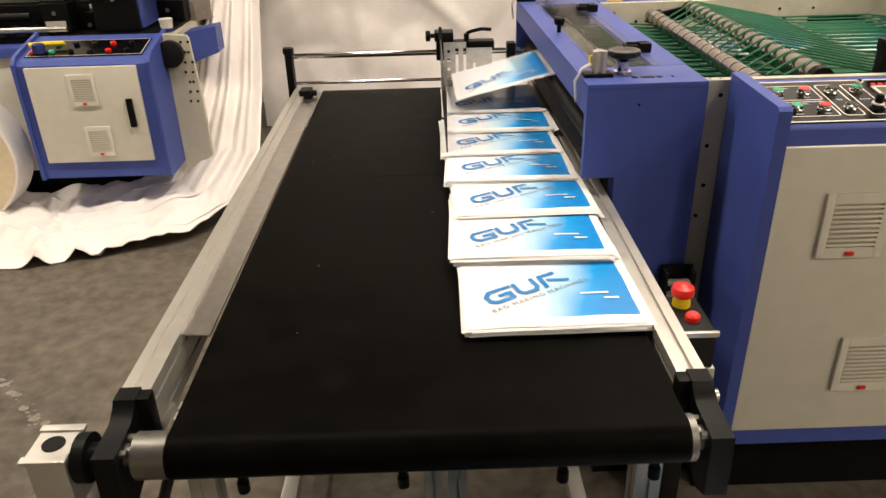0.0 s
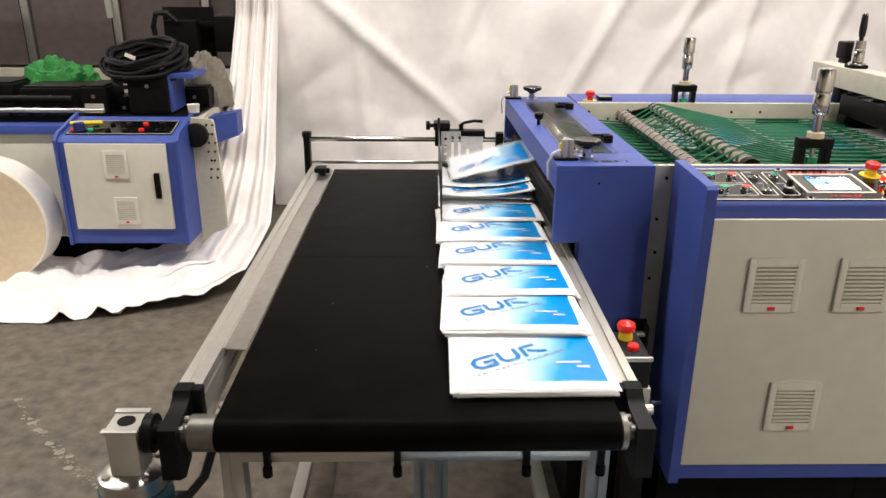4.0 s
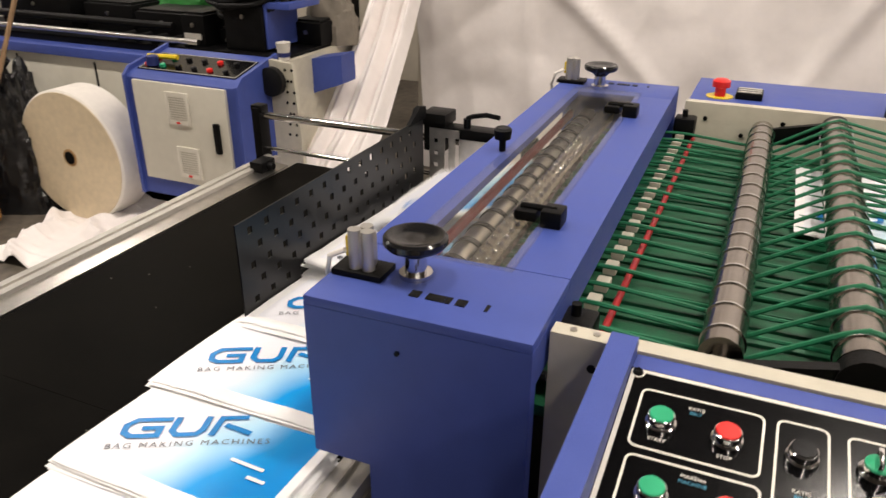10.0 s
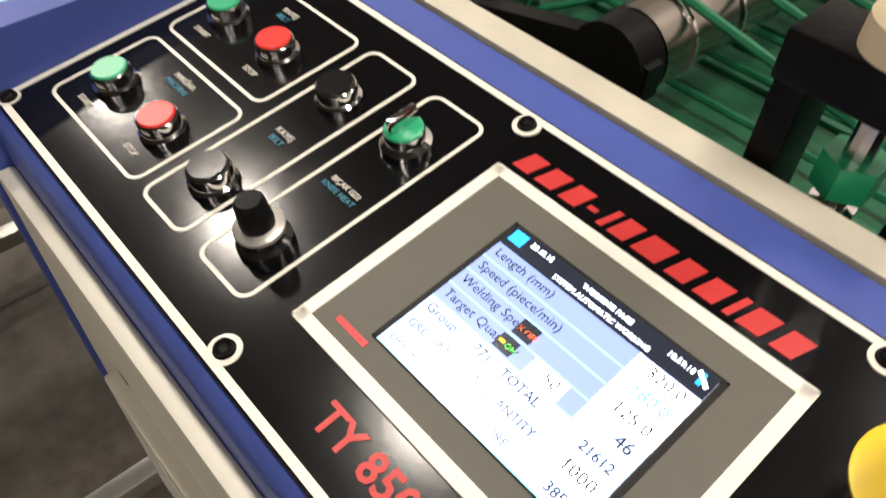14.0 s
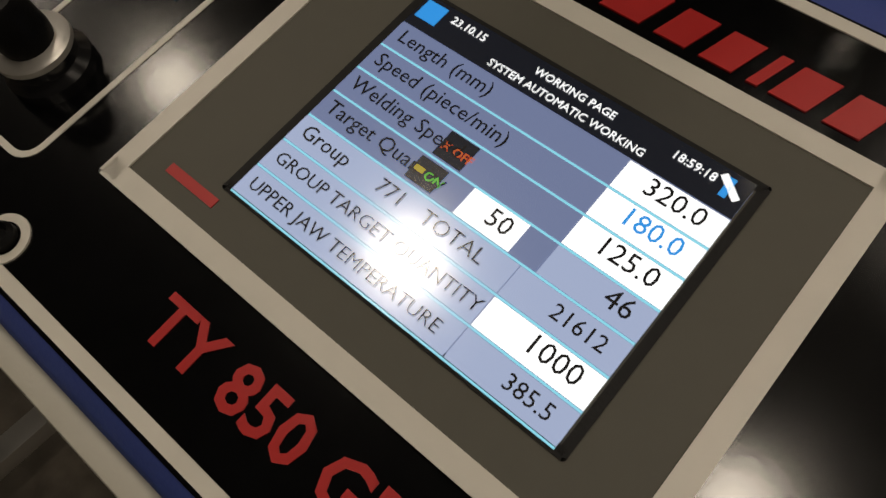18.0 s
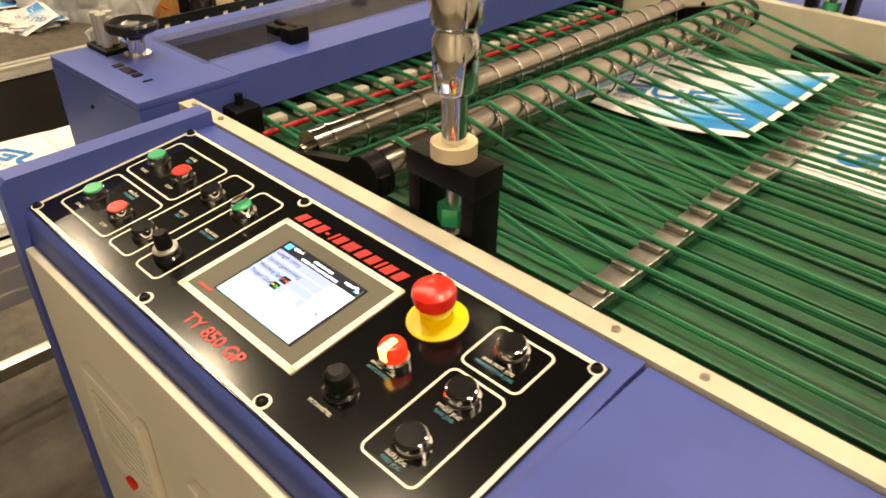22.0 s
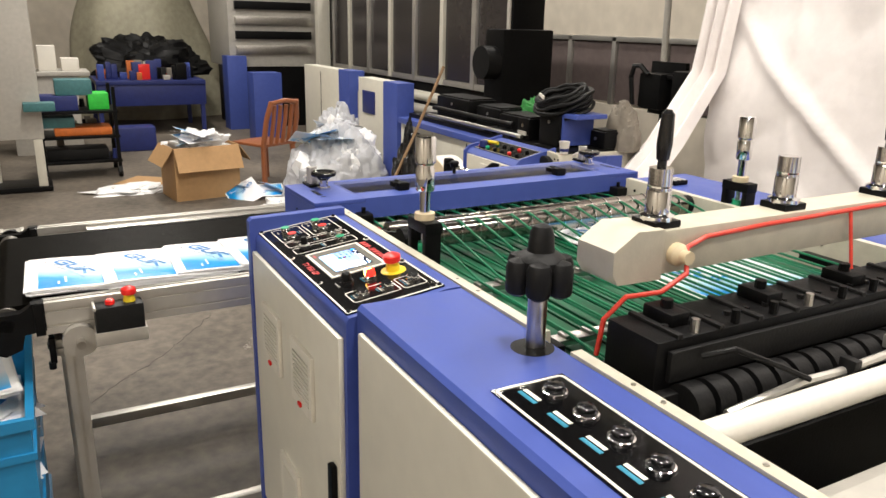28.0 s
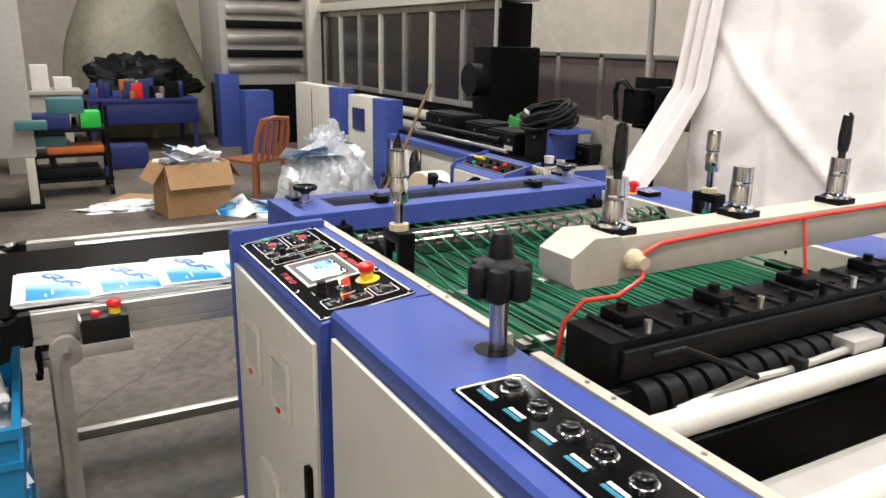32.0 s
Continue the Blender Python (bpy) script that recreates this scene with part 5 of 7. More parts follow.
def bag_meshes(k, curl=0.0, droop=0.0):
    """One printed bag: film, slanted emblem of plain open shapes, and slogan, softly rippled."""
    def bend(bm):
        for v in bm.verts:
            u, w = v.co.x / BAG_X + 0.5, v.co.y / BAG_Y + 0.5
            v.co.z += ripple(u, w, k) + curl * (u - 0.35) ** 2 - droop * max(0, 0.45 - w) ** 2
    film = Shape().grid(18, 18, lambda u, v: ((u - 0.5) * BAG_X + 0.0015 * noise.noise(Vector((v * 6, u, k))), (v - 0.5) * BAG_Y + 0.0015 * noise.noise(Vector((u * 6, v, k + 4))), 0.0))
    bend(film.bm)
    shapes = []

    def ribbon(pts, w):
        """A flat band of even width along pts, mitred at its corners."""
        pts = [Vector(p) for p in pts]
        dirs = [(b - a).normalized() for a, b in zip(pts, pts[1:])]
        pts[0], pts[-1] = pts[0] - dirs[0] * w / 2, pts[-1] + dirs[-1] * w / 2
        s, rails = Shape(), []
        for n, p in enumerate(pts):
            a, b = dirs[max(n - 1, 0)], dirs[min(n, len(dirs) - 1)]
            na, nb = Vector((-a.y, a.x)), Vector((-b.y, b.x))
            o = (na + nb) / max(0.5, 1 + na.dot(nb)) * w / 2
            rails.append([s.bm.verts.new(SLANT @ Vector((*(p + o * k), 0))) for k in (1, -1)])
        for p, q in zip(rails, rails[1:]):
            s.bm.faces.new((p[0], p[1], q[1], q[0]))
        bmesh.ops.subdivide_edges(s.bm, edges=list(s.bm.edges), cuts=1, use_grid_fill=True)
        bend(s.bm)
        shapes.append(s.mesh("emblem_shape", LOGOBLUE, smooth=60))
    ribbon([(0.060, 0.046), (0.018, 0.046), (0.006, 0.035), (0.006, 0.020), (0.016, 0.012), (0.050, 0.012), (0.052, 0.028), (0.032, 0.028)], 0.009)
    ribbon([(0.072, 0.046), (0.068, 0.021), (0.075, 0.012), (0.100, 0.012), (0.108, 0.021), (0.112, 0.046)], 0.009)
    ribbon([(0.122, 0.012), (0.130, 0.046), (0.160, 0.046)], 0.009)
    ribbon([(0.140, 0.028), (0.168, 0.012)], 0.009)
    slogan = Shape()
    slogan.bm.from_mesh(letters("BAG MAKING MACHINES", 0.0150, SLOGAN, SLANT @ Matrix.Translation((-0.010, -0.012, 0)), depth=0.0, gap=1.3))
    bend(slogan.bm)
    small = Shape()
    for x0, y0, w in ((0.052, -0.088, 0.050), (0.090, -0.106, 0.026)):
        small.grid(6, 1, lambda u, v: (x0 + u * w, y0 + v * 0.0055, 0.0019))
    bend(small.bm)
    return (film.mesh("bag_film", PRINT, smooth=60), *shapes, slogan.mesh("slogan", SLOGAN, smooth=60), small.mesh("small_print", BAGWHITE, smooth=60))


FLAT_BAGS = [bag_meshes(k, 0.0, 0.03) for k in range(4)]
FLY_BAG = bag_meshes(7, 0.06, 0.0)


def printed_bag(name, meshes, label, group, parent=None):
    """A bag of film with its print as parts."""
    ob = new(name, meshes[0])
    for me in meshes[1:]:
        p = new(me.name.split(".")[0], me)
        p.parent = ob
    if parent is not None:
        ob.parent = parent
        return tagged(ob, label)
    return tagged(ob, label, "bag", group)


def sheet_mesh(k):
    r = random.Random(40 + k)
    return Shape().grid(8, 8, lambda u, v: ((u - 0.5) * BAG_X, (v - 0.5) * BAG_Y, ripple(u, v, k) + r.uniform(-0.0002, 0.0002) - 0.03 * max(0, 0.45 - v) ** 2)).mesh("bag_sheet", BAGWHITE, smooth=60)


SHEETS = [sheet_mesh(k) for k in range(4)]
STACK_H = 0.014
def bag_stack(k, m):
    ob = new("bag_stack")
    ob.empty_display_size = 0.05
    tagged(ob, "stack of fifty white and blue printed plastic bags on the belt", "bag stack", "bag stacks on the conveyor")
    r = random.Random(60 + k)
    for j in range(14):
        s = new("bag_sheet", SHEETS[k % 4])
        s.parent = ob
        s.matrix_basis = pose(r.uniform(-0.007, 0.007), r.uniform(-0.010, 0.008), -STACK_H - 0.0012 + j * STACK_H / 14, 0, 0, r.uniform(-1.9, 1.9))
    printed_bag("top_bag", FLAT_BAGS[k % 4], "top bag printed with a blue emblem", "", ob)
    ob.matrix_basis = m
    return ob


def stack_pose(front, k, level=0):
    """A stack whose front edge lies at y = front; all but the first lean on the one before."""
    tilt = -1.2 if level else -3.6
    z = BELT_Z + STACK_H + 0.003 + BAG_Y / 2 * math.sin(radians(-tilt))
    return pose(BAG_CX + (0.004, -0.006, 0.003, -0.004, -0.012, 0.002, -0.002)[k % 7], front + BAG_Y / 2, z, tilt, 0, (1.2, -0.6, 0.9, -1.0, 0.5, -0.4, 0.3)[k % 7])


FRONTS = (1.030, 1.250, 1.448, 1.643, 1.828, 2.016, 2.206)
STACKS = [bag_stack(k, stack_pose(y, k, k == 0)) for k, y in enumerate(FRONTS)]


def bag_crate():
    c = thing("bag_crate", "tall blue plastic crate holding finished bags", "crate", (0.17, 0.55, 0))
    x0, x1, y0, y1, z1, t = -0.143, 0.482, 0.41, 0.838, 0.678, 0.008
    for b in ((x0, y0, 0.0, x1, y0 + t, z1), (x0, y1 - t, 0.0, x1, y1, z1), (x0, y0 + t, 0.0, x0 + t, y1 - t, z1), (x1 - t, y0 + t, 0.0, x1, y1 - t, z1)):
        part("wall", Shape().box(*b), CRATE, c, "blue plastic wall")
    part("floor_panel", Shape().box(x0 + t, y0 + t, 0.34, x1 - t, y1 - t, 0.35), CRATE, c)
    part("rim", Shape().box(x0 - 0.012, y0 - 0.012, z1 - 0.03, x1 + 0.012, y0, z1).box(x0 - 0.012, y1, z1 - 0.03, x1 + 0.012, y1 + 0.012, z1)
         .box(x0 - 0.012, y0, z1 - 0.03, x0, y1, z1).box(x1, y0, z1 - 0.03, x1 + 0.012, y1, z1), CRATE, c)
    for z in (0.12, 0.36, 0.56):
        part("rib", Shape().box(x0 - 0.008, y0 - 0.008, z, x1 + 0.008, y0, z + 0.02).box(x1, y0, z, x1 + 0.008, y1, z + 0.02).box(x0 - 0.008, y0, z, x0, y1, z + 0.02).box(x0 - 0.008, y1, z, x1 + 0.008, y1 + 0.008, z + 0.02), CRATE, c)
    r = random.Random(3)
    for k in range(24):
        ob = printed_bag("loose_bag", FLAT_BAGS[k % 4], "loose white and blue printed bag lying in the crate", "loose bags in the crate")
        ob.matrix_basis = pose(0.15 + r.uniform(-0.10, 0.12), 0.615 + r.uniform(-0.02, 0.02), 0.370 + k * 0.0110, r.uniform(-5, 5), r.uniform(-5, 5), r.uniform(-30, 30) + (180 if k % 2 else 0))
        for j in range(3):
            s = new("bag_sheet", SHEETS[(j + k) % 4])
            s.parent = ob
            s.matrix_basis = pose(r.uniform(-0.02, 0.02), r.uniform(-0.02, 0.02), -0.003 - 0.003 * j, 0, 0, r.uniform(-14, 14))


bag_crate()


# ---- the printed web upstream ----
def film_web():
    s = Shape().grid(20, 6, lambda u, v: (1.86 + u * 1.3, 2.21 + v * 0.36, 1.14 + 0.012 * math.sin(u * 9) * 0.3 + 0.001 * math.sin(v * 9)))
    uv = s.bm.loops.layers.uv.verify()
    for f in s.bm.faces:
        for lp in f.loops:
            lp[uv].uv.x = (lp[uv].uv.x * 4.0) % 1.0001
    out = bmesh.ops.extrude_face_region(s.bm, geom=list(s.bm.faces))
    bmesh.ops.translate(s.bm, verts=[v for v in out["geom"] if isinstance(v, bmesh.types.BMVert)], vec=(0, 0, -0.0006))
    return solid("film_web", s, PRINT, "printed film running over the white rollers", "film")


film_web()


# ---- second machine ----
def second_machine():
    m = thing("second_machine", "second blue and cream bag machine standing behind the conveyor", "machine", (-2.6, 4.1, 0))
    b = part("cabinet", Shape().prism([(3.575, 0.235), (3.575, 0.80), (3.60, 0.825), (3.86, 0.885), (3.86, 0.235)], "x", -2.06, -1.435), BLUE, m, "blue control cabinet")
    part("side_plate", Shape().prism([(3.56, 0.23), (3.56, 0.81), (3.60, 0.845), (3.87, 0.905), (3.87, 0.23)], "x", -2.075, -2.058), BLUE, b)
    part("side_plate", Shape().prism([(3.56, 0.23), (3.56, 0.81), (3.60, 0.845), (3.87, 0.905), (3.87, 0.23)], "x", -1.437, -1.42), BLUE, b)
    d = part("door", Shape().box(-2.018, 3.556, 0.322, -1.49, 3.574, 0.795, 0.004), CREAM, m, "cream cabinet door")
    vent(-1.76, 0.685, 3.556, d, 0.13, 0.15)
    vent(-1.735, 0.43, 3.556, d, 0.13, 0.15)
    part("door_handle", Shape().box(-1.565, 3.538, 0.50, -1.535, 3.556, 0.64, 0.005), BLACK, d)
    q = Matrix.Translation((0, 3.60, 0.8265)) @ Matrix.Rotation(math.atan2(0.06, 0.26), 4, "X")
    p = part("button_panel", Shape().box(-2.03, 0.02, 0.0, -1.47, 0.20, 0.004, m=q), PANELBLACK, m)
    part("outline", Shape().ring(-2.026, 0.024, -1.474, 0.196, 0.004, 0.004, 0.005, q), GREYM, p)
    r = random.Random(9)
    for k in range(12):
        part("button", Shape().lathe((-2.0 + (k % 6) * 0.09, 0.06 + (k // 6) * 0.08, 0.004), (0, 0, 1), [(0, 0.014), (0.012, 0.014), (0.014, 0.01)], 14, m=q), (RED, GREENBTN, BLACK, RUBBER, RED, BLACK)[k % 6], p)
    part("pliers", Shape().tube([(-2.03, 3.70, 0.875), (-1.97, 3.695, 0.878), (-1.90, 3.70, 0.88), (-1.86, 3.705, 0.88)], 0.012, 8), YELLOW, m, "yellow tool handle left on the panel")
    part("blue_cap", Shape().lathe((-1.97, 3.66, 0.845), (0, 0, 1), [(0, 0.03), (0.04, 0.028), (0.045, 0.02)], 16), NAVY, m)
    f = part("side_frame", Shape().prism([(-1.42, 0.12), (-1.27, 0.12), (-1.275, 0.55), (-1.295, 0.865), (-1.305, 0.88), (-1.42, 0.89)], "y", 3.80, 3.825), PLATE, m, "cream end plate with bolt holes")
    for k in range(14):
        part("hole", Shape().cyl((-1.335 + 0.03 * (k % 2) + 0.006 * (k % 3), 3.797, 0.85 - 0.05 * (k // 2)), (-1.335 + 0.03 * (k % 2) + 0.006 * (k % 3), 3.80, 0.85 - 0.05 * (k // 2)), 0.007, 8), BLACK, f)
    part("knob", Shape().lathe((-1.385, 3.80, 0.80), (0, -1, 0), [(0, 0.05), (0.02, 0.066), (0.05, 0.066), (0.055, 0.05)], 24), RUBBER, m, "black knob on the end plate")
    part("body", Shape().box(-3.82, 3.90, 0.16, -2.06, 4.6, 0.78, 0.004), CREAM, m, "long cream body panels")
    for x in (-2.62, -3.2):
        part("panel_gap", Shape().box(x, 3.896, 0.2, x + 0.012, 3.90, 0.76), RUBBER, m)
    part("rail", Shape().box(-3.82, 3.87, 0.78, -2.06, 4.6, 0.83, 0.004), BLUE, m, "blue top rail")
    part("body", Shape().box(-2.06, 3.88, 0.16, -1.42, 4.6, 0.852, 0.004), PLATE, m)
    part("base", Shape().box(-3.8, 3.93, 0.0, -1.45, 4.6, 0.235), BLACK, m)
    part("top_bed", Shape().box(-3.8, 3.97, 0.83, -1.45, 4.58, 0.866, 0.004), BLACK, m)
    part("long_bar", Shape().cyl((-3.4, 3.96, 0.90), (-1.95, 3.96, 0.90), 0.014, 16), STEEL, m)
    part("long_bar", Shape().cyl((-3.4, 4.02, 0.955), (-2.15, 4.02, 0.955), 0.02, 16), BLACK, m)
    for x0, x1, y, z1 in ((-2.10, -1.955, 4.02, 1.02), (-1.83, -1.60, 4.02, 1.08), (-3.5, -2.95, 4.1, 1.05), (-2.9, -2.55, 4.15, 1.02), (-2.5, -2.14, 4.12, 1.0), (-1.96, -1.84, 4.12, 0.94), (-1.62, -1.44, 4.28, 0.98)):
        k = part("black_block", Shape().box(x0, y, 0.866, x1, y + 0.28, z1, 0.012), BLACK, m, "black drive housing")
        part("housing_lid", Shape().box(x0 + 0.015, y + 0.02, z1, x1 - 0.015, y + 0.26, z1 + 0.012, 0.004), RUBBER, k)
        part("housing_bolt", Shape().cyl(((x0 + x1) / 2, y - 0.006, z1 - 0.05), ((x0 + x1) / 2, y, z1 - 0.05), 0.012, 6), STEEL, k)
    part("tension_plate", Shape().box(-2.08, 4.012, 0.90, -1.975, 4.018, 0.93), GREYM, m)
    part("blue_block", Shape().box(-1.605, 4.04, 0.88, -1.585, 4.30, 1.10, 0.004), BLUE, m)
    part("blue_arch", Shape().box(-1.585, 4.04, 1.07, -1.45, 4.30, 1.10, 0.004), BLUE, m)
    part("wing", Shape().prism([(-1.42, 0.66), (-1.25, 0.72), (-1.25, 0.86), (-1.42, 0.83)], "y", 4.15, 4.28), BLUE, m)
    for k in range(5):
        part("guide_roller", Shape().cyl((-2.5 + 0.11 * k, 3.99, 0.885), (-2.5 + 0.11 * k, 4.1, 0.885), 0.018, 14), RUBBER, m)
    return m


second_machine()


def cable_coil():
    c = thing("cable_coil", "coil of thick black cable lying on the second machine", "cable", (-1.74, 4.16, 1.03))
    r = random.Random(4)
    lean = Matrix.Translation((-1.75, 4.16, 1.155)) @ Matrix.Rotation(radians(24), 4, "X") @ Matrix.Rotation(radians(-6), 4, "Y")
    for k in range(22):
        a0, rr, zz = r.uniform(0, 6), 0.205 + r.uniform(-0.045, 0.045), -0.075 + 0.0068 * k
        tilt = lean @ Matrix.Translation((r.uniform(-0.01, 0.01), r.uniform(-0.01, 0.01), zz)) @ Matrix.Rotation(r.uniform(-0.1, 0.1), 4, "X") @ Matrix.Rotation(r.uniform(-0.1, 0.1), 4, "Y")
        part("winding", Shape().tube([(rr * math.cos(a0 + t * 2 * math.pi / 36), 0.72 * rr * math.sin(a0 + t * 2 * math.pi / 36), 0.006 * math.sin(t * 0.9)) for t in range(37)], 0.0125, 8, m=tilt), RUBBER, c)
    part("tag", Shape().box(-0.03, -0.004, 0.0, 0.03, 0.004, 0.02, m=Matrix.Translation((-1.78, 3.99, 1.19)) @ Matrix.Rotation(0.4, 4, "Y")), PANELWHITE, c, "white tag on the coil")
    return c


cable_coil()


def crumple(name, cx, cy, rx, ry, h, material, label, category, seed, n=34, rough=0.35, z0=0.0, kind=""):
    """A slumped heap of film or net with sharp creases."""
    s = Shape()

    def f(u, v):
        a, t = u * 2 * math.pi, v * math.pi / 2
        d = Vector((math.cos(a) * math.cos(t), math.sin(a) * math.cos(t), math.sin(t)))
        k = 1 + rough * noise.noise(d * 2.1 + Vector((seed, 0, 0))) + rough * 0.55 * abs(noise.noise(d * 5.5 + Vector((0, seed, 0)))) + rough * 0.25 * noise.noise(d * 13)
        return (cx + rx * d.x * k, cy + ry * d.y * k, z0 + max(0, h * d.z * k))
    s.grid(n * 2, n, f)
    bmesh.ops.remove_doubles(s.bm, verts=s.bm.verts, dist=0.0005)
    return solid(name, s, material, label, category, smooth=28, kind=kind)


crumple("green_net", -2.42, 4.46, 0.24, 0.12, 0.22, NET, "crumpled bright green net lying on the second machine", "net", 2, 26, 0.45, 0.866)
crumple("canvas_cover", -1.50, 4.48, 0.14, 0.10, 0.32, CANVAS, "tan canvas draped over the end of the second machine", "cover", 7, 22, 0.22, 0.852)


def lump(cx, cy, rx, ry, h, seed, n, rough, z0=0.0):
    def f(u, v):
        a, t = u * 2 * math.pi, v * math.pi / 2
        e = Vector((math.cos(a) * math.cos(t), math.sin(a) * math.cos(t), math.sin(t)))
        k = 1 + rough * noise.noise(e * 2.1 + Vector((seed, 0, 0))) + rough * 0.8 * abs(noise.noise(e * 5.5 + Vector((0, seed, 0)))) + rough * 0.4 * abs(noise.noise(e * 12))
        return (cx + rx * e.x * k, cy + ry * e.y * k, z0 + max(0, h * e.z * k))
    s = Shape().grid(n * 2, n, f)
    bmesh.ops.remove_doubles(s.bm, verts=s.bm.verts, dist=0.0005)
    return s


def plastic_sack(cx, cy, rx, ry, h, seed, label):
    s = thing("plastic_sack", label, "plastic sack", (cx, cy, 0))
    part("film", lump(cx, cy, rx, ry, h, seed, 56, 0.15), PLASTICFILM, s, "clear crinkled film", smooth=28)
    part("filling", lump(cx, cy, rx * 0.86, ry * 0.86, h * 0.86, seed + 1, 30, 0.3), BAGWHITE, s, "white and blue waste bags inside", smooth=28)
    r = random.Random(seed)
    for k in range(9):
        a = r.uniform(0, 6.28)
        x, y, z = cx + rx * 0.66 * math.cos(a), cy + ry * 0.66 * math.sin(a), h * r.uniform(0.35, 0.62)
        m = Matrix.Translation((x, y, z)) @ Matrix.Rotation(a, 4, "Z") @ Matrix.Rotation(radians(r.uniform(40, 70)), 4, "Y") @ Matrix.Rotation(r.uniform(0, 3), 4, "Z")
        w = r.uniform(0.06, 0.11)
        g = Shape().grid(6, 6, lambda u, v: tuple(m @ Vector(((u - 0.5) * 2 * w, (v - 0.5) * 2 * w, 0.03 * noise.noise(Vector((u * 3, v * 3, k)))))))
        part("waste_bag", g, PRINT, s, smooth=40)
    part("neck", Shape().lathe((cx, cy, h * 0.86), (0.1, 0.05, 1), [(0, 0.06), (0.06, 0.03), (0.10, 0.025), (0.16, 0.055), (0.19, 0.04)], 12), PLASTICFILM, s, "gathered neck of the sack")


plastic_sack(-4.3, 3.46, 0.50, 0.50, 0.68, 5, "large clear plastic sack full of waste bags")
plastic_sack(-5.30, 3.86, 0.44, 0.32, 0.74, 8, "clear plastic sack standing by the cream cabinet")
bs = thing("black_sack", "black rubbish sack leaning beside the roll", "sack", (-3.0, 3.62, 0))
part("bag", lump(-3.0, 3.62, 0.24, 0.17, 0.72, 12, 36, 0.25), SACKBLACK, bs, smooth=28)
part("knot", Shape().lathe((-3.0, 3.62, 0.66), (0.15, 0.1, 1), [(0, 0.06), (0.05, 0.025), (0.08, 0.022), (0.13, 0.05), (0.15, 0.03)], 12), SACKBLACK, bs, "knotted top")
crumple("blue_waste", -4.15, 2.85, 0.22, 0.16, 0.08, BAGWHITE, "crumpled white waste film on the floor", "waste film", 15, 20, 0.6)


def waste_pieces():
    r = random.Random(21)
    for k in range(16):
        x, y = (r.uniform(-4.9, -3.9), r.uniform(2.5, 3.05)) if k < 7 else (r.uniform(-4.55, -4.05), r.uniform(3.2, 3.55))
        z = 0.02 if k < 7 else r.uniform(0.55, 0.66)
        ob = printed_bag("waste_bag", FLAT_BAGS[k % 4], "crumpled blue and white waste bag thrown away", "waste bags")
        ob.matrix_basis = pose(x, y, z + 0.03, r.uniform(-25, 25), r.uniform(-25, 25), r.uniform(0, 360))


waste_pieces()


def film_roll():
    c, r, w = thing("film_roll", "large roll of white film standing on the floor", "roll", (-2.53, 3.65, 0)), 0.345, 0.19
    x, y0, z = -2.53, 3.56, 0.345
    part("film", Shape().lathe((x, y0 + 0.004, z), (0, 1, 0), [(0, r - 0.008), (0.008, r), (w - 0.008, r), (w, r - 0.01)], 56), PAPER, c, "white wound film")
    part("face", Shape().lathe((x, y0, z), (0, 1, 0), [(0, r - 0.012), (0.005, r - 0.010)], 56), PAPEREDGE, c, "yellowed cut face of the roll")
    part("core", Shape().lathe((x, y0 - 0.003, z), (0, 1, 0), [(0, 0.045), (0.004, 0.045)], 28), CARD, c)
    part("core_hole", Shape().lathe((x, y0 - 0.005, z), (0, 1, 0), [(0, 0.033), (0.004, 0.033)], 28), BLACK, c)
    return c


film_roll()


def broom():
    b = thing("broom", "straw broom with a wooden stick leaning by the roll", "broom", (-3.05, 3.32, 0))
    s = Shape()
    r = random.Random(6)
    for k in range(170):
        a, t = r.uniform(-1, 1), r.uniform(-1, 1)
        s.tube([(-2.98 + 0.014 * a, 3.40, 0.40), (-3.02 + 0.09 * a, 3.36 + 0.03 * t, 0.23), (-3.06 + 0.19 * a, 3.31 + 0.05 * t, 0.01 + 0.03 * abs(t))], 0.006, 5)
    part("bristles", s, STRAW, b, "orange-brown straw bristles")
    part("stick", Shape().tube([(-2.98, 3.40, 0.36), (-2.88, 3.56, 0.78), (-2.76, 3.76, 1.34)], 0.012, 10), STICK, b)
    for z, w in ((0.25, 0.05), (0.21, 0.062)):
        part("binding", Shape().box(-3.01 - w * 1.3, 3.33, z, -3.01 + w * 1.3, 3.39, z + 0.008, 0.003), REDHOSE, b)
    return b


broom()


# ---- hung white cloth ----
CREASES = [(-1.3, 1.9, 0.25, 0.55, 0.07, 0.055), (0.6, 2.4, -0.15, 0.5, 0.06, 0.02), (1.7, 2.3, 0.7, 0.5, 0.07, 0.04), (2.2, 2.3, 1.2, 0.5, 0.06, 0.03), (2.35, 2.3, 1.95, 0.5, 0.06, 0.03), (3.1, 2.4, 2.5, 0.5, 0.07, 0.03), (-0.7, 2.4, -0.5, 0.1, 0.08, 0.03)]


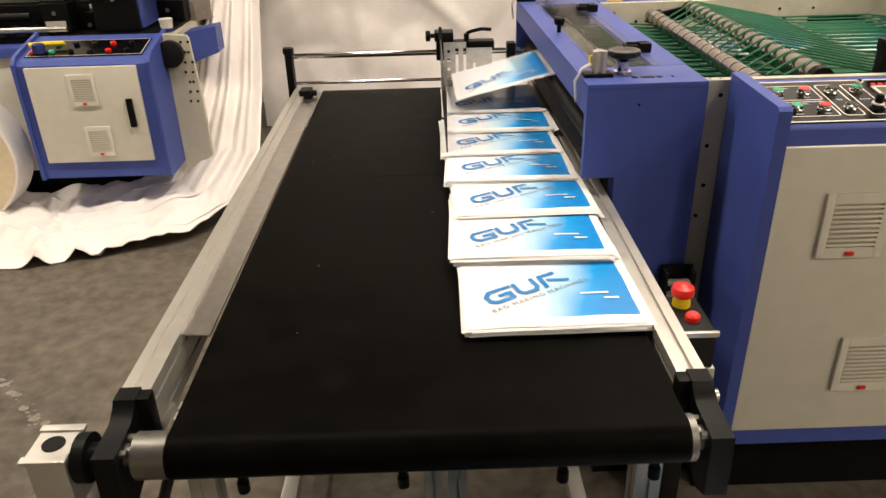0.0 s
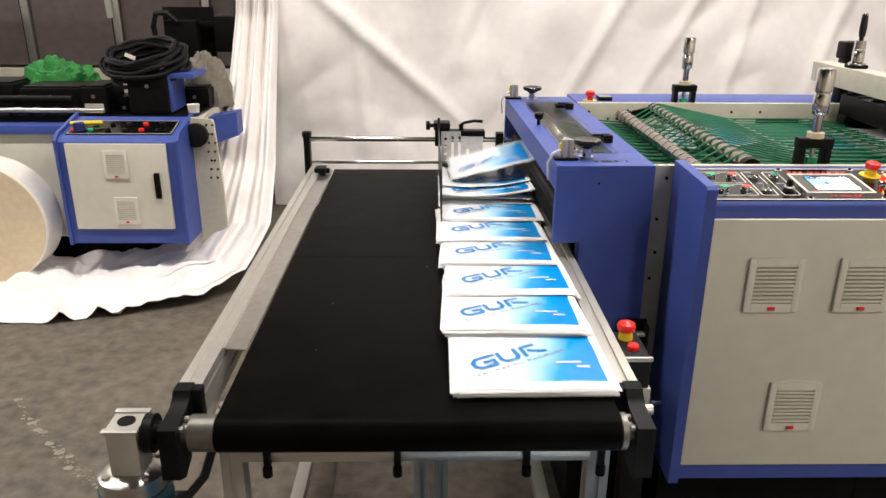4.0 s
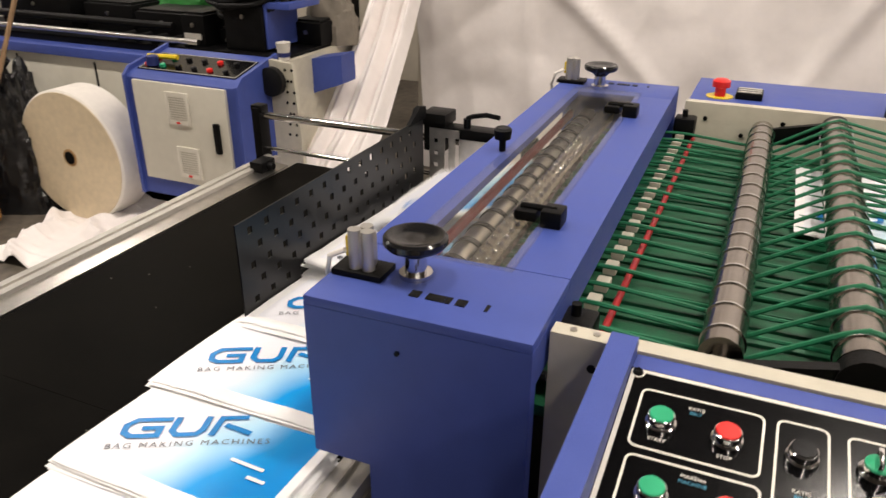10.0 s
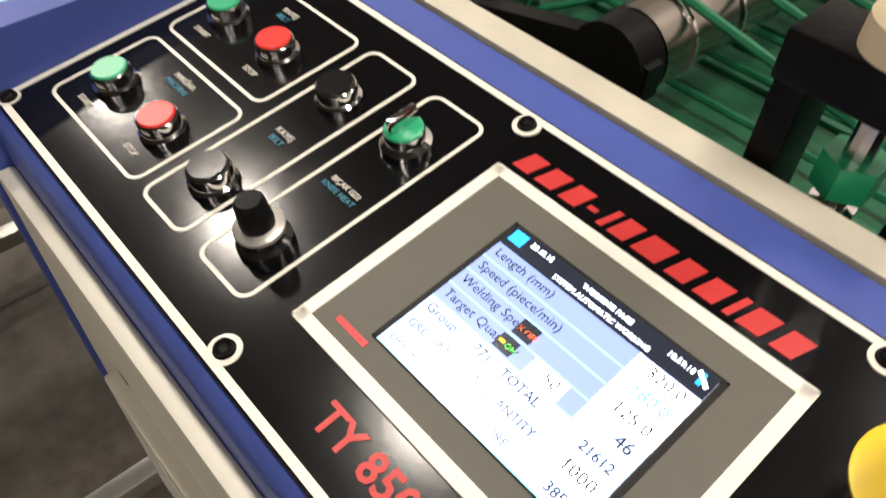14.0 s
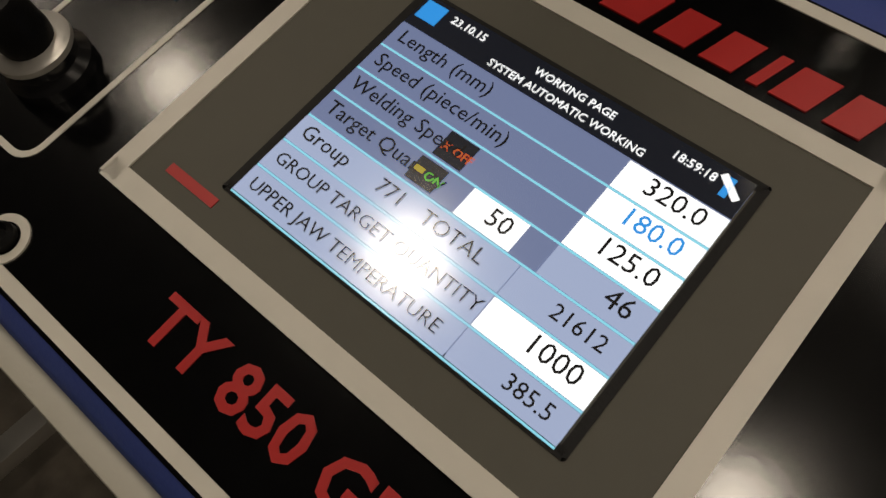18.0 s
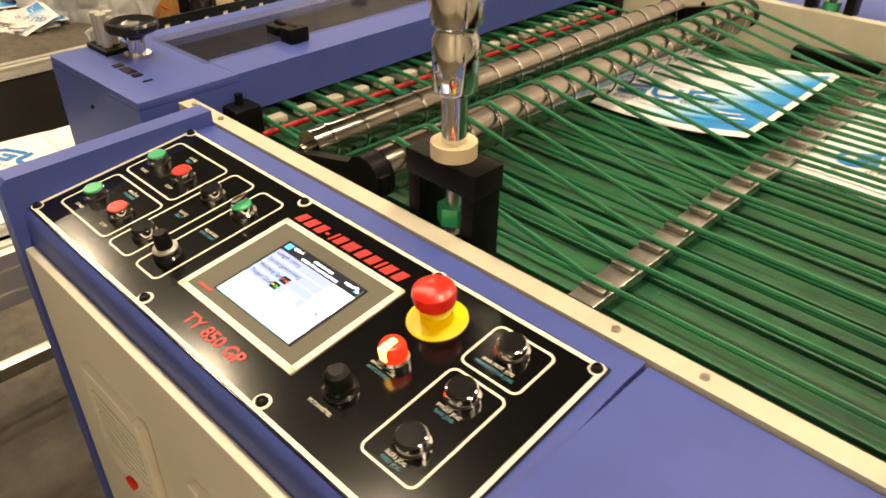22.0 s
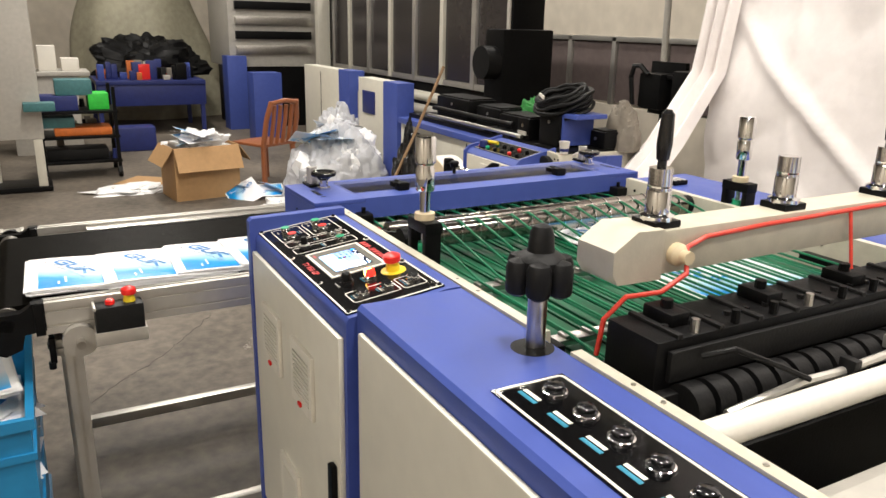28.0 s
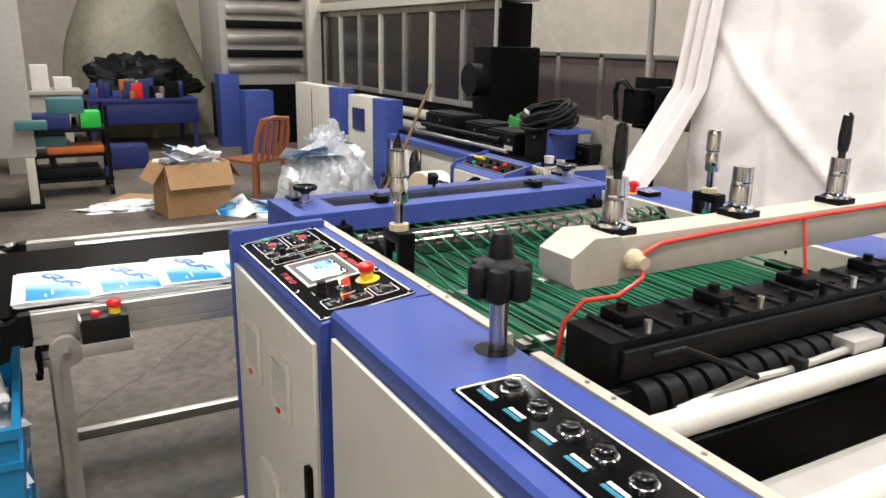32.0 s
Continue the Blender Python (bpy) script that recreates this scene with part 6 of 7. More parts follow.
def curtains():
    def f(u, v):
        x, z = -1.25 + 6.4 * u, 4.4 * v
        y = 5.05 + 0.03 * math.sin(x * 3.1) + 0.09 * noise.noise(Vector((x * 0.9, z * 0.5, 1))) + 0.035 * noise.noise(Vector((x * 2.5 + z, z * 1.3 - x, 4))) * (1 + v)
        y += 0.05 * math.sin((x + 0.7 * z) * 4.0) * math.exp(-((x - 0.3 + 0.5 * z - 0.6) / 0.7) ** 2)
        y -= 0.16 * math.exp(-((x - 0.05) / 0.35) ** 2) * max(0, 1 - z / 1.4)
        y += 0.07 * (0.3 - abs(noise.noise(Vector((x * 0.8 + 0.6 * z, z * 0.9 - 0.5 * x, 7))))) + 0.045 * (0.3 - abs(noise.noise(Vector((x * 2.6 - z, z * 1.7 + x, 9)))))
        for ax, az, bx, bz, w, a in CREASES:
            t = min(1, max(0, ((x - ax) * (bx - ax) + (z - az) * (bz - az)) / ((bx - ax) ** 2 + (bz - az) ** 2)))
            e = 1.5 * math.hypot(x - ax - t * (bx - ax), z - az - t * (bz - az))
            y -= a * math.exp(-(e / w) ** 2) * (0.1 + 3.6 * t * (1 - t))
        return (x, y, z + 0.005)
    s = Shape().grid(230, 130, f)
    out = bmesh.ops.extrude_face_region(s.bm, geom=list(s.bm.faces))
    bmesh.ops.translate(s.bm, verts=[v for v in out["geom"] if isinstance(v, bmesh.types.BMVert)], vec=(0, 0.004, 0))
    solid("backdrop_cloth", s, CLOTH, "white cloth sheet hung behind the machine in loose folds", "cloth", smooth=60)

    # the drape that sweeps forward over the floor
    path = [(-1.18, 5.10, 4.3), (-1.20, 5.06, 2.6), (-1.265, 4.95, 1.385), (-1.265, 4.62, 0.92), (-1.255, 4.22, 0.52), (-1.265, 3.86, 0.27), (-1.36, 3.66, 0.12), (-1.62, 3.56, 0.06), (-2.05, 3.46, 0.03), (-2.62, 3.42, 0.03)]
    side = [(0.20, 0.02), (0.22, 0.02), (0.25, 0.0), (0.28, -0.02), (0.34, -0.05), (0.42, -0.16), (0.46, -0.42), (0.38, -0.62), (0.18, -0.74), (0.02, -0.70)]

    def at(seq, t):
        t = min(max(t, 0), 0.9999) * (len(seq) - 1)
        i = int(t)
        w = t - i
        w = w * w * (3 - 2 * w) * 0.5 + w * 0.5
        return [a + (b - a) * w for a, b in zip(seq[i], seq[i + 1])]

    def g(u, v):
        c, d = at(path, v), at(side, v)
        o = (u - 0.5) * 1.15
        low = max(0, (v - 0.62) / 0.38)
        fold = (0.05 * math.sin(u * 19 + 3 * v) + 0.03 * math.sin(u * 37 + 5 * v) + 0.03 * noise.noise(Vector((u * 6, v * 3, 2)))) * (1 - low)
        x, y, z = c[0] + d[0] * o, c[1] + d[1] * o + fold * 0.8, c[2] + 0.0
        n = (0.35 - abs(noise.noise(Vector((x * 3.5, y * 3.5, 2.2))))) * 0.20 + (0.3 - abs(noise.noise(Vector((x * 8 + 2, y * 7, 5))))) * 0.10 + (0.3 - abs(noise.noise(Vector((x * 17, y * 15, 1))))) * 0.035
        z = max(z + (n - 0.04) * low, 0.008) if low else z
        x += 0.05 * noise.noise(Vector((y * 5, z * 3, u * 3))) * low
        y += 0.07 * noise.noise(Vector((x * 4, z * 3, u * 2))) * low
        return (x, y, z)
    s = Shape().grid(110, 190, g)
    out = bmesh.ops.extrude_face_region(s.bm, geom=list(s.bm.faces))
    bmesh.ops.translate(s.bm, verts=[v for v in out["geom"] if isinstance(v, bmesh.types.BMVert)], vec=(0, 0.0, -0.004))
    solid("draped_cloth", s, CLOTH, "end of the white cloth lying crumpled on the floor", "cloth", smooth=60)


curtains()


# ---- far part of the hall ----
def far_machine():
    m = thing("printing_machine", "tall printing machine with dark framed windows and cream cabinets", "machine", (-6.6, 5.4, 0))
    tw = part("terminal_cabinet", Shape().box(-4.85, 3.90, 0.0, -4.20, 4.06, 1.12, 0.006), CREAM, m, "cream terminal cabinet")
    part("edge", Shape().box(-4.197, 3.885, 0.0, -3.88, 4.06, 1.125, 0.006), BLUE, tw)
    part("screen", Shape().box(-4.72, 3.888, 0.78, -4.42, 3.90, 1.0, 0.003), NAVY, tw)
    t2 = part("cabinet", Shape().box(-6.65, 3.92, 0.0, -5.44, 4.08, 1.15, 0.006), CREAM, m, "cream cabinet")
    part("edge", Shape().box(-5.437, 3.905, 0.0, -5.12, 4.08, 1.16, 0.006), BLUE, t2)
    part("door_gap", Shape().box(-6.06, 3.916, 0.1, -6.05, 3.92, 1.1), RUBBER, t2)
    part("link", Shape().box(-5.12, 4.0, 0.1, -4.85, 4.4, 0.95), GREYM, m)
    e = part("enclosure", Shape().box(-10.2, 5.36, 0.95, -4.25, 5.75, 2.06, 0.01), BLACK, m, "dark enclosure")
    part("canopy", Shape().box(-10.3, 5.2, 2.08, -4.2, 5.8, 2.2, 0.01), CREAM, m, "cream canopy")
    part("front_skirt", Shape().box(-10.2, 5.34, 0.25, -4.25, 5.75, 0.94, 0.01), BLACK, m)
    part("base", Shape().box(-10.1, 5.4, 0.0, -4.3, 5.7, 0.25), BLACK, m)
    for k in range(8):
        x = -10.2 + k * 0.744
        w = part("window", Shape().box(x + 0.10, 5.335, 1.02, x + 0.70, 5.36, 2.0), DARKGLASS, m, "dark window pane")
        part("frame", Shape().box(x, 5.30, 0.95, x + 0.09, 5.36, 2.06, 0.004), (CREAM, ALU)[k % 2], w)
    part("top_frame", Shape().box(-10.2, 5.31, 2.0, -4.25, 5.36, 2.075, 0.004), ALU, m)
    part("bottom_frame", Shape().box(-10.2, 5.31, 0.95, -4.25, 5.36, 1.015, 0.004), ALU, m)
    for k, z in enumerate((0.82, 0.66)):
        part("roller_bar", Shape().cyl((-6.3, 5.1, z), (-4.5, 5.1, z), 0.06, 14), (CREAM, GREYM)[k], m)
    part("black_unit", Shape().box(-4.2, 5.0, 0.0, -3.86, 5.6, 1.62, 0.03), BLACK, m)
    part("black_head", Shape().cyl((-4.02, 5.0, 1.30), (-4.02, 4.85, 1.30), 0.16, 20), RUBBER, m)
    part("vertical_pipe", Shape().cyl((-3.70, 4.95, 1.62), (-3.70, 4.95, 4.4), 0.02, 10), GREYM, m)
    part("wall_conduit", Shape().cyl((-2.62, 5.9, 1.3), (-2.75, 5.9, 4.6), 0.03, 10), GREYM, m)
    return m


far_machine()


def shutter_machine():
    m = thing("slotted_machine", "grey machine frame with horizontal slats and blue side cabinets", "machine", (-10.2, 4.6, 0))
    part("body", Shape().box(-11.0, 3.7, 0.95, -9.6, 5.3, 2.8, 0.01), GREYM, m)
    for k in range(7):
        part("slat", Shape().box(-9.6, 3.8, 1.15 + 0.22 * k, -9.53, 5.0, 1.27 + 0.22 * k, 0.006), (STEEL, BLACK)[k % 2], m)
    part("lower_gap", Shape().box(-10.9, 3.8, 0.0, -9.62, 5.2, 0.95), BLACK, m)
    part("blue_cabinet", Shape().box(-9.8, 3.62, 0.0, -9.45, 3.92, 1.12, 0.006), BLUE, m)
    part("blue_cabinet", Shape().box(-8.45, 3.66, 0.0, -8.1, 4.06, 0.95, 0.006), BLUE, m)
    part("white_post", Shape().box(-9.5, 5.05, 0.0, -9.35, 5.25, 2.6, 0.006), CREAM, m)
    return m


shutter_machine()


def covered_machine():
    def f(u, v):
        a = u * math.pi * 2
        k = 1 + 0.06 * math.sin(a * 7) * (1 - v) + 0.12 * noise.noise(Vector((math.cos(a), math.sin(a), v * 2)))
        w = 1 - 0.55 * v ** 1.6
        return (-12.0 + 0.9 * math.cos(a) * k * w, 2.75 + 1.35 * math.sin(a) * k * w, 2.7 * v)
    s = Shape().grid(70, 24, f)
    solid("tarpaulin", s, TARP, "pale green tarpaulin draped over a machine", "tarpaulin", smooth=60)
    m = thing("workbench", "blue workbench crowded with parts and crates", "workbench", (-9.8, 2.6, 0))
    part("top", Shape().box(-10.6, 1.75, 0.72, -9.3, 3.25, 0.78, 0.005), NAVY, m)
    part("front", Shape().box(-9.38, 1.75, 0.42, -9.32, 3.25, 0.72, 0.005), NAVY, m)
    for x in (-10.55, -9.4):
        for y in (1.78, 3.2):
            part("leg", Shape().box(x, y - 0.03, 0, x + 0.06, y + 0.03, 0.72), NAVY, m)
    crumple("covered_engine", -10.6, 2.6, 0.6, 0.78, 0.54, RUBBER, "dark machine core showing under the raised tarpaulin", "machine", 30, 24, 0.4, 0.78)
    r = random.Random(17)
    mats = (NAVY, BLACK, BLUE, GREYM, RUBBER, NAVY, BLACK, RED, NAVY, CANVAS, ORANGE)
    for k in range(34):
        y, z = 1.8 + 1.4 * r.random(), 0.78
        w, h = r.uniform(0.05, 0.16), r.uniform(0.05, 0.28)
        x = -9.35 - r.random() * 0.5
        solid("tool_box", Shape().box(x - 0.1, y - w / 2, z, x, y + w / 2, z + h, 0.01), mats[k % 11], "small coloured box or part on the workbench", "box", "parts on the workbench")
    solid("blue_bin", Shape().box(-8.2, 1.80, 0.0, -7.85, 2.3, 0.30, 0.02), NAVY, "navy blue plastic bin on the floor", "bin")


covered_machine()


def trolley():
    t = thing("trolley", "dark trolley with orange and green boxes on its shelves", "trolley", (-6.5, 1.35, 0))
    for z, k in ((0.16, BLACK), (0.42, BLACK), (0.68, BLACK)):
        part("shelf", Shape().box(-6.8, 0.95, z, -6.2, 1.72, z + 0.03, 0.006), k, t)
    for x in (-6.78, -6.22):
        for y in (0.98, 1.69):
            part("upright", Shape().box(x - 0.018, y - 0.018, 0.1, x + 0.018, y + 0.018, 0.95), BLACK, t)
            part("wheel", Shape().cyl((x, y - 0.02, 0.06), (x, y + 0.02, 0.06), 0.06, 16), RUBBER, t)
    for b, k, n in (((-6.65, 1.1, 0.45, -6.25, 1.65, 0.53), ORANGE, "orange tray"), ((-6.6, 1.45, 0.71, -6.3, 1.65, 0.88), LIME, "bright green box"), ((-6.6, 1.0, 0.71, -6.25, 1.35, 0.86), NAVY, "dark blue box"),
                    ((-6.6, 1.15, 0.86, -6.3, 1.5, 1.02), TEAL, "teal part"), ((-6.65, 1.0, 0.19, -6.3, 1.6, 0.30), RUBBER, "dark part"), ((-6.6, 0.9, 0.53, -6.3, 1.3, 0.64), TEAL, "teal box")):
        solid("shelf_box", Shape().box(*b, 0.012), k, n + " lying on the trolley shelf", "box", "boxes on the trolley")
    r = random.Random(12)
    for k in range(22):
        y, z = 0.98 + 0.7 * r.random(), r.choice((0.19, 0.45, 0.71, 0.71))
        w, hh = r.uniform(0.03, 0.10), r.uniform(0.04, 0.16)
        if any(abs(y - q) < 0.2 and abs(z - zz) < 0.1 for q, zz in ((1.35, 0.45), (1.55, 0.71), (1.2, 0.71), (1.3, 0.19))):
            x = -6.66 - 0.1 * r.random()
        else:
            x = -6.3 - 0.2 * r.random()
        solid("loose_part", Shape().cyl((x, y, z), (x, y, z + hh), w * 0.5, 10, w * 0.35) if k % 3 else Shape().box(x - 0.05, y - w / 2, z, x + 0.05, y + w / 2, z + hh, 0.008), (BLACK, GREYM, NAVY, RUBBER, CANVAS)[k % 5], "small dark machine part on the trolley shelf", "machine part", "parts on the trolley")
    c = thing("grey_machine", "pale grey machine column with a black foot", "machine", (-5.9, 0.75, 0))
    part("column", Shape().box(-6.1, 0.45, 0.5, -5.75, 1.0, 2.6, 0.02), GREYM, c)
    part("leg", Shape().box(-5.8, 0.9, 0.04, -5.72, 0.98, 0.5, 0.006), CREAM, c)
    part("leg", Shape().box(-6.1, 0.5, 0.04, -6.02, 0.58, 0.5, 0.006), CREAM, c)
    part("foot", Shape().box(-6.15, 0.45, 0.0, -5.68, 1.02, 0.05, 0.01), BLACK, c)
    part("arm", Shape().box(-5.78, 0.85, 0.78, -5.6, 1.12, 0.86, 0.01), TEAL, c)
    s = thing("side_bench", "grey bench with white boxes beside the trolley", "bench", (-8.2, 1.1, 0))
    part("top", Shape().box(-8.6, 0.6, 0.95, -7.9, 1.6, 1.0, 0.006), GREYM, s)
    part("cabinet", Shape().box(-8.55, 0.7, 0.0, -7.95, 1.45, 0.95, 0.006), GREYM, s)
    for y, h in ((0.75, 0.2), (1.05, 0.3), (1.3, 0.15)):
        solid("white_box", Shape().box(-8.4, y, 1.0, -8.1, y + 0.2, 1.0 + h, 0.01), PANELWHITE, "white box on the grey bench", "box", "boxes on the bench")


trolley()


def cardboard_box():
    b = thing("cardboard_box", "open brown cardboard box overfilled with waste bags", "box", (-5.0, 2.30, 0))
    m = Matrix.Translation((-5.0, 2.30, 0)) @ Matrix.Rotation(radians(8), 4, "Z")
    w, d, h, t = 0.22, 0.31, 0.50, 0.006
    for q in ((-w, -d, 0, w, -d + t, h), (-w, d - t, 0, w, d, h), (-w, -d + t, 0, -w + t, d - t, h), (w - t, -d + t, 0, w, d - t, h), (-w + t, -d + t, 0, w - t, d - t, t)):
        part("wall_panel", Shape().box(*q, m=m), CARD, b)
    for sx, a in ((1, 62), (-1, 50)):
        part("flap", Shape().box(0, -d, 0, 0.24, d, t, m=m @ Matrix.Translation((w * sx, 0, h)) @ Matrix.Rotation(radians(a if sx > 0 else 180 - a), 4, "Y")), CARD, b)
    for sy in (1, -1):
        part("flap", Shape().box(-w, 0, 0, w, 0.2, t, m=m @ Matrix.Translation((0, d * sy, h)) @ Matrix.Rotation(0 if sy > 0 else math.pi, 4, "Z") @ Matrix.Rotation(radians(-55), 4, "X")), CARD, b)
    crumple("waste_film", -5.0, 2.30, 0.17, 0.24, 0.14, BAGWHITE, "crumpled white and blue waste bags heaped in the cardboard box", "waste film", 33, 20, 0.6, 0.46)
    r = random.Random(5)
    for k in range(5):
        ob = printed_bag("waste_bag", FLAT_BAGS[k % 4], "crumpled blue and white waste bag thrown away", "waste bags")
        ob.matrix_basis = m @ pose(r.uniform(-0.08, 0.08), r.uniform(-0.05, 0.05), 0.545 + 0.014 * k, r.uniform(-22, 22), r.uniform(-22, 22), r.uniform(0, 360))
    solid("cardboard_sheet", Shape().box(-0.35, -0.22, 0.002, 0.35, 0.22, 0.008, m=Matrix.Translation((-5.75, 1.98, 0)) @ Matrix.Rotation(0.9, 4, "Z")), CARD, "flat piece of cardboard on the floor", "cardboard")
    crumple("floor_film", -5.42, 1.72, 0.22, 0.34, 0.05, BAGWHITE, "scrap of white film on the floor", "waste film", 44, 16, 0.6)


cardboard_box()


def plastic_chair():
    c = thing("plastic_chair", "brown moulded plastic chair beside the waste heap", "chair", (-5.3, 3.02, 0))
    m = Matrix.Translation((-5.3, 3.02, 0)) @ Matrix.Rotation(radians(-62), 4, "Z")
    for x, y in ((-0.2, -0.2), (0.2, -0.2), (-0.2, 0.2), (0.2, 0.2)):
        part("leg", Shape().tube([(x * 1.15, y * 1.15, 0), (x, y, 0.43)], 0.028, 8, m=m), WOOD, c)
    part("seat", Shape().box(-0.23, -0.23, 0.42, 0.23, 0.23, 0.45, 0.012, m=m), WOOD, c)
    for x in (-0.21, 0.21):
        part("back_post", Shape().tube([(x, 0.21, 0.42), (x, 0.27, 0.70), (x * 0.8, 0.31, 0.88)], 0.028, 8, m=m), WOOD, c)
    for k in range(4):
        x = -0.12 + 0.08 * k
        part("back_slat", Shape().tube([(x, 0.225, 0.45), (x, 0.275, 0.68), (x, 0.30, 0.84)], 0.022, 8, m=m), WOOD, c)
    part("top_rail", Shape().tube([(-0.18, 0.305, 0.86), (0, 0.32, 0.885), (0.18, 0.305, 0.86)], 0.024, 8, m=m), WOOD, c)
    return c


plastic_chair()


def window_wall():
    w = thing("window_row", "row of dark framed windows along the back of the hall", "window", (-4.0, 7.2, 0), kind="structure")
    part("parapet", Shape().box(-7.5, 7.2, 0.0, -1.3, 7.3, 0.75, 0.01), WALL, w)
    for k in range(7):
        x = -7.4 + k * 0.86
        p = part("pane", Shape().box(x + 0.05, 7.24, 0.78, x + 0.80, 7.26, 1.50), PANE, w, "dark window pane")
        part("frame", Shape().box(x - 0.03, 7.2, 0.75, x + 0.04, 7.28, 1.55, 0.004), ALU, p)
    part("top_frame", Shape().box(-7.45, 7.2, 1.50, -1.3, 7.28, 1.56, 0.004), ALU, w)
    part("upper_wall", Shape().box(-7.5, 7.21, 1.56, -1.3, 7.3, 5.6), WALL, w)
    h = thing("hanging_device", "black device hanging by the cloth", "device", (-1.75, 5.05, 0))
    part("box", Shape().box(-1.56, 4.95, 1.13, -1.42, 5.10, 1.37, 0.02), BLACK, h)
    part("box", Shape().box(-1.90, 4.96, 1.08, -1.68, 5.12, 1.34, 0.02), BLACK, h)
    part("hose", Shape().tube([(-1.94, 4.95, 1.1), (-1.955, 4.93, 1.30), (-1.93, 4.93, 1.385), (-1.86, 4.93, 1.39), (-1.80, 4.95, 1.33)], 0.02, 8), RUBBER, h)
    part("panel", Shape().box(-1.95, 5.12, 1.03, -1.60, 5.16, 1.42, 0.006), BLACK, h)
    part("stand", Shape().box(-1.82, 5.12, 0.0, -1.74, 5.2, 1.05), BLACK, h)
    part("arm", Shape().box(-1.70, 5.02, 1.30, -1.50, 5.08, 1.33, 0.005), BLACK, h)
    part("white_pillar", Shape().box(-1.58, 5.7, 0.0, -0.9, 5.95, 5.0, 0.01), WALL, h)


window_wall()


# ---- paper cup on the second machine ----
cup = thing("paper_cup", "small white paper cup standing on the second machine", "cup", (-1.44, 3.95, 0.86))
part("cup_wall", Shape().lathe((-1.44, 3.95, 0.86), (0, 0, 1), [(0, 0.026), (0.075, 0.034), (0.08, 0.036)], 20), PANELWHITE, cup)
part("cup_band", Shape().lathe((-1.44, 3.95, 0.875), (0, 0, 1), [(0, 0.0285), (0.02, 0.031)], 20), NAVY, cup)


# ---- marks on the floor ----
def floor_marks():
    r = random.Random(31)

    def blot(x, y, rad):
        n = 14
        return Shape().prism([(x + rad * r.uniform(0.7, 1.1) * math.cos(2 * math.pi * k / n), y + 0.7 * rad * r.uniform(0.7, 1.1) * math.sin(2 * math.pi * k / n)) for k in range(n)], "z", -0.002, r.uniform(0.0008, 0.0030))
    sp = thing("plaster_spots", "trail of dried white plaster spots on the concrete floor", "stain", (-1.55, 2.07, 0), kind="structure")
    trail = [(-1.79, 2.33), (-1.55, 2.07), (-1.35, 1.88), (-1.2, 1.77)]
    for k in range(120):
        a, b = trail[k % 3], trail[k % 3 + 1]
        t = r.random()
        x, y = a[0] + (b[0] - a[0]) * t + r.gauss(0, 0.010), a[1] + (b[1] - a[1]) * t + r.gauss(0, 0.010)
        part("spot", blot(x, y, r.choice((0.002, 0.003, 0.003, 0.004, 0.006, 0.009 if k % 4 else 0.02))), PLASTER, sp)
    cr = thing("floor_crack", "hairline crack running through the concrete floor", "crack", (-1.21, 1.3, 0), kind="structure")
    run = [(-0.9, 1.0), (-1.1, 1.17), (-1.21, 1.3), (-1.42, 1.47), (-1.76, 1.71)]
    for a, b in zip(run, run[1:]):
        steps = [(a[0] + (b[0] - a[0]) * k / 10 + r.uniform(-0.01, 0.01), a[1] + (b[1] - a[1]) * k / 10 + r.uniform(-0.01, 0.01)) for k in range(11)]
        steps[0], steps[-1] = a, b
        part("crack_line", Shape().prism([(x - 0.0018, y - 0.001) for x, y in steps] + [(x + 0.0018, y + 0.001) for x, y in steps[::-1]], "z", -0.002, 0.0008), CRACK, cr)


floor_marks()


# ---- what moves ----
PERIOD, SHIFTS, STEP = 1 / 3, (3.70, 20.38), 0.190
FEED_Z, JAW_X, OUT_X = 1.079, 1.70, 0.44
RESTS = (1.28, 0.91)  # where a bag halts on the cords between two strokes


def flying_bags():
    made = []
    for k in range(97):
        made.append(printed_bag("flying_bag", FLY_BAG if k % 2 else FLAT_BAGS[k % 4], "printed plastic bag carried by the cords onto the stack", "bags in the feed"))
    return made


BAGS = flying_bags()


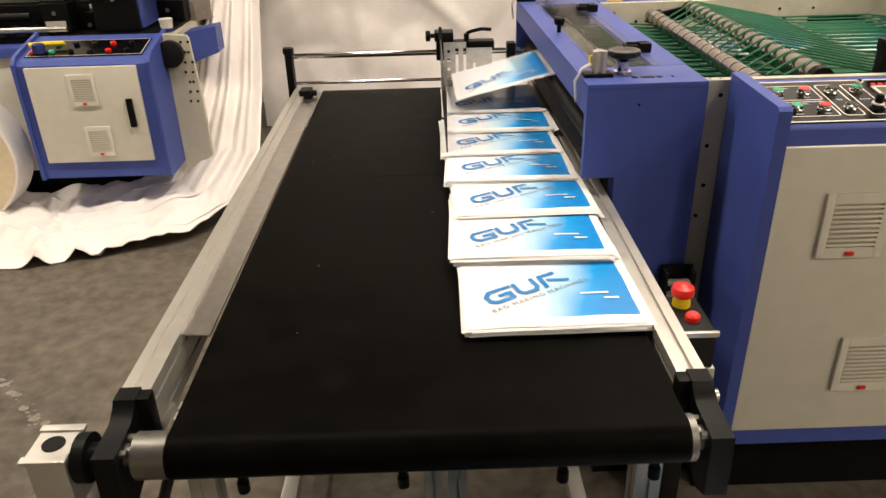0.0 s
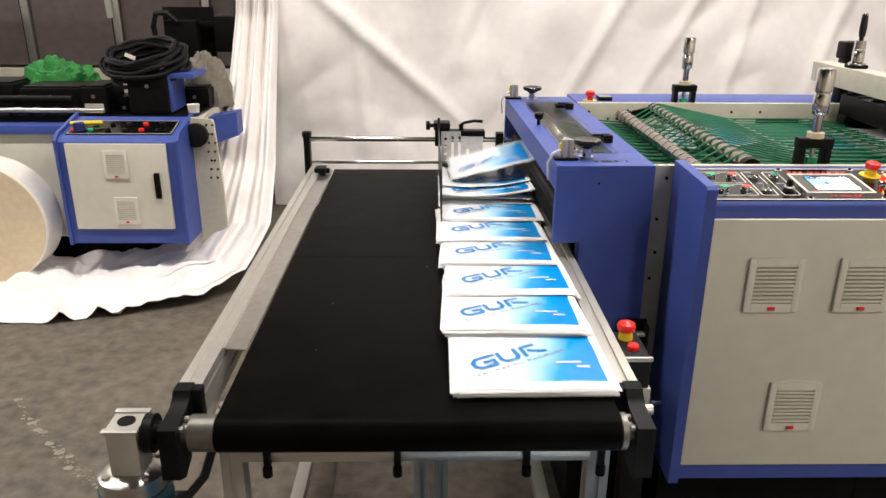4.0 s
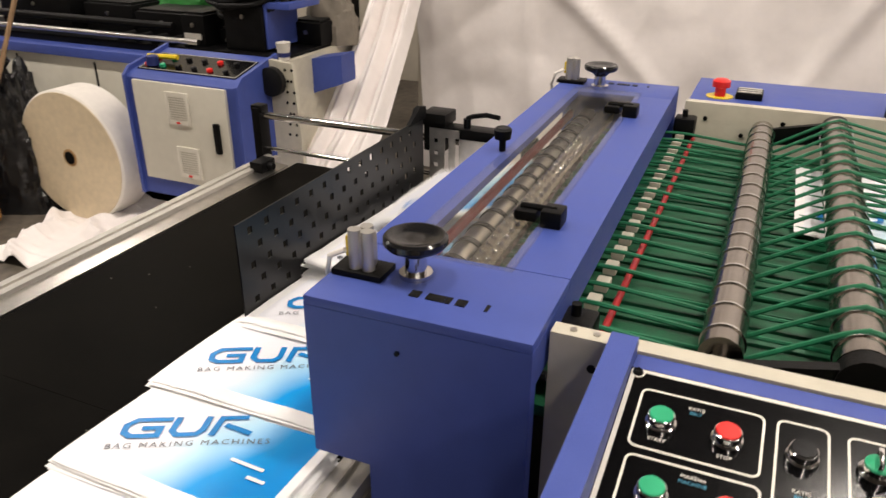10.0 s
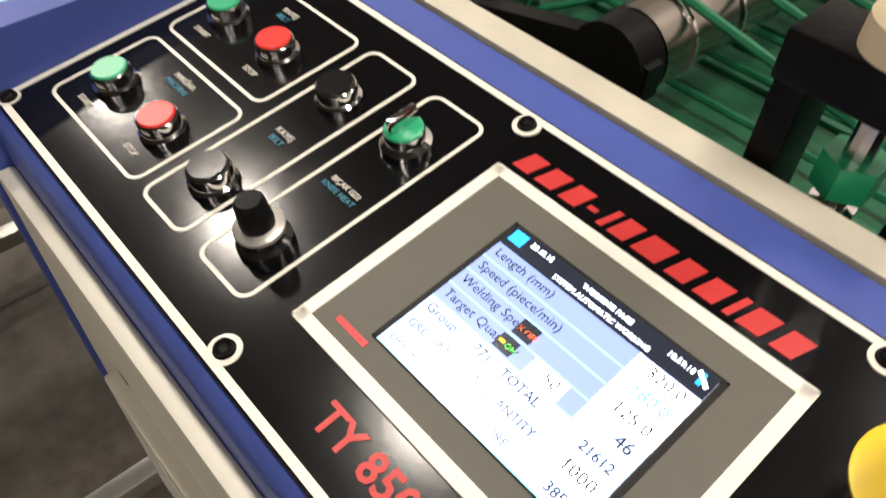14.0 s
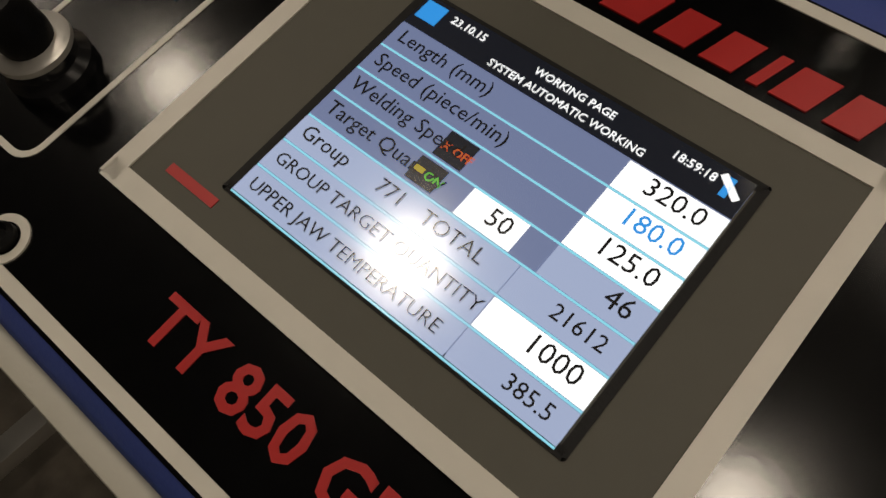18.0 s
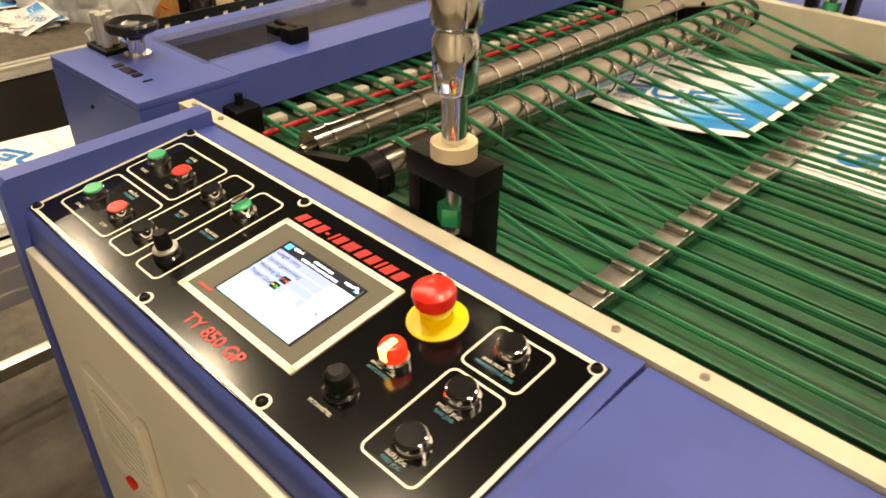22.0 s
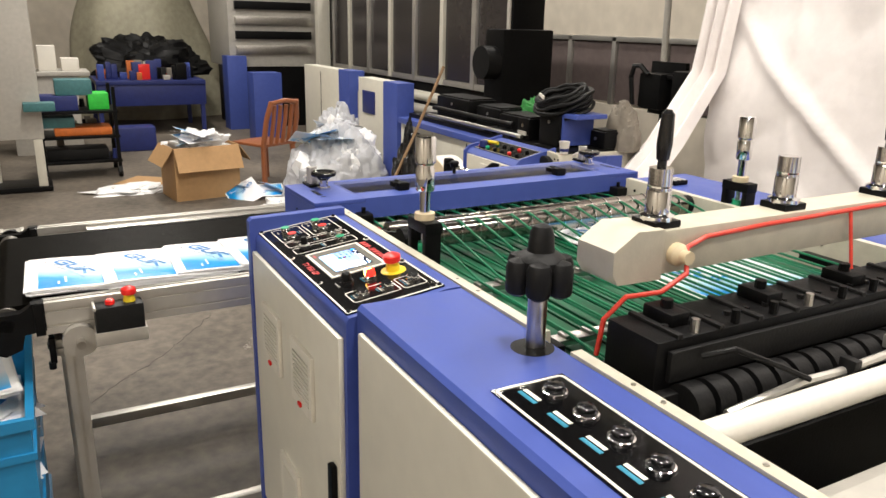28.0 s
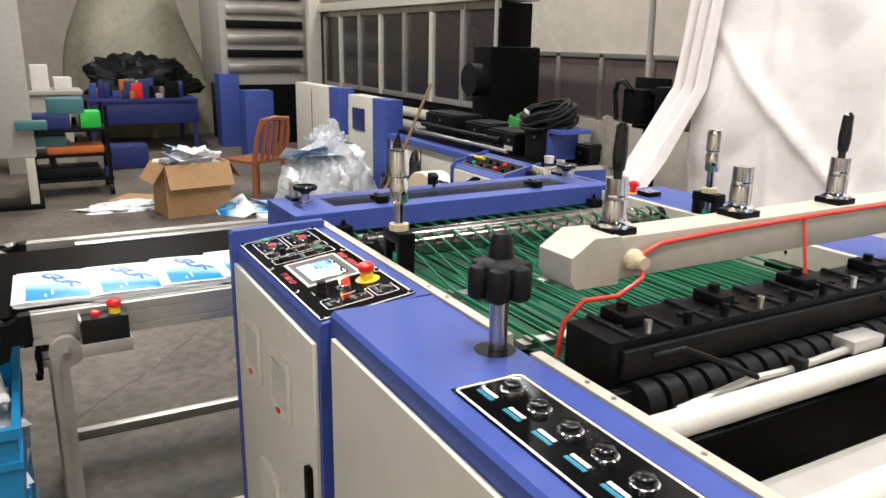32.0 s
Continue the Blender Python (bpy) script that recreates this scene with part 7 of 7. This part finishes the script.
def motions():
    walk(BELT_SEAM, [(0.0, pose(0, STEP, 0)), (SHIFTS[0], pose(0, STEP, 0)), (SHIFTS[0] + 0.4, pose(0, 0, 0)), (SHIFTS[1], pose(0, 0, 0)), (SHIFTS[1] + 0.4, pose(0, -STEP, 0)), (32.0, pose(0, -STEP, 0))])
    for k, ob in enumerate(STACKS):
        y0 = FRONTS[k]
        rows = [(0.0, stack_pose(y0, k, k == 0))]
        for s in SHIFTS:
            rows += [(s, rows[-1][1]), (s + 0.4, pose(0, -STEP, 0) @ rows[-1][1])]
        if k == 0:
            end = rows[-1][1]
            rows[-1] = (20.78, pose(0, -0.06, -0.03) @ end @ pose(0, 0, 0, 16))
            rows.append((21.2, pose(0.17, 0.62, 0.672, 6, 3, 8)))
        rows.append((32.0, rows[-1][1]))
        walk(ob, rows)
    r = random.Random(77)
    for k, ob in enumerate(BAGS):
        t = k * PERIOD
        wait = pose(JAW_X, BAG_CY, FEED_Z - 0.00012 * k)
        n = 39 + k if t < SHIFTS[0] else (k - 11) if t < SHIFTS[1] else (k - 61)
        lift = (0.003 + STACK_H if t < SHIFTS[0] else 0.003) + 0.00028 * n
        tilt = -3.6
        land = pose(BAG_CX + r.uniform(-0.006, 0.006), BAG_CY - 0.008 + r.uniform(-0.006, 0.006), BELT_Z + lift + 0.012, tilt, 0, r.uniform(-1.5, 1.5))
        first, second = (pose(x, BAG_CY - 0.01, FEED_Z) for x in RESTS)
        stops = [(t - 0.99, wait), (t - 0.80, first), (t - 0.655, first), (t - 0.465, second), (t - 0.32, second), (t - 0.12, pose(OUT_X, BAG_CY, FEED_Z)), (t - 0.04, pose(0.24, BAG_CY, 1.045, -1, -4, 0)),
                 (t, pose(0.125, BAG_CY, 1.0, -2, -14, 1)), (t + 0.10, pose(0.105, BAG_CY, BELT_Z + 0.055, -3, -6, 0)), (t + 0.18, land)]
        for s in SHIFTS:
            if t < s:
                stops += [(max(s, t + 0.19), land), (max(s, t + 0.19) + 0.4, pose(0, -STEP, 0) @ land)]
                land = pose(0, -STEP, 0) @ land
        if stops[0][0] > 0:
            rows = [(0.0, wait)] + stops
        else:
            later = [q for q in stops if q[0] > 0]
            before = [q for q in stops if q[0] <= 0][-1]
            w = (0 - before[0]) / (later[0][0] - before[0])
            rows = [(0.0, before[1].lerp(later[0][1], w))] + later
        rows = [q for q in rows if q[0] < 31.97] + [(32.0, [q for q in rows if q[0] <= 32.0][-1][1])]
        walk(ob, rows)


motions()
